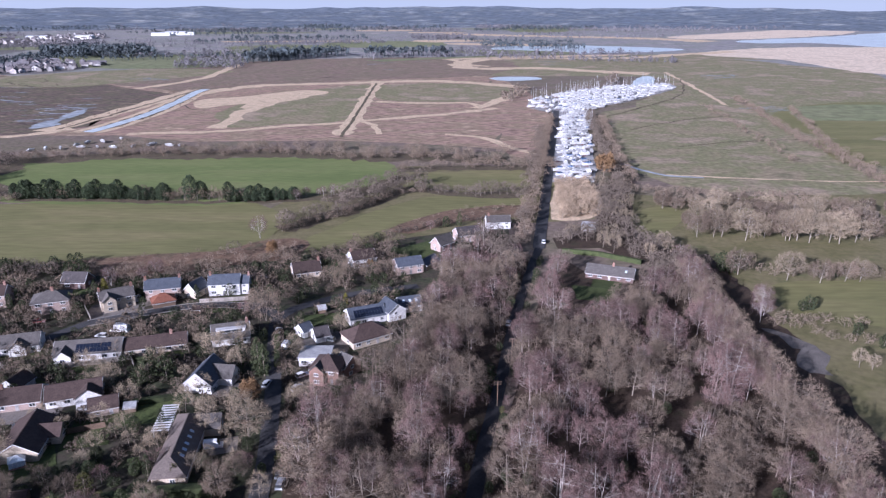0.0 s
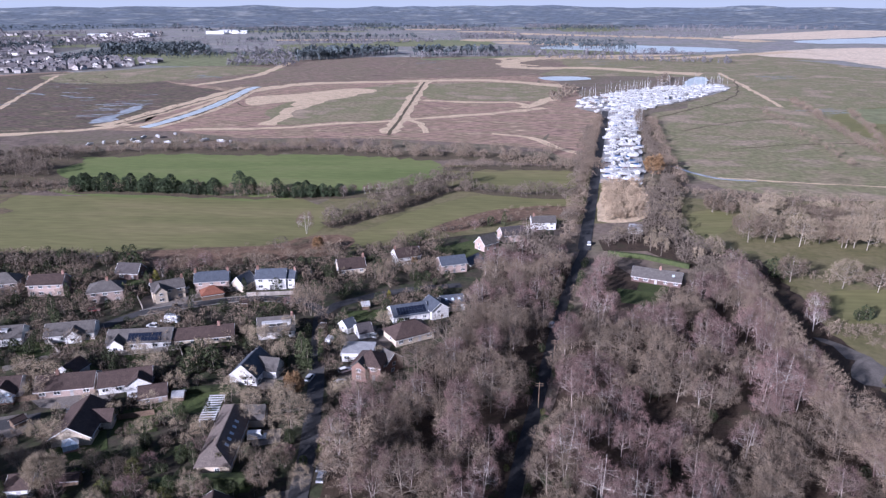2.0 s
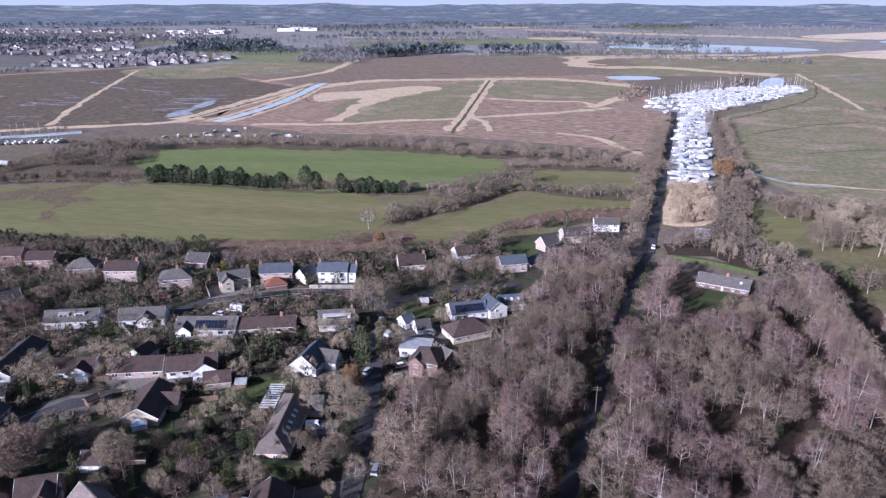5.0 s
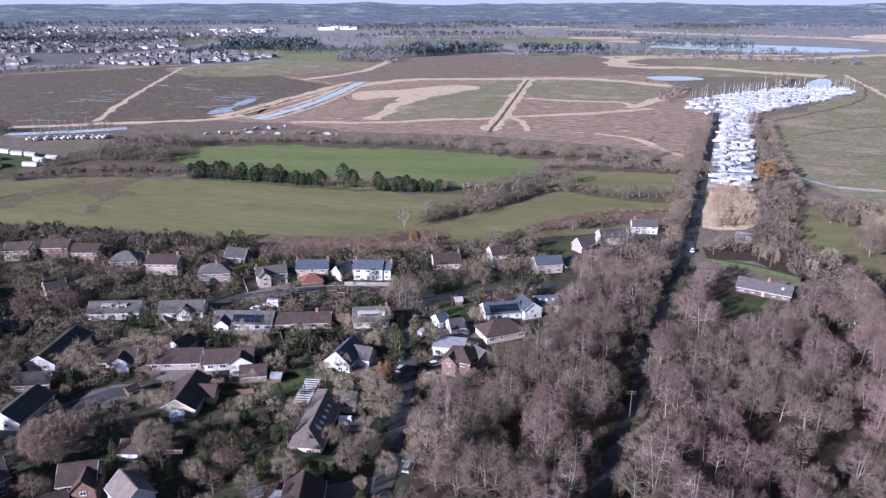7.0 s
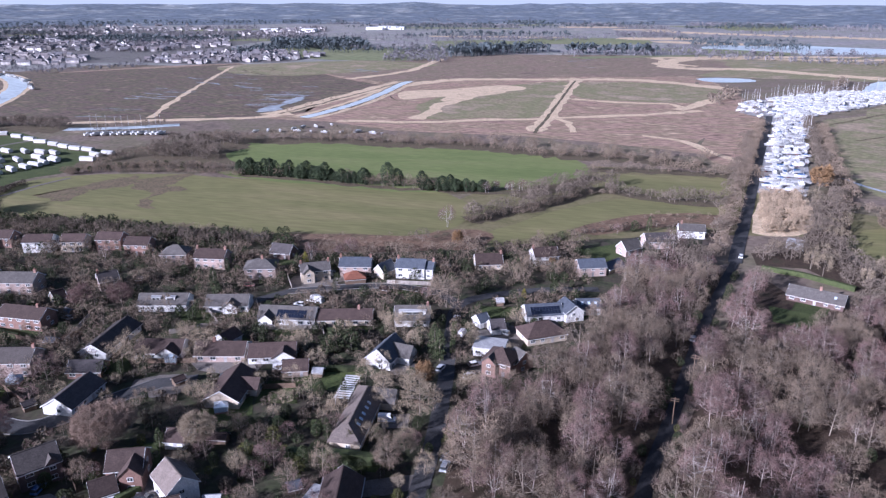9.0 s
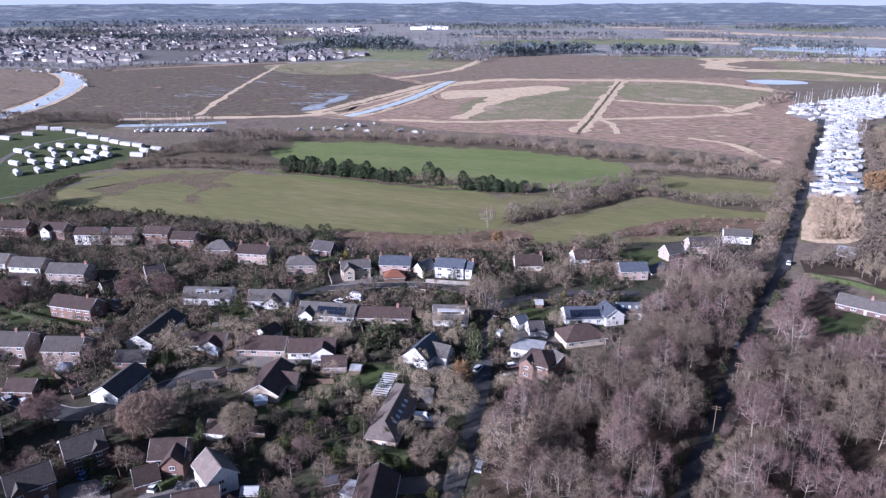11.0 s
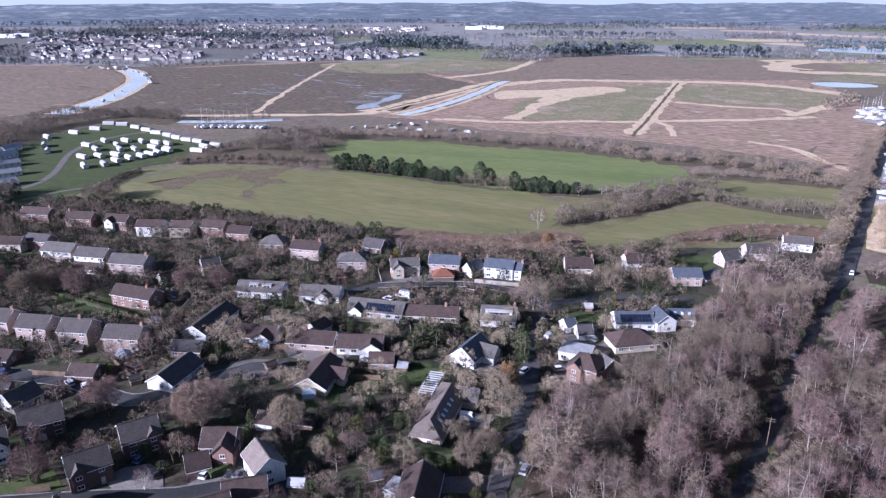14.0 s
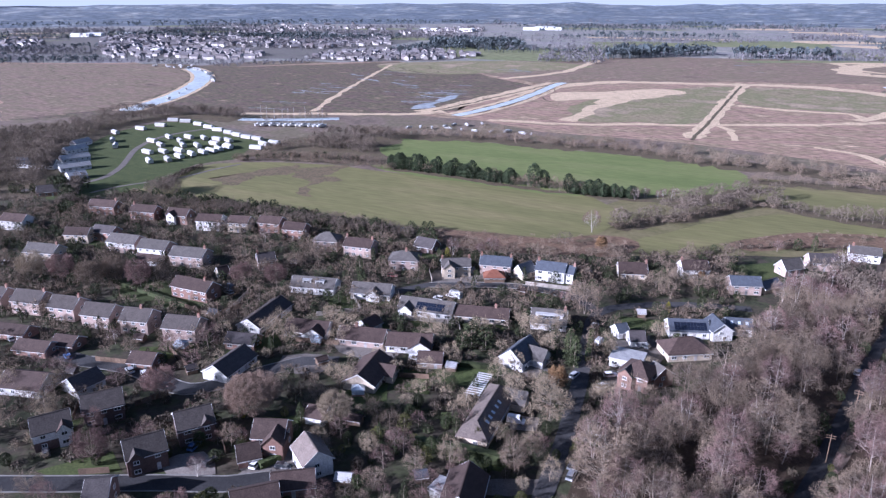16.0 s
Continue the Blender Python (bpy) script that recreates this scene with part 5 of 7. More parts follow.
H(-209.0, 127.9, 16, 8.2, 7, 2.5, 4.4, BRICK, BROWN_TILE, "low garage block with brown roof", storeys=1, category="garage", name="garage")
H(-232.5, 124.8, 15, 11.9, 7, 2.5, 4.4, BRICK, BROWN_TILE, "low garage block with brown roof", storeys=1, category="garage", name="garage")
h = H(-150.1, 141.5, 96, 15.0, 9, 2.7, 5.4, WHITE_WALL, DARK_TILE, "dark-roofed bungalow with white gable front", storeys=1)
H(-176.1, 131.4, 17, 8.4, 7, 2.6, 4.6, BRICK, BROWN_TILE, "brown-roofed garage among bushes", storeys=1, category="garage", name="garage")
H(-158.1, 156.1, 18, 10.2, 7, 2.6, 4.6, BRICK, DARK_TILE, "low outbuilding with a dark roof", storeys=1)
H(-108.6, 132.2, 10, 5.5, 6, 2.6, 4.4, WHITE_WALL, BROWN_TILE, "small bungalow with shallow brown gable", storeys=1)
H(-131.6, 81.1, 36, 5.3, 8, 4.6, 7, BRICK, DARK_TILE, "dark-roofed house at the street", storeys=2)
H(-98.2, 95.4, 47, 10.3, 8, 4.6, 7, BRICK, BROWN_TILE, "brown-roofed house at the street", storeys=2)
H(-96.1, 106.0, 38, 9.9, 7, 2.8, 5, BRICK, BROWN_TILE, "low brown-roofed garage wing", storeys=1, category="garage", name="garage")
h = H(-58.3, 120.7, 105, 12.8, 9, 3.4, 6.4, CREAM_WALL, BROWN_TILE, "cream gabled house with steep brown roof", storeys=2)
H(-63.7, 120.6, 356, 4.6, 5, 2.6, 3.2, WHITE_WALL, FLAT_ROOF, "low garden room with pale flat roof", "flat", storeys=1)
# houses east of the lane
h = H(70.8, 277.0, 340, 19.6, 9, 2.6, 5.0, DARK_BRICK, GREY_TILE, "long dark brick bungalow with pale grey roof in the wood", storeys=1, stacks=(0.1,))
rooflights(h, 9, 2.6, 5.0, (6.5,))
H(74.6, 342.9, 345, 7.4, 7, 2.8, 4.0, WHITE_WALL, FLAT_ROOF, "low pale flat-roofed building", "flat", storeys=1)
conservatory(-106.6, 148.4, 30)
conservatory(-137.5, 169.2, 10)
conservatory(-175.2, 144.7, 20, 4, 3)

for outline in ([(-177.3, 284.5), (-153.1, 299.3), (-109.2, 310.3), (-85.8, 326.6), (-66.1, 325.3), (-70.8, 301.6), (-115.0, 281.7), (-148.4, 278.4)], [(-28.3, 338.8), (-2.3, 374.4), (22.5, 385.4), (55.6, 387.4), (45.1, 367.6), (10.6, 354.7), (-16.8, 335.0)]):
    for p in scatter(outline, 8, 33):
        SCRUB.place(p[0], p[1], rng.uniform(0.2, 0.55))

# ---- single garden trees ----
for x, y, size, kind in ((-156.5, 119.6, 0.85, GRAND), (-146.7, 89.8, 0.8, GRAND), (-52.2, 161.4, 0.82, PARK_OAK), (-52.3, 137.0, 0.72, PARK_OAK),
                         (-31.4, 141.8, 1.2, PARK_OAK), (-102.7, 131.7, 0.85, GRAND), (-86.6, 124.1, 0.6, WILLOW), (-82.4, 129.5, 0.6, BIRCH), (-73.9, 124.9, 0.6, OAK),
                         (-64.4, 233.7, 1.15, OAK), (-67.4, 237.7, 1.0, OAK), (-73.5, 238.1, 0.6, BIRCH), (-197.0, 197.3, 0.75, GRAND), (-182.7, 201.5, 0.8, GRAND), (-274.0, 158.2, 1.02, GRAND), (-264.4, 164.6, 1.02, GRAND),
                         (-249.1, 165.9, 1.02, GRAND), (-245.2, 174.8, 1.02, GRAND), (-229.9, 174.6, 1.02, GRAND), (-222.2, 182.0, 0.7, OAK), (-279.3, 152.0, 0.8, OAK),
                         (-124.0, 270.3, 0.7, BIRCH), (-120.2, 275.6, 0.8, BIRCH), (-136.1, 267.3, 0.7, BIRCH), (-90.0, 328.4, 0.95, BIRCH), (-95.2, 302.7, 0.75, OAK),
                         (-46.6, 271.0, 0.75, OAK), (-30.6, 273.0, 0.8, OAK), (-24.1, 279.6, 0.75, OAK), (-42.8, 279.8, 0.6, WILLOW), (-6.5, 340.5, 0.55, BIRCH), (-38.9, 296.2, 0.6, OAK),
                         (-185.1, 251.9, 0.6, OAK), (-192.0, 239.6, 0.6, OAK), (-237.6, 224.3, 0.6, OAK), (-223.2, 240.9, 0.6, BIRCH), (-306.9, 232.4, 0.7, OAK), (-273.5, 239.2, 0.6, OAK),
                         (-314.4, 223.0, 0.6, OAK), (-119.7, 98.3, 0.5, BIRCH), (-79.0, 113.9, 0.6, OAK), (-148.2, 75.1, 0.6, OAK), (-118.8, 113.0, 0.45, BIRCH), (-197.0, 136.5, 0.5, BIRCH),
                         (-335.8, 280.2, 0.7, OAK), (-336.6, 272.6, 0.6, OAK), (-33.4, 290.8, 0.75, OAK), (-42.7, 267.9, 0.7, WILLOW), (-38.9, 274.1, 0.7, OAK)):
    kind.place(x, y, size)
for x, y, size, kind in ((-57.9, 196.4, 1.05, CONIFER), (-55.5, 193.5, 0.95, CONIFER), (-157.9, 224.9, 0.85, CONIFER), (-135.0, 259.6, 0.95, GOLD_CONIFER), (-37.2, 248.0, 0.75, GOLD_CONIFER),
                         (-85.2, 191.6, 1.0, HOLLY), (-91.7, 194.2, 0.9, HOLLY), (-91.9, 187.3, 0.8, HOLLY), (-149.6, 198.1, 0.7, HOLLY), (-127.8, 123.1, 0.6, GOLD_CONIFER), (-53.9, 254.5, 0.7, HOLLY),
                         (-24.5, 269.9, 0.6, HOLLY), (-21.6, 312.9, 0.6, HOLLY), (-32.0, 323.7, 0.6, HOLLY), (1.5, 346.4, 0.75, HOLLY), (8.4, 348.3, 0.7, CONIFER), (-307.3, 243.5, 0.7, HOLLY),
                         (-346.7, 228.7, 0.9, HOLLY), (-329.6, 243.7, 0.8, HOLLY), (56.2, 235.1, 0.9, HOLLY), (57.3, 230.4, 0.7, HOLLY), (120.5, 283.5, 1.15, HOLLY), (123.5, 281.5, 0.9, HOLLY), (119.1, 241.5, 0.9, BIRCH), (121.3, 246.0, 0.8, BIRCH)):
    kind.place(x, y, size)
RUST_TREE.place(-78.6, 303.5, 0.7)
RUST_TREE.place(107.1, 459.3, 1.5)
RUST_TREE.place(-55.9, 177.9, 0.75)
RUST_TREE.place(-32.0, 288.9, 0.35)

TWIG_WARM = material("warm_twigs", [(0.2, 0.145, 0.11), (0.28, 0.205, 0.16)], 3, 0.95, island=0.25)
BROAD = Vector((-126.1, 124.7))
dome_tree = bare_tree("broad_tree", 67, 13.0, 9.2, 34, 14, 26, BARK, TWIG_WARM, "very broad bare garden tree with a dense domed crown", 0.1, 1.3, 0.036, 1, 0.7, 0.9)
dome_tree.matrix_basis = pose(BROAD.x, BROAD.y, 0, 0, 0, 40)

for p in scatter([(84, 719), (110, 712), (143, 871), (104, 871)], 22, 44):
    SCRUB.place(p[0], p[1], rng.uniform(0.7, 1.2))
for p in scatter([(70.8, 436.4), (96.0, 441.9), (86.9, 371.0), (63.7, 359.1)], 4.0, 45):
    TAN_BUSH.place(p[0], p[1], rng.uniform(0.6, 1.5))

# ---- tree lines ----
for k, p in enumerate(spline([(-296, 650), (-292, 740), (-296, 830), (-300, 920), (-262, 985)], 13)):
    SCRUB.place(p[0] + rng.uniform(-4, 4), p[1] + rng.uniform(-5, 5), rng.uniform(0.35, 0.8))
for p in spline([(-345, 900), (-318, 965), (-280, 1000)], 9) + spline([(-352, 660), (-342, 760)], 16):
    SCRUB.place(p[0] + rng.uniform(-4, 4), p[1] + rng.uniform(-5, 5), rng.uniform(0.5, 1.0))
along(SCRUB, [(-345.5, 503.2), (-314.0, 507.7), (-238.6, 527.1), (-189.0, 526.3), (-128.4, 535.6), (-63.6, 516.7), (-9.4, 516.2), (44.6, 502.1), (81.6, 492.0)], 3.6, (0.8, 1.7), 7)
along(SCRUB, [(-241.7, 545.5), (-194.7, 541.8), (-132.8, 553.1), (-67.1, 540.1), (-10.7, 540.4), (46.1, 532.7)], 5.5, (0.8, 1.8), 13)
along(WILLOW, [(-224.0, 540.3), (-193.0, 537.3), (-156.5, 540.7), (-107.3, 537.2), (-66.5, 536.1), (-26.9, 516.3), (17.3, 507.3)], 18, (0.6, 0.95), 9)
for line, kind, gap, size in (([(-253.5, 401.4), (-223.0, 402.4), (-184.4, 399.9), (-162.3, 398.4)], PINE, 4.0, (0.5, 1.05)), ([(-252, 404), (-200, 404), (-150, 402), (-90, 403)], WILLOW, 9, (0.45, 0.7)), ([(-123.0, 396.1), (-109.2, 396.1), (-87.1, 400.7)], PINE, 4.2, (0.45, 0.85)), ([(-163.9, 397.6), (-141.2, 397.0), (-116.3, 396.7)], WILLOW, 7.0, (0.55, 0.8)),
                              ([(-87.1, 400.7), (-66.7, 411.4)], BIRCH, 6, (0.5, 0.6)), ([(-146.3, 398.9), (-142.3, 398.0)], PINE, 9, (1.0, 1.1)),
                              ([(-83.0, 342.4), (-72.7, 353.2), (-56.3, 371.8), (-42.5, 394.3), (-25.1, 422.5), (-17.4, 437.3)], OAK, 9, (0.65, 0.95)), ([(-16.0, 419.4), (4.0, 412.8), (22.7, 408.8), (47.8, 407.9)], OAK, 9, (0.6, 0.85)),
                              ([(-62.7, 389.9), (-46.4, 422.1), (-27.9, 451.9)], OAK, 10, (0.6, 0.9)), ([(-30.2, 475.8), (8.1, 483.0), (52.9, 484.0), (79.8, 477.5)], SCRUB, 9, (0.9, 1.5)),
                              ([(-82.5, 340.5), (-69.4, 351.6), (-50.7, 372.5), (-32.0, 403.5), (-13.1, 418.5)], SCRUB, 6, (0.5, 0.9)),
                              ([(-356.9, 301.2), (-365.0, 322.6), (-368.7, 341.1)], BUSH, 3, (0.8, 1.2)), ([(-360.1, 367.5), (-332.8, 383.9), (-307.9, 390.8), (-272.6, 395.3), (-249.9, 395.7)], SCRUB, 6, (0.5, 0.9)), ([(-359.2, 372.2), (-364.6, 421.8), (-355.2, 452.5)], SCRUB, 7, (0.6, 1.0)),
                              ([(-303.0, 397.4), (-276.5, 401.1), (-248.3, 400.4)], OAK, 11, (0.5, 0.8)), ([(-355.2, 452.5), (-349.0, 474.9), (-332.4, 492.2), (-305.0, 484.1)], OAK, 9, (0.8, 1.1)), ([(-362.8, 369.2), (-345.2, 391.5), (-311.5, 405.0), (-269.3, 410.5)], SCRUB, 4, (0.6, 1.1)), ([(-357.7, 375.2), (-336.4, 397.1), (-281.7, 412.5)], HOLLY, 9, (0.3, 0.55)), ([(-368.5, 408.5), (-346.0, 433.2), (-296.8, 435.8)], OAK, 12, (0.5, 0.8)), ([(-333.2, 430.9), (-317.7, 446.4), (-295.0, 443.7)], OAK, 9, (0.7, 1.0)),
                              ([(-463.7, 287.5), (-511.0, 326.0), (-553.9, 367.9), (-574, 409), (-579, 463), (-569, 495), (-544, 508), (-492, 508)], OAK, 10, (0.7, 1.05)), ([(-456.8, 291.1), (-501.5, 330.9), (-544.0, 381.7), (-567, 440), (-555, 482)], OAK, 11, (0.7, 1.0)),
                              ([(-423.3, 256.8), (-462.0, 288.4), (-527.2, 341.8)], OAK, 11, (0.7, 1.0)), ([(-604.2, 327.7), (-591.6, 348.1), (-582.8, 367.2), (-595, 408)], OAK, 12, (0.7, 1.0)),
                              ([(-459.2, 510.3), (-446.1, 535.7), (-419.8, 545.6)], OAK, 10, (0.5, 0.7)), ([(-620, 457), (-621, 497), (-578, 503), (-547, 518), (-502, 518)], OAK, 10, (0.7, 1.0)), ([(-508.2, 264.2), (-523.5, 296.9), (-516.6, 318.4)], OAK, 11, (0.7, 1.0)), ([(-460.7, 237.2), (-459.3, 257.6), (-470.5, 283.9)], OAK, 11, (0.7, 1.0)), ([(-434.1, 228.6), (-408.0, 246.7), (-392.2, 265.4)], HOLLY, 12, (0.6, 0.9)), ([(-341.1, 434.1), (-330.8, 449.6), (-302.1, 454.5)], OAK, 8, (0.8, 1.1)),
                              ([(-425.2, 223.4), (-398.3, 240.3), (-360.3, 249.3), (-320.1, 270.3), (-277.5, 279.7), (-226.6, 284.7), (-195.0, 285.7), (-172.3, 287.2), (-144.4, 282.3)], HOLLY, 24, (0.35, 0.7)), ([(-417.8, 219.1), (-356.2, 246.1), (-314.6, 265.4), (-272.8, 274.7), (-221.7, 278.3), (-190.9, 279.5), (-168.7, 281.1)], OAK, 9, (0.4, 0.62)),
                              ([(-171.4, 285.6), (-143.7, 280.9), (-115.6, 283.1), (-91.2, 290.9), (-68.9, 304.3)], SCRUB, 8, (0.6, 1.0)), ([(-68.9, 304.3), (-45.8, 314.7), (-26.4, 333.5), (-1.1, 350.3), (22.2, 359.1)], BUSH, 5, (0.8, 1.5)),
                              ([(105, 697), (80.1, 555.3), (58.5, 431.9), (45.8, 358.9), (37.7, 316.7)], SCRUB, 7, (0.9, 1.4)), ([(89.3, 639.0), (65.8, 497.4), (50.4, 404.7), (39.9, 348.9)], OAK, 11, (0.5, 0.75)),
                              ([(148, 723), (133.3, 610.5), (123.1, 537.6), (114.3, 462.5), (111.0, 424.8)], OAK, 9, (0.55, 0.85)), ([(154, 687), (136.9, 571.8), (124.0, 479.4), (125.4, 446.7)], SCRUB, 8, (0.9, 1.5)),
                              ([(111.0, 424.8), (135.0, 408.2), (175.9, 404.2), (212.4, 398.2)], SCRUB, 6, (0.8, 1.4)), ([(120.6, 379.3), (148.8, 376.5), (177.5, 374.2), (210.5, 372.2), (245, 370)], PARK_OAK, 11.5, (0.6, 0.85)), ([(122, 384), (177.5, 379), (235, 376)], SCRUB, 7, (0.9, 1.5)),
                              ([(130.3, 352.3), (163.6, 349.8), (199.3, 351.2), (222, 350)], PARK_OAK, 14, (0.7, 0.95)), ([(124.6, 331.2), (139, 329), (152.2, 328.0), (169.8, 325.9), (184.5, 322.8), (204, 321)], PARK_OAK, 9.5, (0.85, 1.1)),
                              ([(127, 281), (142.1, 274.8), (158.0, 272.5), (176, 271), (190, 270)], PARK_OAK, 8.5, (0.75, 1.0)), ([(125, 284), (150, 278), (185, 275)], SCRUB, 6, (0.8, 1.3)), ([(119.3, 229.9), (133.6, 230.0), (148, 229.4)], SCRUB, 4.5, (0.7, 1.2)), ([(136.0, 243.0), (138.5, 243.5)], HOLLY, 3, (0.6, 0.8)),
                              ([(94.4, 301.8), (108.2, 296.6), (113.8, 290.8)], OAK, 8, (0.6, 0.85)),
                              ([(344, 840), (329, 742), (302.9, 610.5), (294.0, 527.0), (280.9, 439.2), (279.5, 392.4)], SCRUB, 8, (0.8, 1.4)), ([(374, 763), (339, 654), (303.9, 537.6), (296.7, 479.4)], SCRUB, 8, (0.7, 1.3)),
                              ([(290, 784), (271, 654), (267.1, 584.2), (250.2, 497.5)], SCRUB, 16, (0.7, 1.2)), ([(216.1, 348.9), (224.6, 339.4)], OAK, 10, (0.8, 0.9)),
                              ([(121.5, 230.4), (129.9, 222.6), (138.7, 217.0), (154.2, 210.7)], SCRUB, 5, (0.6, 1.0)), ([(144.2, 223.5), (150.1, 214.0), (155.5, 206.8)], HOLLY, 7, (0.5, 0.7)), ([(113.3, 230.4), (118.9, 237.6)], BIRCH, 6, (0.7, 0.85)),
                              ([(131.9, 201.0), (134.2, 195.6), (138.5, 185.3)], WILLOW, 7, (0.5, 0.7)), ([(107.4, 159.4), (113.5, 154.4), (117.9, 147.4)], SCRUB, 5, (0.6, 1.0)),
                              ([(-148.4, 278.4), (-127.1, 277.1), (-103.6, 287.7), (-83.0, 290.2)], HOLLY, 20, (0.3, 0.5)),
                              ([(-345, 262), (-310, 268), (-270, 275), (-225, 276), (-190, 277), (-165, 281), (-150, 276)], HOLLY, 6.5, (0.55, 1.0)), ([(-350, 257), (-312, 263), (-272, 271), (-226, 272), (-190, 273), (-166, 277)], OAK, 6, (0.5, 0.75)), ([(-345, 266), (-300, 273), (-240, 280), (-180, 283)], SCRUB, 4, (0.8, 1.3)),
                              ([(-345, 283), (-336, 288), (-330, 281), (-340, 276)], OAK, 5, (0.75, 1.0)), ([(-405, 262), (-385, 252), (-366, 240), (-352, 226)], HOLLY, 6, (0.7, 1.1)), ([(-398, 268), (-372, 247), (-356, 232)], OAK, 6, (0.6, 0.9))):
    far_off = math.hypot(*line[0]) > 330
    along(kind, line, gap * (0.52 if far_off else 1.0), (size[0], size[1] * (1.15 if far_off else 1.0)), gap * 0.35)

# Dark strips under the belts: scrub ground and painted shade together.
for k, (line, w) in enumerate((([(-342.5, 498.7), (-311.3, 503.3), (-237.5, 524.9), (-188.2, 524.1), (-128.4, 535.6), (-64.1, 520.4), (-9.6, 519.7), (44.7, 505.4)], 26), ([(-83.5, 344.3), (-66.0, 362.2), (-45.1, 391.8), (-22.7, 429.0)], 15), ([(-16.2, 421.9), (4.0, 415.1), (22.7, 411.0), (47.9, 409.0)], 12),
                               ([(-30.2, 475.8), (8.1, 483.0), (52.9, 484.0), (79.8, 477.5)], 14), ([(-251.7, 398.6), (-221.5, 399.6), (-183.2, 397.3), (-140.3, 394.5), (-86.8, 399.5), (-63.4, 410.4)], 8), ([(-63.5, 394.5), (-46.8, 424.7), (-25.1, 456.3)], 16),
                               ([(-476.6, 300.4), (-547.1, 363.0), (-568.5, 405.4), (-574, 458), (-564, 490), (-492, 508)], 34), ([(-352.3, 448.7), (-341.8, 464.9), (-321.3, 475.6), (-295.1, 468.2)], 34), ([(151, 723), (133.9, 597.1), (126.0, 527.0), (116.2, 446.7), (114.5, 424.8)], 14))):
    ribbon("scrub_floor", line, w, 0.125 + 0.002 * k, SHADED_SCRUB_FLOOR, "tangled ground under a belt of scrub, darkened for its shade", "ground", 0.8, 5)

for p in scatter([(-489.1, 207.1), (-416.8, 252.5), (-455.1, 292.0), (-518.9, 333.7), (-561.4, 378.4), (-571, 431), (-597, 372), (-681, 299)], 10.5, 36):
    OAK.place(p[0], p[1], rng.uniform(0.7, 1.05))

# clipped hedges and garden bushes
HOUSES = [(o.matrix_basis.translation.copy(), max(5.0, o.children[0].dimensions.x * 0.5 + 1.0)) for o in list(scene.objects) if o.parent is None and o.name.split(".")[0] in ("house", "garage") and o.children]
STREETS = [Vector((v.co.x, v.co.y)) for o in scene.objects if o.name.split(".")[0] == "street" for v in o.data.vertices]
SUBURB = [(-409.3, 208.0), (-359.0, 244.7), (-311.0, 262.1), (-218.1, 273.6), (-172.7, 277.0), (-143.1, 274.0), (-113.0, 276.9), (-71.8, 296.0), (-25.6, 327.0), (-9.9, 283.8), (-15.2, 257.4), (-19.9, 234.4), (-30.3, 211.0), (-40.5, 169.1), (-38.3, 137.7), (-37.8, 116.9), (-147.2, 59.2)]
REAR = [(-264.9, 126.0), (-166.9, 186.1), (-95.2, 194.8), (-52.6, 176.1), (-37.8, 116.9), (-147.2, 59.2)]


LAWNS, DRIVES = [[(-99.8, 154.8), (-87.9, 157.5), (-92.7, 169.9), (-102.3, 168.9)], [(-89.7, 175.6), (-76.3, 180.6), (-74.5, 168.1), (-84.9, 166.3)], [(-242.1, 182.0), (-197.2, 173.1), (-189.6, 180.1), (-216.1, 185.3)], [(-157.1, 81.1), (-146.7, 95.6), (-138.0, 91.1), (-149.2, 81.6)], [(-23.8, 311.7), (-6.6, 324.7), (-3.3, 309.0), (-13.1, 295.4)],
            [(-51.9, 238.1), (-38.2, 240.9), (-40.1, 231.1), (-49.5, 228.8)], [(-161.9, 203.9), (-150.4, 206.8), (-140.5, 200.0), (-148.4, 192.9)], [(-71.9, 137.8), (-55.7, 140.9), (-54.7, 135.0), (-69.2, 132.5)], [(-134.3, 90.6), (-127.5, 96.7), (-121.6, 96.6), (-131.2, 89.6)], [(52.5, 267.9), (70.1, 263.7), (64.9, 250.6), (52.2, 253.3)],
            [(-170.7, 184.1), (-158.3, 182.1), (-152.0, 169.8), (-161.1, 170.0)], [(-95.1, 252.3), (-81.8, 255.9), (-75.2, 243.3), (-87.8, 239.7)], [(-250.5, 184.5), (-222.5, 182.4), (-190.6, 176.1), (-195.2, 165.8), (-230.3, 162.7)], [(-148.1, 211.2), (-133.9, 213.6), (-131.1, 204.9), (-141.9, 202.1)], [(-113.2, 147.7), (-102.6, 149.8), (-102.1, 143.2), (-110.6, 141.4)]], []
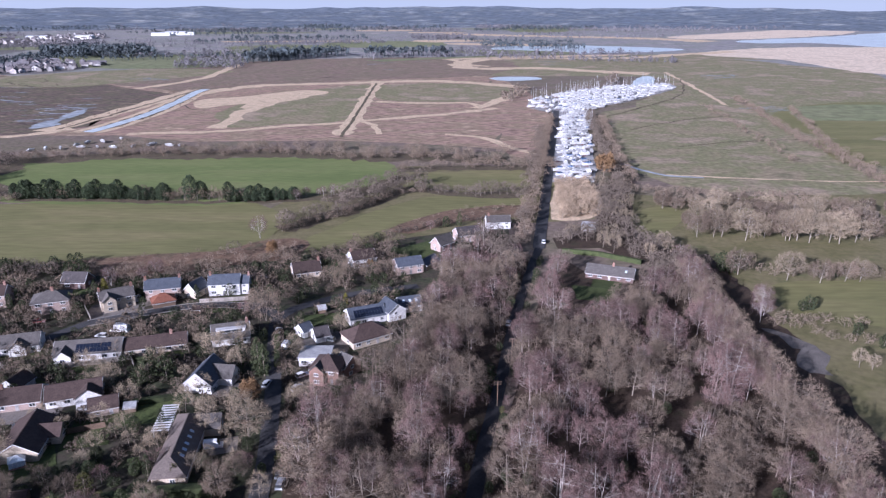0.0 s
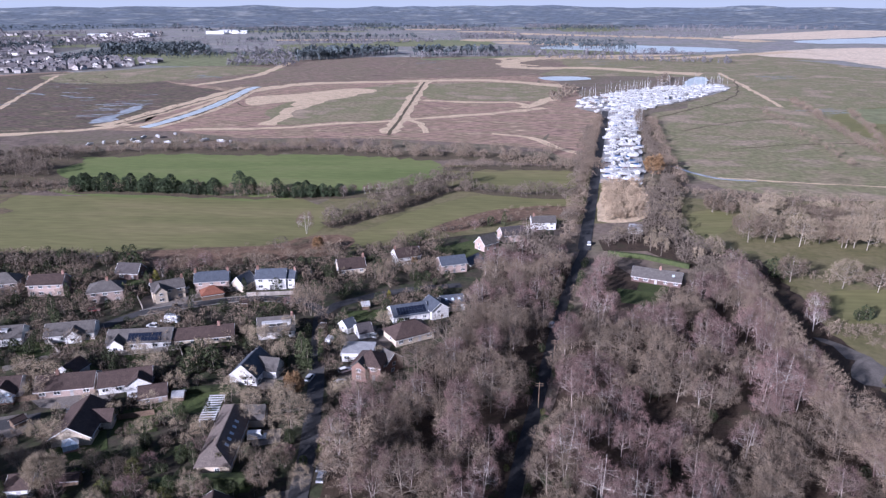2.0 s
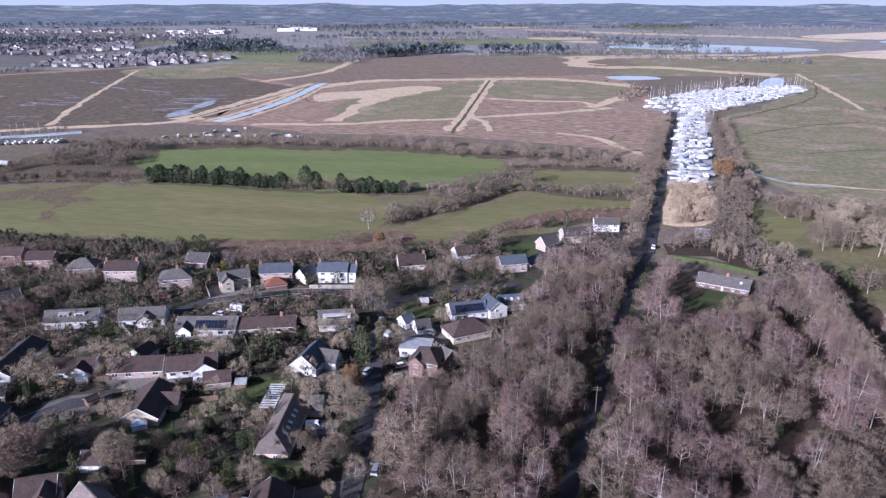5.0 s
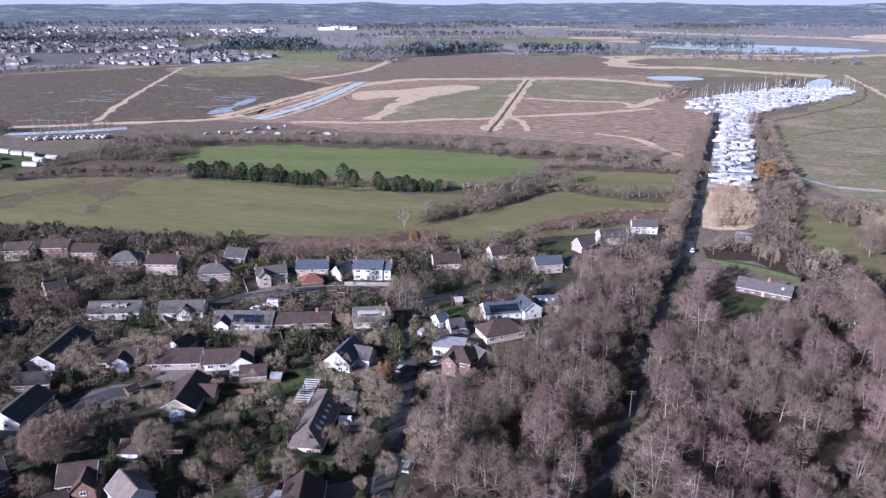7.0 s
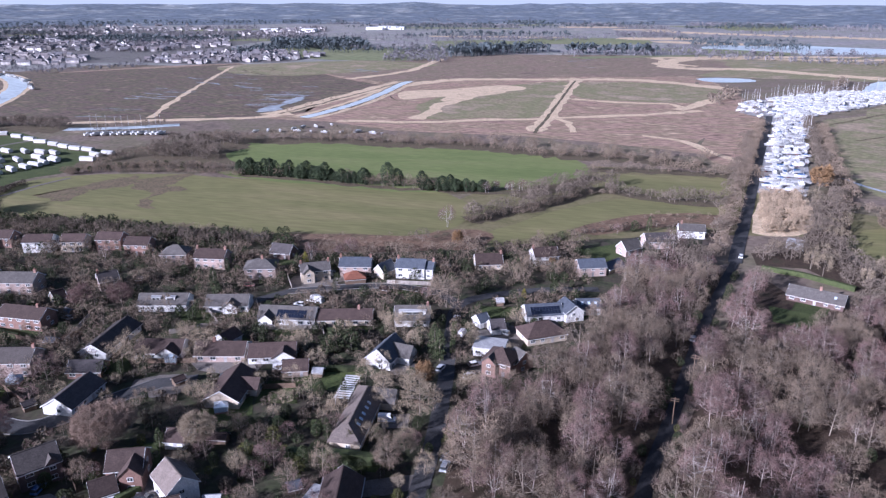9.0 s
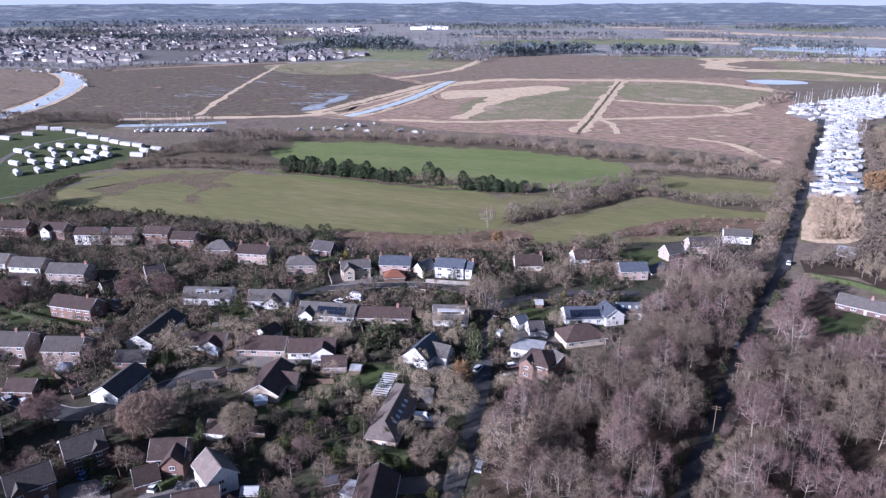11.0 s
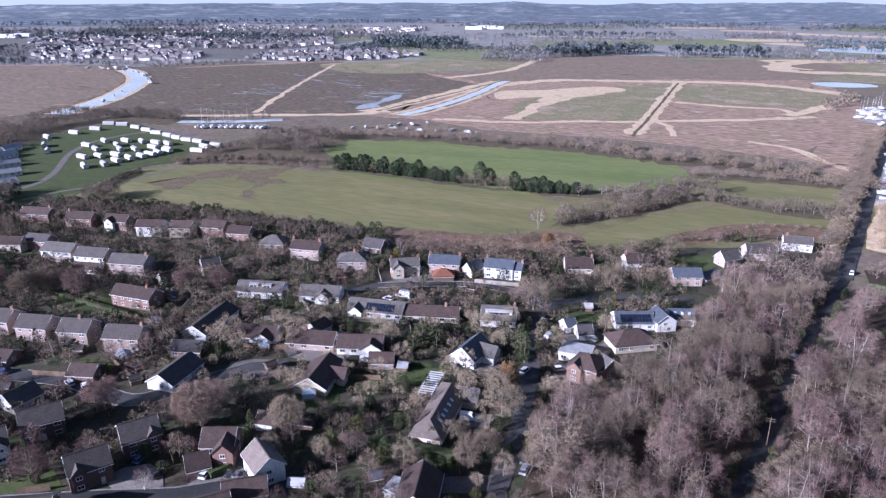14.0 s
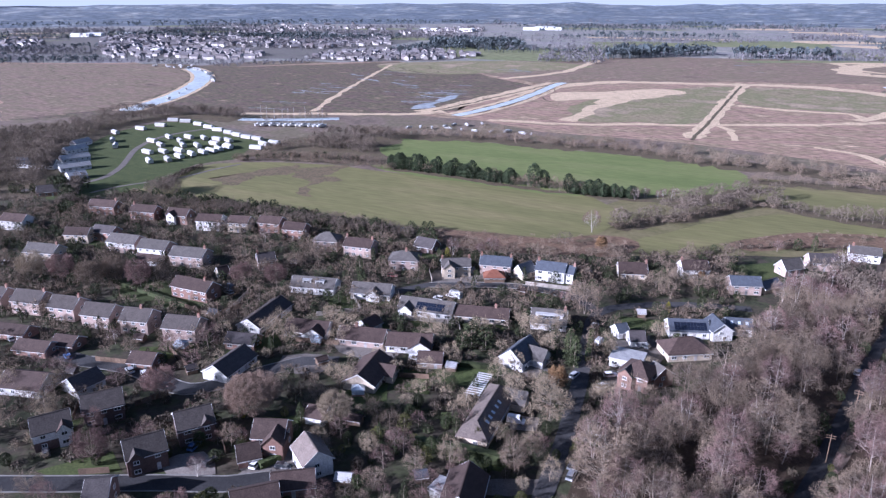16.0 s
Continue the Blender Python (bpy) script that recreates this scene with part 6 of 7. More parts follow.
DRIVES += [[(-111.9, 103.6), (-108.3, 111.9), (-101.1, 111.8), (-103.1, 105.8)], [(-63.2, 158.7), (-55.0, 161.4), (-53.3, 154.7), (-59.9, 152.7)], [(-132.9, 175.0), (-113.1, 179.7), (-109.0, 169.5), (-126.8, 166.6)], [(-44.7, 183.8), (-44.1, 197.5), (-38.9, 194.4), (-39.7, 181.1)], [(-58.9, 129.1), (-45.0, 136.5), (-44.4, 131.0), (-56.1, 124.8)],
            [(-134.0, 246.2), (-117.6, 251.1), (-112.0, 236.6), (-126.5, 232.3)], [(-72.1, 189.0), (-64.6, 189.6), (-52.5, 186.4), (-66.8, 180.5)], [(-50.7, 218.2), (-37.6, 219.5), (-38.1, 213.4), (-49.0, 212.1)], [(-142.0, 156.4), (-129.0, 163.3), (-123.9, 153.5), (-134.8, 147.8)], [(-132.7, 97.7), (-126.1, 106.5), (-116.8, 101.1), (-125.3, 94.7)], [(-117.1, 111.2), (-107.1, 119.2), (-93.4, 111.0), (-106.2, 101.4)], [(-45.6, 202.9), (-43.8, 221.8), (-32.7, 223.0), (-33.5, 201.1)]]
LAWN_DICE = random.Random(12)
for c, reach in HOUSES:
    if math.hypot(c.x, c.y) < 420 and LAWN_DICE.random() < 0.35:
        d = Vector((LAWN_DICE.choice((-1, 1)) * LAWN_DICE.uniform(0.2, 0.9), LAWN_DICE.choice((-1, 1)), 0)).normalized()
        e = Vector((-d.y, d.x, 0))
        o = c + d * (reach + 3.0)
        w, l = LAWN_DICE.uniform(3.5, 6), LAWN_DICE.uniform(4, 7)
        quad = [(o + d * (i * w) + e * (j * l)).to_2d() for i, j in ((-1, -1), (1, -1), (1, 1), (-1, 1))]
        if all((Vector((o.x, o.y)) - q).length > 8 for q in STREETS):
            LAWNS.append([(q.x, q.y) for q in quad])
for k, pts in enumerate(LAWNS):
    patch("lawn", pts, 0.09 + 0.0006 * k, LAWN, "small green garden lawn", "lawn", 0.6, 5, False)
for k, pts in enumerate(DRIVES):
    patch("driveway", pts, 0.145 + 0.001 * k, DRIVE, "pale gravel and paved driveway", "driveway", 0.6, 5)


def open_ground(p):
    return any(inside(p, q) for q in DRIVES) or (any(inside(p, q) for q in LAWNS) and rng.random() < 0.8) or (Vector((p[0], p[1])) - BROAD).length < 9


def free(p, clear=1.0, road=4.0):
    q = Vector((p[0], p[1], 0))
    return all((q - Vector((c.x, c.y, 0))).length > r * clear for c, r in HOUSES) and all((Vector(p) - s).length > road for s in STREETS)


for p in scatter(SUBURB, 3.9, 11):
    if free(p, 0.8) and not open_ground(p):
        u = rng.random()
        if u > 0.58 and rng.random() < (0.45 if math.hypot(*p) > 230 else 0.3):
            continue
        if u < (0.30 if math.hypot(*p) < 215 else 0.2):
            BUSH.place(p[0], p[1], rng.uniform(0.55, 1.4), tall=rng.uniform(0.7, 1.2))
        elif u < 0.36:
            HOLLY.place(p[0], p[1], rng.uniform(0.35, 0.7))
        elif u < 0.58:
            SMALL.place(p[0], p[1], rng.uniform(0.55, 1.25 if math.hypot(*p) < 215 else 1.5))
        elif u < 0.84:
            SCRUB.place(p[0], p[1], rng.uniform(0.4, 0.9))
        elif u < 0.87:
            CONIFER.place(p[0], p[1], rng.uniform(0.3, 0.6))
STREET_WEST = [(-47.7, 130.4), (-49.8, 149.4), (-52.8, 169.1), (-56.1, 189.2), (-60.6, 213.0), (-63.8, 231.8)]
for p in spline(STREET_WEST, 4.5):
    if free(p, 0.6, 3.2):
        (HOLLY if rng.random() < 0.5 else SMALL).place(p[0], p[1], rng.uniform(0.5, 0.9))


for p in spline([(-60.0, 231.1), (-53.4, 207.5), (-46.2, 183.0), (-42.4, 161.9), (-40.3, 143.9)], 1.6):
    (BUSH if rng.random() < 0.7 else SCRUB).place(p[0] + rng.uniform(-0.5, 0.5), p[1], rng.uniform(0.6, 1.0), tall=rng.uniform(0.7, 1.1))


def hedge(pts, height=1.8, width=1.3, mat=None, label="clipped green garden hedge"):
    """A clipped hedge: a core, and leaf tufts all over it."""
    r = random.Random(int(abs(pts[0][0] * 10)))
    s = Shape()
    for a, b in zip(pts, pts[1:]):
        a, b = Vector((*a, 0)), Vector((*b, 0))
        d = (b - a).normalized()
        n = Vector((-d.y, d.x, 0)) * width / 2
        up = Vector((0, 0, height))
        s.hull([a - n, b - n, b + n, a + n], [a - n * 0.9 + up, b - n * 0.9 + up, b + n * 0.9 + up, a + n * 0.9 + up])
        for i in range(int((b - a).length * 14)):
            p = a.lerp(b, r.random()) + n * r.uniform(-1, 1) + up * r.uniform(0.2, 1.0)
            w = away(r, 0.5)
            s.stick(p - w * 0.1, p + w * 0.45, 0.22, 0.0, 4)
    ob = new("hedge", s.mesh("hedge", mat or HEDGE))
    return tagged(ob, label, "hedge")


for pts, hh in (([(-79.0, 134.0), (-69.2, 136.2), (-63.1, 137.2), (-54.7, 137.8)], 2.6), ([(-92.1, 176.3), (-81.4, 179.1), (-74.7, 181.4)], 1.6), ([(-52.8, 199.1), (-57.4, 219.6)], 1.8),
                ([(-114.7, 134.8), (-105.2, 136.6)], 1.8), ([(-108.5, 107.9), (-106.2, 113.7)], 1.8), ([(-245.2, 173.4), (-199.0, 169.2)], 1.6), ([(-99.1, 202.7), (-86.6, 204.2)], 1.6), ([(55.4, 307.9), (71.5, 303.3), (88.0, 292.3)], 2.0)):
    hedge(pts, hh, 2.4 if hh > 2.5 else 1.8)

# ---- vehicles ----
TYRE = material("tyre_rubber", [(0.02, 0.02, 0.02)], 1.0, 0.9)
PAINTS = {n: material("car_paint_" + n, [c], 1.0, 0.3, spec=0.6) for n, c in (("white", (0.8, 0.8, 0.8)), ("silver", (0.45, 0.47, 0.5)), ("black", (0.02, 0.02, 0.025)), ("blue", (0.03, 0.09, 0.25)), ("red", (0.3, 0.03, 0.03)), ("grey", (0.15, 0.16, 0.17)))}


def vehicle(x, y, turn, paint, kind="car"):
    """A parked vehicle along local x."""
    L, W, low, top = {"car": (4.3, 1.8, 0.85, 1.45), "van": (5.0, 2.0, 1.05, 2.05), "motorhome": (6.6, 2.3, 1.2, 2.9)}[kind]
    v = new({"car": "car", "van": "van", "motorhome": "motorhome"}[kind])
    v.matrix_basis = pose(x, y, 0.17, 0, 0, turn)
    mat = PAINTS[paint]
    s = Shape().hull([(-L / 2, -W / 2, 0.3), (L / 2, -W / 2, 0.3), (L / 2, W / 2, 0.3), (-L / 2, W / 2, 0.3)], [(-L / 2 + 0.05, -W / 2 + 0.06, low), (L / 2 - 0.12, -W / 2 + 0.06, low - 0.12), (L / 2 - 0.12, W / 2 - 0.06, low - 0.12), (-L / 2 + 0.05, W / 2 - 0.06, low)])
    body = part("body", s, mat, v)
    f, b = (0.25, -0.47) if kind == "car" else (0.33, -0.49)
    w = W / 2 - 0.1
    part("cabin", Shape().hull([(b * L, -w, low - 0.05), (f * L, -w, low - 0.05), (f * L, w, low - 0.05), (b * L, w, low - 0.05)], [(b * L + 0.3 * (kind == "car"), -w + 0.14, top), (f * L - 0.7, -w + 0.14, top), (f * L - 0.7, w - 0.14, top), (b * L + 0.3 * (kind == "car"), w - 0.14, top)]), PANE if kind == "car" else mat, v)
    part("roof_panel", Shape().box(b * L + 0.3 * (kind == "car"), f * L - 0.7, -w + 0.1, w - 0.1, top + 0.004, top + 0.05), mat, v)
    if kind != "car":
        part("windscreen", Shape().hull([(f * L - 0.02, -w + 0.1, low + 0.1), (f * L + 0.04, -w + 0.1, low + 0.1), (f * L + 0.04, w - 0.1, low + 0.1), (f * L - 0.02, w - 0.1, low + 0.1)], [(f * L - 0.6, -w + 0.2, top - 0.1), (f * L - 0.54, -w + 0.2, top - 0.1), (f * L - 0.54, w - 0.2, top - 0.1), (f * L - 0.6, w - 0.2, top - 0.1)]), PANE, v)
    for sx in (-0.31, 0.31):
        for sy in (-1, 1):
            part("wheel", Shape().stick((sx * L, sy * (W / 2 - 0.2), 0.32), (sx * L, sy * (W / 2 + 0.01), 0.32), 0.32, 0.3, 10), TYRE, v)
    for sy in (-1, 1):
        part("headlight", Shape().box(L / 2 - 0.13, L / 2 - 0.03, sy * W * 0.36 - 0.16, sy * W * 0.36 + 0.16, low - 0.35, low - 0.2), GLASSHOUSE, v)
    words = {"car": "car", "van": "panel van", "motorhome": "motorhome"}[kind]
    return tagged(v, f"parked {paint} {words} beside the houses", words.split()[-1])


for x, y, turn, paint, kind in ((-110.0, 108.4, 100, "white", "car"), (-103.3, 110.7, 20, "black", "car"), (-59.9, 156.2, 10, "white", "van"), (-53.5, 187.8, 80, "silver", "car"), (-58.0, 224.4, 85, "white", "car"),
                                (-52.9, 212.9, 85, "white", "van"), (-43.7, 193.0, 40, "white", "car"), (-43.8, 185.4, 60, "silver", "car"), (-113.9, 224.7, 175, "white", "motorhome"), (-118.4, 220.2, 170, "white", "car"),
                                (-119.4, 252.5, 100, "white", "van"), (-202.3, 122.6, 160, "blue", "car"), (-231.1, 121.9, 160, "white", "car"), (-171.5, 126.5, 150, "white", "car"), (-177.1, 125.9, 160, "silver", "car"),
                                (-160.6, 86.8, 150, "black", "car"), (-120.8, 103.6, 90, "black", "car"), (-129.2, 106.6, 100, "blue", "car"), (-40.1, 144.8, 90, "grey", "car"), (-39.1, 140.8, 90, "silver", "car"),
                                (-173.6, 286.5, 0, "blue", "car"), (-194.3, 186.6, 170, "silver", "car"), (23.6, 230.5, 80, "silver", "car"), (48.6, 321.6, 80, "white", "car"), (-75.9, 275.0, 10, "grey", "car"),
                                (-116.4, 164.4, 120, "grey", "car"), (-146.5, 232.0, 20, "red", "car"), (-39.0, 217.4, 160, "grey", "car"), (-305.3, 165.9, 120, "white", "car"), (-219.5, 122.4, 160, "red", "car")):
    vehicle(x, y, turn, paint, kind)

# ---- boatyard ----
GELCOAT = material("white_gelcoat", [(0.46, 0.46, 0.46), (0.58, 0.58, 0.58)], 3, 0.35, vary=0.4, spec=0.5)
BOAT_BLUE = material("blue_boat_cover", [(0.03, 0.08, 0.2), (0.05, 0.13, 0.28)], 2, 0.7, vary=0.4)
ALLOY = material("mast_alloy", [(0.55, 0.55, 0.55)], 1, 0.4, metal=0.6)
KEEL = material("antifoul_red", [(0.18, 0.05, 0.04), (0.08, 0.08, 0.12)], 3, 0.8, vary=0.5)


def boat(seed, L, beam, mast, cover):
    """A yacht or motor boat laid up on its keel, bow towards local x."""
    r = random.Random(seed)
    b = new("boat")
    outline = [(-0.5, 0.34), (-0.2, 0.48), (0.1, 0.5), (0.32, 0.34), (0.5, 0.0), (0.32, -0.34), (0.1, -0.5), (-0.2, -0.48), (-0.5, -0.34)]
    ring = [(x * L, y * beam, 2.3 + max(0, x) * 0.7) for x, y in outline]
    low = [(x * L * 0.9 - 0.1, y * beam * 0.55, 0.75) for x, y in outline]
    part("hull", Shape().hull(low[::-1], ring[::-1]), GELCOAT, b)
    part("keel", Shape().hull([(-0.12 * L, -0.12, 0), (0.12 * L, -0.12, 0), (0.12 * L, 0.12, 0), (-0.12 * L, 0.12, 0)], [(-0.16 * L, -0.2, 0.8), (0.16 * L, -0.2, 0.8), (0.16 * L, 0.2, 0.8), (-0.16 * L, 0.2, 0.8)]), KEEL, b, "dull red keel")
    w = beam * 0.3
    part("cabin", Shape().hull([(-0.3 * L, -w, 2.3), (0.25 * L, -w * 0.7, 2.4), (0.25 * L, w * 0.7, 2.4), (-0.3 * L, w, 2.3)], [(-0.28 * L, -w * 0.8, 3.1), (0.12 * L, -w * 0.6, 3.0), (0.12 * L, w * 0.6, 3.0), (-0.28 * L, w * 0.8, 3.1)]), BOAT_BLUE if cover else GELCOAT, b, "blue canvas cover" if cover else "")
    part("cabin_window", Shape().box(-0.2 * L, 0.05 * L, -w * 0.93, w * 0.93, 2.62, 2.84), PANE, b)
    if mast:
        part("mast", Shape().stick((0.08 * L, 0, 3.0), (0.08 * L, 0, 3.0 + L * 1.2), 0.13, 0.09, 5), ALLOY, b)
        part("boom", Shape().stick((0.08 * L, 0, 3.8), (-0.32 * L, 0, 3.9), 0.12, 0.1, 5), ALLOY, b)
    return tagged(b, "white laid-up yacht with an alloy mast" if mast else ("white motor boat under a blue cover" if cover else "white motor boat on the hardstanding"), "boat")


YACHTS = Kind([boat(1, 9.5, 3.0, True, False), boat(2, 11, 3.4, True, False)], "boats laid up in the yard", 70)
MOTORBOATS = Kind([boat(3, 8, 2.8, False, False), boat(4, 9, 3.0, False, False), boat(6, 8.5, 2.9, False, False), boat(7, 7, 2.6, False, False), boat(5, 7.5, 2.7, False, True)], "boats laid up in the yard", 130)
LEFT_ARM = [(84, 719), (110, 712), (143, 871), (104, 871)]
LANE_FAR = [q for q in LANE_LINE if q[1] > 380]
for i, p in enumerate(sorted(scatter(BOATYARD, 8.2, 21, 0.25), key=lambda p: p[1])):
    if i % 7 != 4 and (not inside(p, LEFT_ARM) or rng.random() < 0.5) and all((Vector(p) - q).length > 6 for q in LANE_FAR):
        far = p[1] > 560
        (YACHTS if rng.random() < (0.55 if far else 0.14) else MOTORBOATS).place(p[0], p[1], rng.uniform(0.85, 1.15), rng.choice((0.15, 3.3, 1.75)) + rng.uniform(-0.12, 0.12), z=0.13)
for p in spline([(-446.0, 489.2), (-428.6, 498.2), (-408.5, 505.4), (-393.1, 510.1)], 5):
    YACHTS.place(p[0], p[1], rng.uniform(0.9, 1.2), 1.2 + rng.uniform(-0.2, 0.2))
for p in spline([(-296.4, 560.6), (-271.6, 587.0)] , 12) + spline([(-318.4, 541.8), (-262.7, 555.2), (-212.0, 564.6)], 11):
    MOTORBOATS.place(p[0] + rng.uniform(-2, 2), p[1] + rng.uniform(-4, 4), rng.uniform(0.7, 1.0))
for p in spline([(-968, 854), (-907, 852), (-819, 798), (-748, 733)], 14) + spline([(-1005, 858), (-950, 886)], 16) + spline([(-632, 527), (-661, 577), (-712, 651)], 40):
    MOTORBOATS.place(p[0], p[1], rng.uniform(0.9, 1.4), z=0.1)


# ---- caravan park ----
CARAVAN = material("caravan_panels", [(0.38, 0.38, 0.37), (0.48, 0.48, 0.46)], 4, 0.5, vary=0.3)


def caravan(name="static_caravan"):
    c = new(name)
    L, W = 10.5, 3.6
    ring = [(-W / 2, 0.5), (W / 2, 0.5), (W / 2, 2.7), (0, 3.3), (-W / 2, 2.7)]
    part("body", Shape().hull([(-L / 2, y, z) for y, z in ring][::-1], [(L / 2, y, z) for y, z in ring][::-1]), CARAVAN, c)
    part("skirt", Shape().box(-L / 2 + 0.2, L / 2 - 0.2, -W / 2 + 0.1, W / 2 - 0.1, 0, 0.5), DARK_BRICK, c, "dark skirting")
    part("roof", gable_roof(L - 0.4, W - 0.3, 2.72, 3.3, 0.2, 0.08), FLAT_ROOF, c)
    for x in (-3.0, 2.2):
        window(c, x, -W / 2, 1.75, 1.8, 0.9, 0)
    window(c, L / 2, 0, 1.75, 1.8, 0.9, 90)
    return tagged(c, "white static caravan on green grass", "caravan", "caravans of the park")


first = caravan()
first.matrix_basis = pose(-529.6, 401.0, 0.09, 0, 0, 160)
for pts, turn in (([(-526.1, 424.4), (-524.5, 444.8), (-536, 470), (-521, 471)], 190), ([(-498.5, 465.1), (-479.2, 458.5), (-461.7, 451.8), (-443.5, 445.9), (-429.6, 441.4), (-415.4, 437.5), (-402.4, 435.9), (-383.5, 422.0), (-379.0, 429.5), (-378.1, 407.4)], 175),
                  ([(-472.4, 407.6), (-457.8, 415.3), (-442.9, 417.5), (-429.8, 418.9), (-418.2, 419.5), (-471.2, 389.2), (-452.2, 381.0), (-450.9, 399.8), (-434.7, 387.6), (-424.9, 392.8)], 160), ([(-418.1, 403.9), (-401.7, 402.4), (-438.7, 356.9), (-429.8, 363.8), (-422.4, 372.3), (-404.8, 367.8), (-401.9, 376.1), (-400.8, 383.6), (-400.5, 390.9), (-399.3, 398.7)], 165),
                  ([(-412.6, 336.0), (-405.2, 346.0), (-406.9, 357.9), (-480.0, 361.5), (-501.6, 375.9)], 150)):
    for q in pts:
        copy_thing(first, pose(q[0], q[1], 0.09, 0, 0, turn + rng.uniform(-12, 12)))
H(-393.1, 249.6, 47, 16.5, 8, 3, 6, BRICK, DARK_TILE, "dark-roofed house beyond the caravan park", storeys=1)
H(-469.0, 290.2, 15, 32.0, 8, 3, 6, WHITE_WALL, SLATE, "slate-roofed house among bare trees", storeys=1)

for x, y, turn, L in ((-492.6, 335.6, 88, 17.4), (-464.8, 315.5, 73, 19.1), (-440.0, 297.6, 67, 19.0), (-416.6, 281.8, 73, 11.0), (-511.7, 354.8, 96, 15.2)):
    H(x, y, turn, L, 7, 2.8, 5, WHITE_WALL, FLAT_ROOF, "white chalet with a pale roof beside caravans", storeys=1)

# ---- poles ----
for x, y, hh in ((22.2, 202.9, 8.5), (15.6, 176.0, 8.5), (-179.0, 165.8, 8), (-222.9, 159.5, 8), (-51.4, 157.2, 8), (-61.7, 241.4, 8)):
    pole = new("utility_pole")
    pole.matrix_basis = pose(x, y, 0, 0, 0, rng.uniform(0, 20))
    part("post", Shape().stick((0, 0, 0), (0, 0, hh), 0.14, 0.10, 8), TIMBER, pole)
    for z in (hh - 0.5, hh - 1.2):
        part("crossarm", Shape().box(-1.1, 1.1, -0.07, 0.07, z, z + 0.14), TIMBER, pole)
    tagged(pole, "wooden utility pole with two crossarms", "pole")

# ---- a slatted garden roof beside the long bungalow ----
pergola = new("pergola")
pergola.matrix_basis = pose(-75.9, 166.5, 0, 0, 0, 97)
for px_ in (-6, 0, 6):
    for py_ in (-1.9, 1.9):
        part("post", Shape().box(px_ - 0.07, px_ + 0.07, py_ - 0.07, py_ + 0.07, 0, 2.4), FRAME_WHITE, pergola)
for py_ in (-1.9, 1.9):
    part("beam", Shape().box(-6.4, 6.4, py_ - 0.06, py_ + 0.06, 2.404, 2.55), FRAME_WHITE, pergola)
for k in range(11):
    part("slat", Shape().box(-6.2 + k * 1.24 - 0.3, -6.2 + k * 1.24 + 0.3, -2.3, 2.3, 2.554, 2.6), FRAME_WHITE, pergola)
tagged(pergola, "white slatted pergola beside a long bungalow", "pergola")

# ---- garden fences, sheds ----
PANEL = Shape().box(-0.9, 0.9, -0.025, 0.025, 0.05, 1.75).box(-0.9, 0.9, -0.05, 0.05, 1.75, 1.8).box(-0.9, 0.9, -0.05, -0.025, 0.3, 0.38).box(-0.9, 0.9, -0.05, -0.025, 1.4, 1.48).mesh("fence_panel", TIMBER)
PALE_PANEL = PANEL.copy()
PALE_PANEL.materials[0] = material("weathered_fence", [(0.28, 0.25, 0.22), (0.4, 0.36, 0.32)], 1.0, 0.9, vary=0.3)


def fence(pts, me):
    """Fence panels end to end along a line."""
    f = new("garden_fence")
    for a, b in zip(pts, pts[1:]):
        a, b = Vector(a), Vector(b)
        n = max(1, round((b - a).length / 1.85))
        turn = math.degrees(math.atan2(b.y - a.y, b.x - a.x))
        for i in range(n):
            p = a.lerp(b, (i + 0.5) / n)
            ob = part("fence_panel", me, None, f)
            ob.matrix_basis = pose(p.x, p.y, 0, 0, 0, turn)
    return tagged(f, "brown timber panel garden fence" if me is PANEL else "weathered pale timber garden fence", "fence")


for pts in ([(-204.8, 169.1), (-184.2, 167.4), (-180.1, 179.1)], [(-113.0, 159.3), (-102.2, 161.8), (-92.3, 165.5)], [(-192.6, 125.5), (-177.3, 130.2), (-166.0, 131.4)], [(-145.2, 166.1), (-129.9, 170.9)], [(-162.6, 182.6), (-155.2, 163.2)], [(-146.4, 188.4), (-132.9, 175.0)], [(-123.3, 192.5), (-113.5, 180.4)],
            [(-103.7, 190.3), (-92.9, 178.0)], [(-143.1, 132.0), (-126.5, 133.0)], [(-177.8, 142.0), (-159.7, 134.6)], [(-145.9, 85.3), (-139.9, 89.4)], [(-127.7, 114.1), (-120.1, 108.3)], [(-159.3, 113.0), (-155.5, 121.9)], [(-168.5, 100.1), (-173.6, 105.5)]):
    fence(pts, PANEL)
for pts in ([(-121.0, 198.5), (-109.7, 201.2), (-98.3, 205.7)], [(-150.9, 186.0), (-138.5, 197.0)], [(-152.0, 209.1), (-138.5, 197.0)], [(-135.2, 217.9), (-122.5, 201.0)], [(-105.1, 210.1), (-98.0, 198.2)], [(-49.2, 220.0), (-38.4, 223.2)], [(-180.3, 170.5), (-187.6, 190.4)],
            [(-136.2, 245.0), (-129.0, 234.5)], [(-114.9, 245.3), (-100.1, 255.3)], [(-94.0, 249.4), (-75.9, 252.4)]):
    fence(pts, PALE_PANEL)
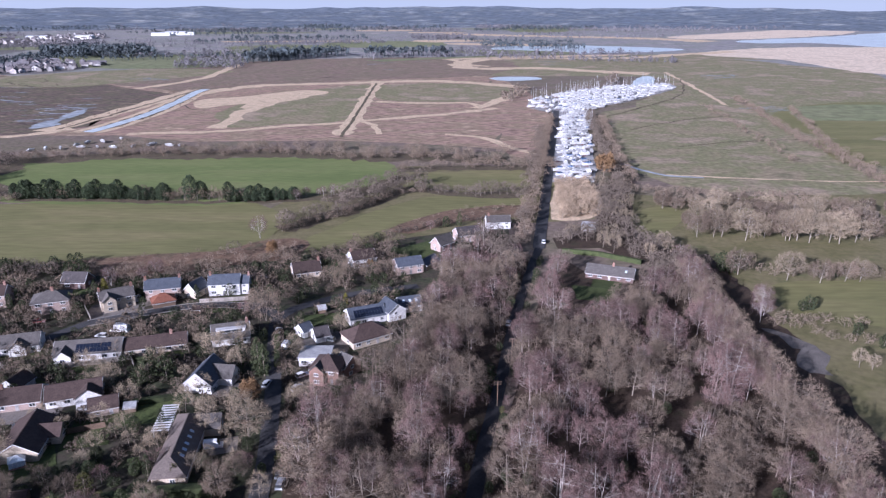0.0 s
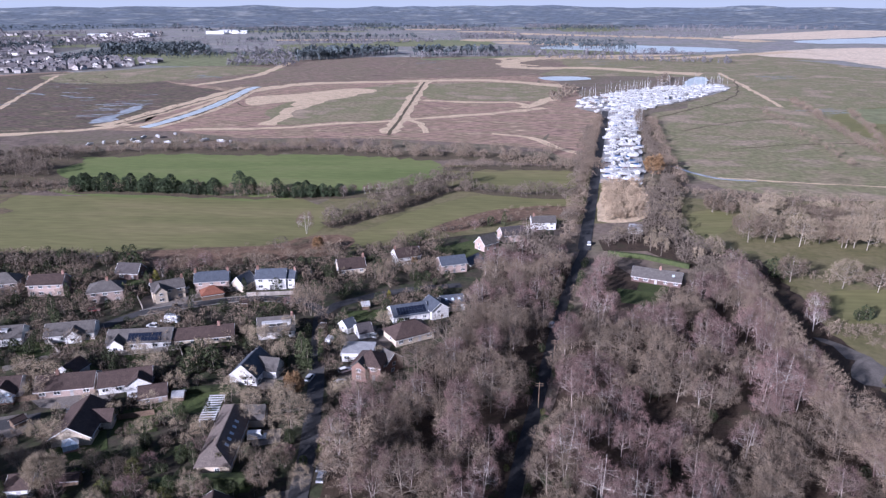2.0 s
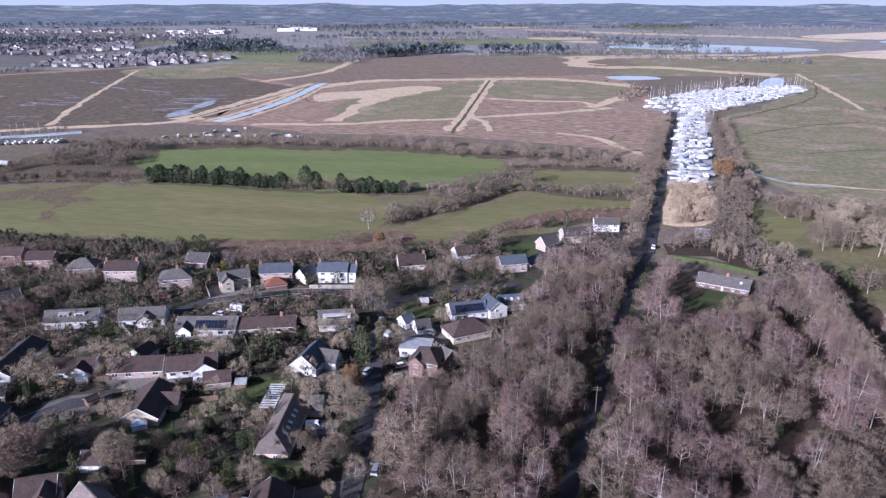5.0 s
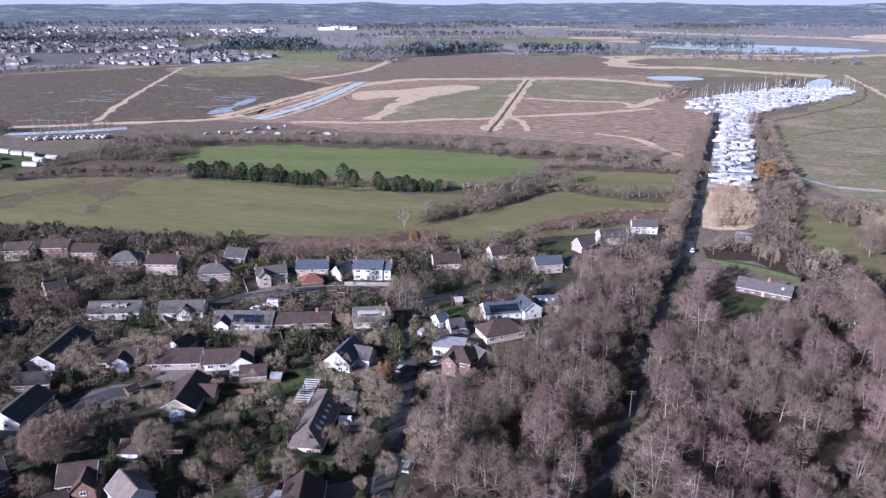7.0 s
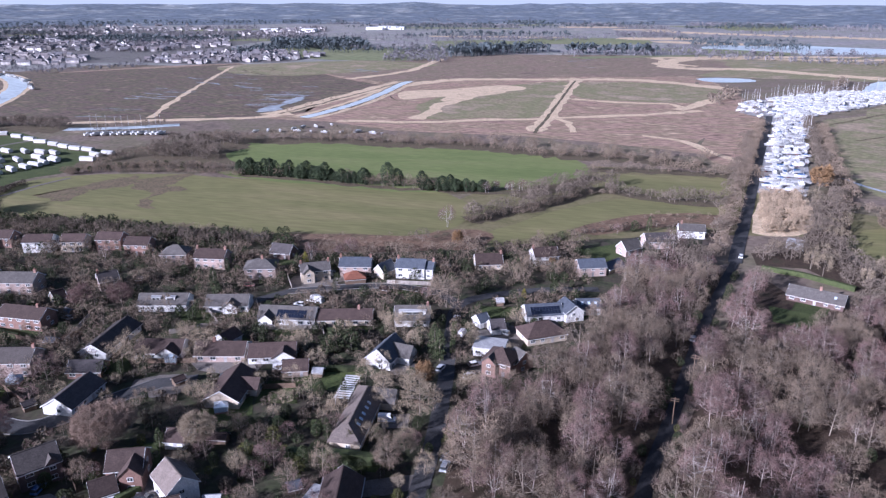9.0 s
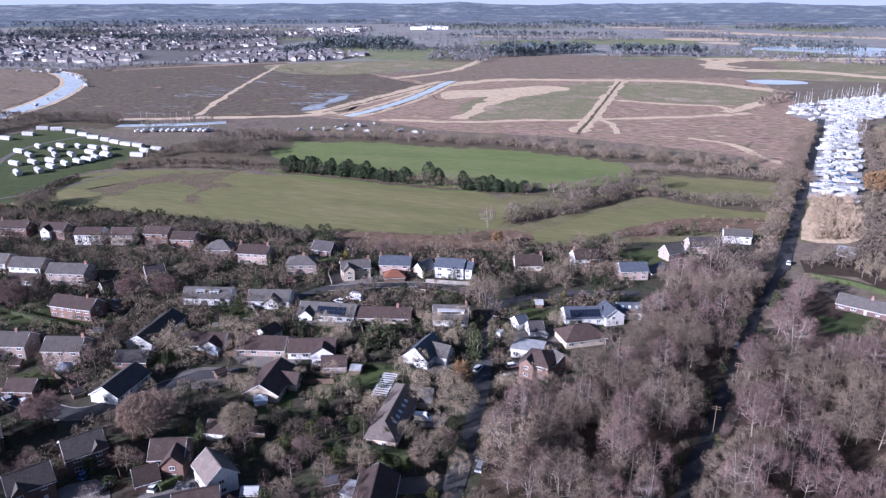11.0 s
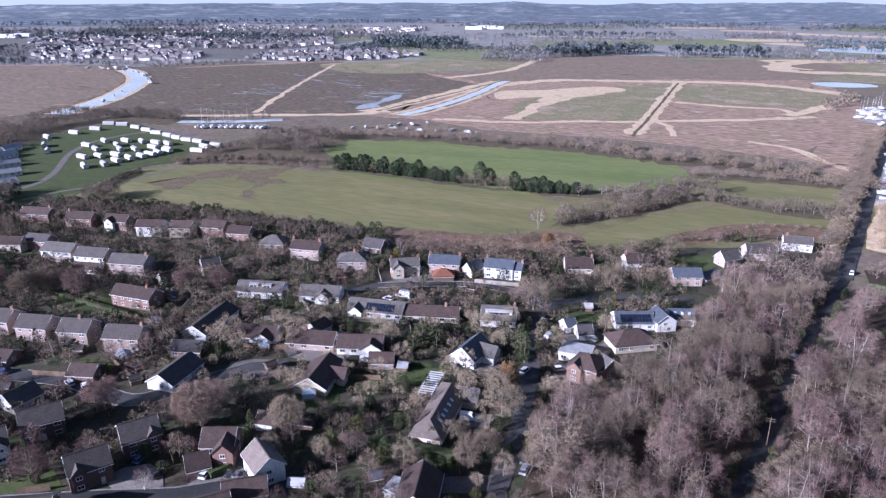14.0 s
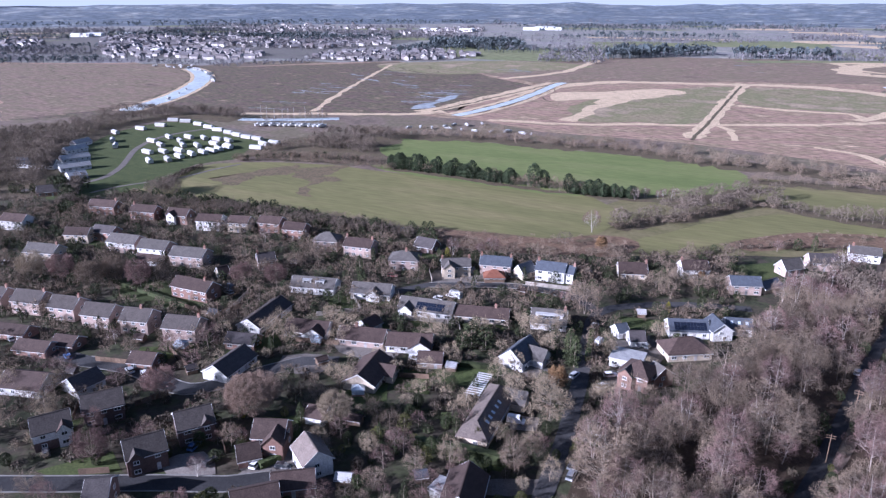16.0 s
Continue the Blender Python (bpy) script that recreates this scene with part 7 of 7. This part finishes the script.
for x, y, turn, roof in ((-101.8, 173.3, 20, FLAT_ROOF), (-88.8, 174.0, 10, FLAT_ROOF), (-86.8, 113.3, 20, FLAT_ROOF), (-71.0, 122.8, 40, SLATE), (-184.0, 168.6, 10, SLATE), (-195.6, 189.4, 170, SLATE), (-152.5, 244.1, 10, DARK_TILE),
                         (-191.1, 141.9, 20, BROWN_TILE), (-190.9, 116.2, 20, DARK_TILE), (-159.7, 134.6, 60, DARK_TILE),
                         (-78.0, 274.1, 30, BROWN_TILE), (-45.5, 241.5, 20, FLAT_ROOF), (-126.3, 257.8, 20, SLATE), (-127.2, 157.9, 60, BROWN_TILE), (-189.3, 104.1, 30, DARK_TILE), (-98.7, 135.4, 10, BROWN_TILE),
                         (-200.6, 218.8, 10, BROWN_TILE), (-191.9, 223.4, 30, DARK_TILE), (-91.8, 240.8, 0, BROWN_TILE)):
    H(x, y, turn, rng.uniform(2.6, 4), 2.6, 2.0, 2.7, TIMBER, roof, "small timber garden shed with felted roof", storeys=1, category="shed", name="garden_shed", openings=False, barge=False)

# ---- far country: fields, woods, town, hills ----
# Distance haze is mixed into these paler, bluish woodland colours.
HAZY_WOOD = material("far_woodland", [(0.125, 0.122, 0.135), (0.165, 0.155, 0.165), (0.14, 0.138, 0.15)], 160, 0.95, island=0.25)
HAZY_PINE = material("far_pine_woodland", [(0.06, 0.078, 0.085), (0.09, 0.105, 0.112)], 120, 0.95, island=0.3)
FAR_FIELD = material("far_field", [(0.17, 0.19, 0.09), (0.22, 0.22, 0.12)], 120, 0.95)
# The hills' blue-grey is haze put into the colour.
HAZY_HILL = material("far_hills", [(0.085, 0.11, 0.145), (0.13, 0.155, 0.19), (0.11, 0.135, 0.165), (0.2, 0.22, 0.235), (0.34, 0.35, 0.34)], 170, 0.95, fine=5, grain=0.4, detail=10)
TOWN_WALL = material("town_walls", [(0.16, 0.14, 0.14), (0.34, 0.31, 0.3), (0.75, 0.73, 0.72)], 20, 0.9, island=0.6, detail=2)
TOWN_ROOF = material("town_roofs", [(0.16, 0.135, 0.135), (0.155, 0.155, 0.168)], 30, 0.85, island=0.35)
TOWN_WHITE = material("white_sheds", [(0.75, 0.76, 0.78)], 30, 0.6)

for pts in ([(-812, 1529), (-679, 1579), (-451, 1596), (-381, 1425), (-409, 1298), (-571, 1253), (-701, 1333)], [(-313, 2095), (-40, 2156), (-6, 1906), (-264, 1858)], [(313, 3371), (557, 3530), (474, 2858), (271, 2804)], [(-3752, 2273), (-3878, 2743), (-3466, 2866), (-2812, 2202), (-2881, 1880)], [(-504, 1518), (-511, 1908), (-379, 1975), (-362, 1757)],
            [(-719, 1487), (-686, 1638), (-525, 1507), (-587, 1402)], [(-2986, 2278), (-2969, 2658), (-2421, 2558), (-2382, 2129)], [(390, 784), (499, 802), (506, 742), (431, 687), (355, 697)]):
    patch("far_field", pts, 0.1 + 0.04 * rng.random(), FAR_FIELD, "dull green field far off", "field", 15, 40)


def clump(s, x, y, size, r, pine):
    """A far tree: a crown of ragged leaf masses on a short trunk."""
    low = r.uniform(0.3, 0.45) if pine else r.uniform(0.02, 0.12)
    wide = size * (r.uniform(0.3, 0.42) if pine else r.uniform(0.36, 0.55))
    s.stick((x, y, 0), (x, y, size * 0.7), size * 0.04, size * 0.02, 3)
    for _ in range(20):
        d = away(r)
        k = r.random() ** 0.4
        c = Vector((x + d.x * wide * k, y + d.y * wide * k, size * (low + (1 - low) * (0.5 + 0.5 * d.z * k))))
        u, w = away(r), away(r)
        m = size * r.uniform(0.10, 0.2)
        n = len(s.v)
        s.v += [tuple(c + u * m), tuple(c - u * m * 0.5 + w * m * 0.9), tuple(c - u * m * 0.5 - w * m * 0.9)]
        s.f.append((n, n + 1, n + 2))


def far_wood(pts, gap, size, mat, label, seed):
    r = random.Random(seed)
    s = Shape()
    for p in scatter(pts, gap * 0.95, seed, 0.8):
        clump(s, p[0], p[1], r.uniform(0.55, 1.15) * size, r, mat is HAZY_PINE)
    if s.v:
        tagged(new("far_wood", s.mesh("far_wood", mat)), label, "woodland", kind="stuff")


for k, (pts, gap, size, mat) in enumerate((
        ([(-884, 1596), (-816, 1687), (-678, 1668), (-593, 1513), (-726, 1498), (-819, 1498)], 14, 21, HAZY_PINE), ([(-392, 1425), (-389, 1546), (-323, 1579), (-230, 1614), (-197, 1546), (-298, 1453), (-361, 1346)], 14, 21, HAZY_PINE), ([(-170, 1579), (-103, 1579), (20, 1596), (19, 1530), (-158, 1514)], 15, 21, HAZY_PINE),
        ([(-533, 1545), (-481, 1614), (-396, 1483), (-346, 1253), (-474, 1253)], 15, 11, HAZY_WOOD), ([(110, 1650), (270, 1614), (468, 1651), (466, 1597), (262, 1563), (93, 1579)], 16, 8, HAZY_WOOD), ([(-5, 1728), (109, 1858), (108, 1614), (20, 1579)], 18, 9, HAZY_WOOD),
        ([(-1249, 2064), (-1069, 2186), (-765, 2187), (-534, 2009), (-340, 2399), (30, 2399), (412, 2479), (794, 2480), (745, 2325), (375, 2254), (26, 2125), (-293, 2065), (-463, 1688), (-731, 1769), (-1048, 1727)], 42, 10, HAZY_WOOD), ([(534, 3227), (946, 3372), (1277, 3228), (1801, 3532), (1462, 3095), (880, 2754), (457, 2753)], 40, 12, HAZY_WOOD),
        ([(-1858, 3091), (-1196, 3224), (-497, 3528), (329, 3703), (1538, 3896), (2442, 4074), (2440, 4076), (1438, 4527), (-661, 4704), (-2440, 4075)], 75, 15, HAZY_WOOD), ([(-1191, 2653), (-886, 2856), (-554, 3225), (41, 3371), (36, 2971), (-457, 2654), (-746, 2398)], 44, 15, HAZY_PINE),
        ([(-1477, 814), (-1413, 910), (-1242, 935), (-1083, 958), (-936, 980), (-855, 1104), (-809, 1045), (-891, 905), (-1027, 907), (-1181, 853), (-1372, 755)], 15, 7.5, HAZY_WOOD), ([(-1666, 922), (-1662, 1047), (-1432, 1081), (-1286, 943), (-1477, 814)], 22, 13, HAZY_WOOD),
        ([(-2449, 1366), (-2407, 1761), (-2207, 1971), (-1894, 2246), (-1346, 2192), (-1260, 2051), (-1702, 1744), (-2062, 1147)], 44, 14, HAZY_WOOD), ([(-2902, 1623), (-2589, 2025), (-1915, 2647), (-1250, 2977), (-1367, 3255), (-2710, 2786), (-3557, 1995)], 50, 16, HAZY_PINE),
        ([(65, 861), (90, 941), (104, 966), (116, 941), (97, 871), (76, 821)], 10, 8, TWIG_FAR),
        ([(-841, 1345), (-857, 1550), (-790, 1633), (-719, 1487), (-765, 1384), (-780, 1268)], 16, 14, HAZY_PINE), ([(226, 1022), (260, 1100), (265, 1068), (235, 994)], 9, 10, TWIG_FAR))):
    far_wood(pts, gap, size, mat, "dark pine woodland far across the marsh" if mat is HAZY_PINE else "bare grey-brown woodland far off", 40 + k)


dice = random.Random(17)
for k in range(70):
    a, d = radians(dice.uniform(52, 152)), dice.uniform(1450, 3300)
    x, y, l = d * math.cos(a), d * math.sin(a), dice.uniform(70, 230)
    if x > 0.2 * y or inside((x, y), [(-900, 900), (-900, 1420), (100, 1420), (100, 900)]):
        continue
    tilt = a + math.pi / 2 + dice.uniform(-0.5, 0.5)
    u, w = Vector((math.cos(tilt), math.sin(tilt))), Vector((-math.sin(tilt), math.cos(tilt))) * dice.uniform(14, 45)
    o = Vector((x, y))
    far_wood([tuple(o - u * l - w), tuple(o + u * l - w), tuple(o + u * l + w), tuple(o - u * l + w)], 17, dice.uniform(10, 17), HAZY_PINE if dice.random() < 0.35 else HAZY_WOOD, "belt of trees between far fields", 300 + k)
    if dice.random() < 0.5:
        patch("far_field", [tuple(o - u * l + w * 2), tuple(o + u * l + w * 2), tuple(o + u * l * 0.9 + w * 5), tuple(o - u * l * 0.8 + w * 4.4)], 0.15 + 0.004 * k, FAR_FIELD if dice.random() < 0.6 else REED, "pale winter field far off", "field", 12, 40)


def town_mesh(s, t, x, y, L, W, e, r, turn):
    m = pose(x, y, 0, 0, 0, turn)
    a, b = gable_walls(L, W, e, r), gable_roof(L, W, e, r, 0.4, 0.2)
    s.add([m @ Vector(v) for v in a.v], a.f)
    t.add([m @ Vector(v) for v in b.v], b.f)


def town_house(seed):
    r = random.Random(seed)
    h = new("town_house")
    L, W = r.uniform(9, 18), r.uniform(8, 10)
    part("wall", gable_walls(L, W, 5, 8), TOWN_WALL, h)
    part("roof", gable_roof(L, W, 5, 8), TOWN_ROOF, h)
    return tagged(h, "small pitched-roof town house far off", "house")


TOWN_GROUND = material("town_gardens", [(0.10, 0.098, 0.088), (0.155, 0.142, 0.132), (0.12, 0.125, 0.098)], 40, 0.95, detail=9)
patch("town_ground", [(-1317, 993), (-1340, 960), (-1640, 900), (-2062, 1147), (-1988, 1774), (-1973, 2206), (-1394, 2270), (-1078, 2398), (-965, 1544), (-850, 1420), (-610, 1339), (-640, 1180), (-757, 1100), (-891, 1110), (-1124, 985)], 0.05, TOWN_GROUND, "dull gardens and streets of a town far off", "ground", 10, 40, False)
TOWN = Kind([town_house(200 + i) for i in range(5)], "houses of the town", 130)
TOWN_NEAR = [(-1344, 1014), (-1403, 1180), (-1188, 1247), (-1017, 1147), (-952, 1026), (-1124, 995), (-1222, 945)]
ESTATE = [(-891, 1116), (-931, 1262), (-890, 1400), (-739, 1398), (-610, 1339), (-646, 1212), (-757, 1112)]
for p in scatter(TOWN_NEAR, 26, 61, 0.4) + scatter(ESTATE, 22, 62, 0.3):
    TOWN.place(p[0], p[1], rng.uniform(0.8, 1.15), radians(rng.choice((10, 30, 100, 120, 200))))
walls, roofs = Shape(), Shape()
for pts, gap in (([(-1344, 1014), (-1435, 1208), (-1243, 1306), (-1027, 1329), (-965, 1544), (-1199, 1919), (-1541, 1825), (-1815, 1687), (-1830, 1388)], 30), ([(-1702, 1744), (-1576, 2178), (-1394, 2270), (-1682, 2479), (-1973, 2206)], 60), ([(-1631, 902), (-1662, 1047), (-1680, 1130), (-1949, 1264), (-2062, 1147)], 36), ([(-1988, 1774), (-1953, 2216), (-1826, 2692), (-1907, 2812), (-2362, 2425)], 90), ([(-1321, 2186), (-1336, 2397), (-1272, 2653), (-1078, 2398), (-1090, 2065), (-1184, 1955)], 38)):
    for p in scatter(pts, gap, 71, 0.5):
        town_mesh(walls, roofs, p[0], p[1], rng.uniform(9, 20), rng.uniform(8, 11), rng.uniform(4, 6.5), rng.uniform(7.5, 10), rng.choice((10, 40, 100, 130)))
town = new("distant_town")
tagged(town, "rows of small houses of a distant town", "town", kind="stuff")
tagged(part("town_walls", walls, TOWN_WALL, town), kind="stuff")
tagged(part("town_roofs", roofs, TOWN_ROOF, town), kind="stuff")
for k, pts in enumerate(([(-1317, 993), (-1403, 1180), (-1215, 1276), (-983, 1272), (-942, 1507), (-1199, 1919), (-1541, 1825), (-1815, 1687), (-1830, 1388)], [(-891, 1116), (-931, 1262), (-890, 1400), (-739, 1398), (-610, 1339), (-646, 1212), (-757, 1112)])):
    far_wood(pts, 27, 9, HAZY_WOOD, "bare trees between the town houses", 90 + k)
for x, y, L, turn in ((-1995.3, 1447.5, 60, 20), (-1987.1, 1489.7, 50, 20), (-1931.2, 1557.1, 40, 20), (-1252.5, 1079.1, 16, 20), (-911.9, 2557.2, 90, 10), (-963.8, 2512.5, 60, 10), (1435.6, 4527.9, 160, 10), (1708.0, 4432.3, 200, 10), (1990.0, 4313.1, 150, 10), (-1127.5, 2310.4, 50, 10), (-1259.7, 2280.9, 60, 10), (-945.6, 2604.2, 70, 10)):
    shed = new("industrial_shed")
    shed.matrix_basis = pose(x, y, 0, 0, 0, turn)
    part("wall", gable_walls(L, 28, 8, 10), TOWN_WHITE, shed)
    part("roof", gable_roof(L, 28, 8, 10), TOWN_WHITE, shed)
    tagged(shed, "large white industrial shed far off", "shed")


def hills():
    n, m = 240, 14
    v, f = [], []
    for j in range(m):
        r = 3300 + (4930 - 3300) * j / (m - 1)
        for i in range(n):
            a = math.tau * i / n
            c = Vector((math.cos(a) * r / 900, math.sin(a) * r / 900, 0.3))
            t = j / (m - 1)
            z = t ** 1.2 * (72 + 20 * noise.noise(c) + 12 * noise.noise(c * 3.1)) - 0.5 + 10 * t * noise.noise(c * 5)
            v.append((math.cos(a) * r, math.sin(a) * r, z))
    for j in range(m - 1):
        f += [(j * n + i, (j + 1) * n + i, (j + 1) * n + (i + 1) % n, j * n + (i + 1) % n) for i in range(n)]
    me = bpy.data.meshes.new("backdrop")
    me.from_pydata(v, [], f)
    me.materials.append(HAZY_HILL)
    return tagged(new("backdrop", me), "low wooded hills on the horizon, blue-grey with painted haze", "hills", kind="structure")


hills()
# a glowing ring, added to stand for the pale air over the horizon
HAZE_GLOW = bpy.data.materials.new("horizon_air")
HAZE_GLOW.use_nodes = True
glow = HAZE_GLOW.node_tree.nodes.new("ShaderNodeEmission")
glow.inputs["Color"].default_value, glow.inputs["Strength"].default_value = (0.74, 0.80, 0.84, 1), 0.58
HAZE_GLOW.node_tree.links.new(glow.outputs[0], HAZE_GLOW.node_tree.nodes["Material Output"].inputs["Surface"])
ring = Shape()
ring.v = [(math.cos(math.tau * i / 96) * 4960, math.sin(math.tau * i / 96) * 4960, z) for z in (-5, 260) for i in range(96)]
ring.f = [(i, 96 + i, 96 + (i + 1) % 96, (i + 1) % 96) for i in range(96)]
tagged(new("backdrop", ring.mesh("backdrop", HAZE_GLOW)), "glowing backdrop for the pale hazy sky low over the horizon", "sky", kind="structure")

# what is past counting, joined
for kind, name, label, category in ((OAK, "bare_tree_belt", "belts of bare grey-brown trees", "trees"), (WILLOW, "willow_belt", "belts of bare pale willows", "trees"), (SCRUB, "scrub_belt", "bare scrub and hedgerow bushes", "scrub"),
                                    (GRAND, "broad_tree_belt", "further broad bare trees", "trees"), (SMALL, "garden_tree_belt", "further small bare garden trees", "trees"), (BIRCH, "birch_belt", "further bare birches of the wood", "trees"), (BUSH, "garden_shrubbery", "further garden bushes between the houses", "bushes"), (HOLLY, "evergreen_belt", "further dark evergreen trees", "trees"),
                                    (YACHTS, "far_yachts", "further white yachts in the boatyard", "boats"), (MOTORBOATS, "far_boats", "further white boats in the boatyard", "boats"), (TOWN, "far_town_houses", "further houses of the town", "houses"),
                                    (PINE, "pine_belt", "further dark green pines", "trees"), (CONIFER, "conifer_belt", "further garden conifers", "trees"), (GOLD_CONIFER, "golden_conifers", "further golden conifers", "trees"), (RUST_TREE, "beeches", "further russet beeches", "trees"), (PARK_OAK, "park_oak_belt", "further old park oaks", "trees"), (TAN_BUSH, "tan_scrub", "further tan willow scrub", "scrub")):
    kind.finish(name, label, category)
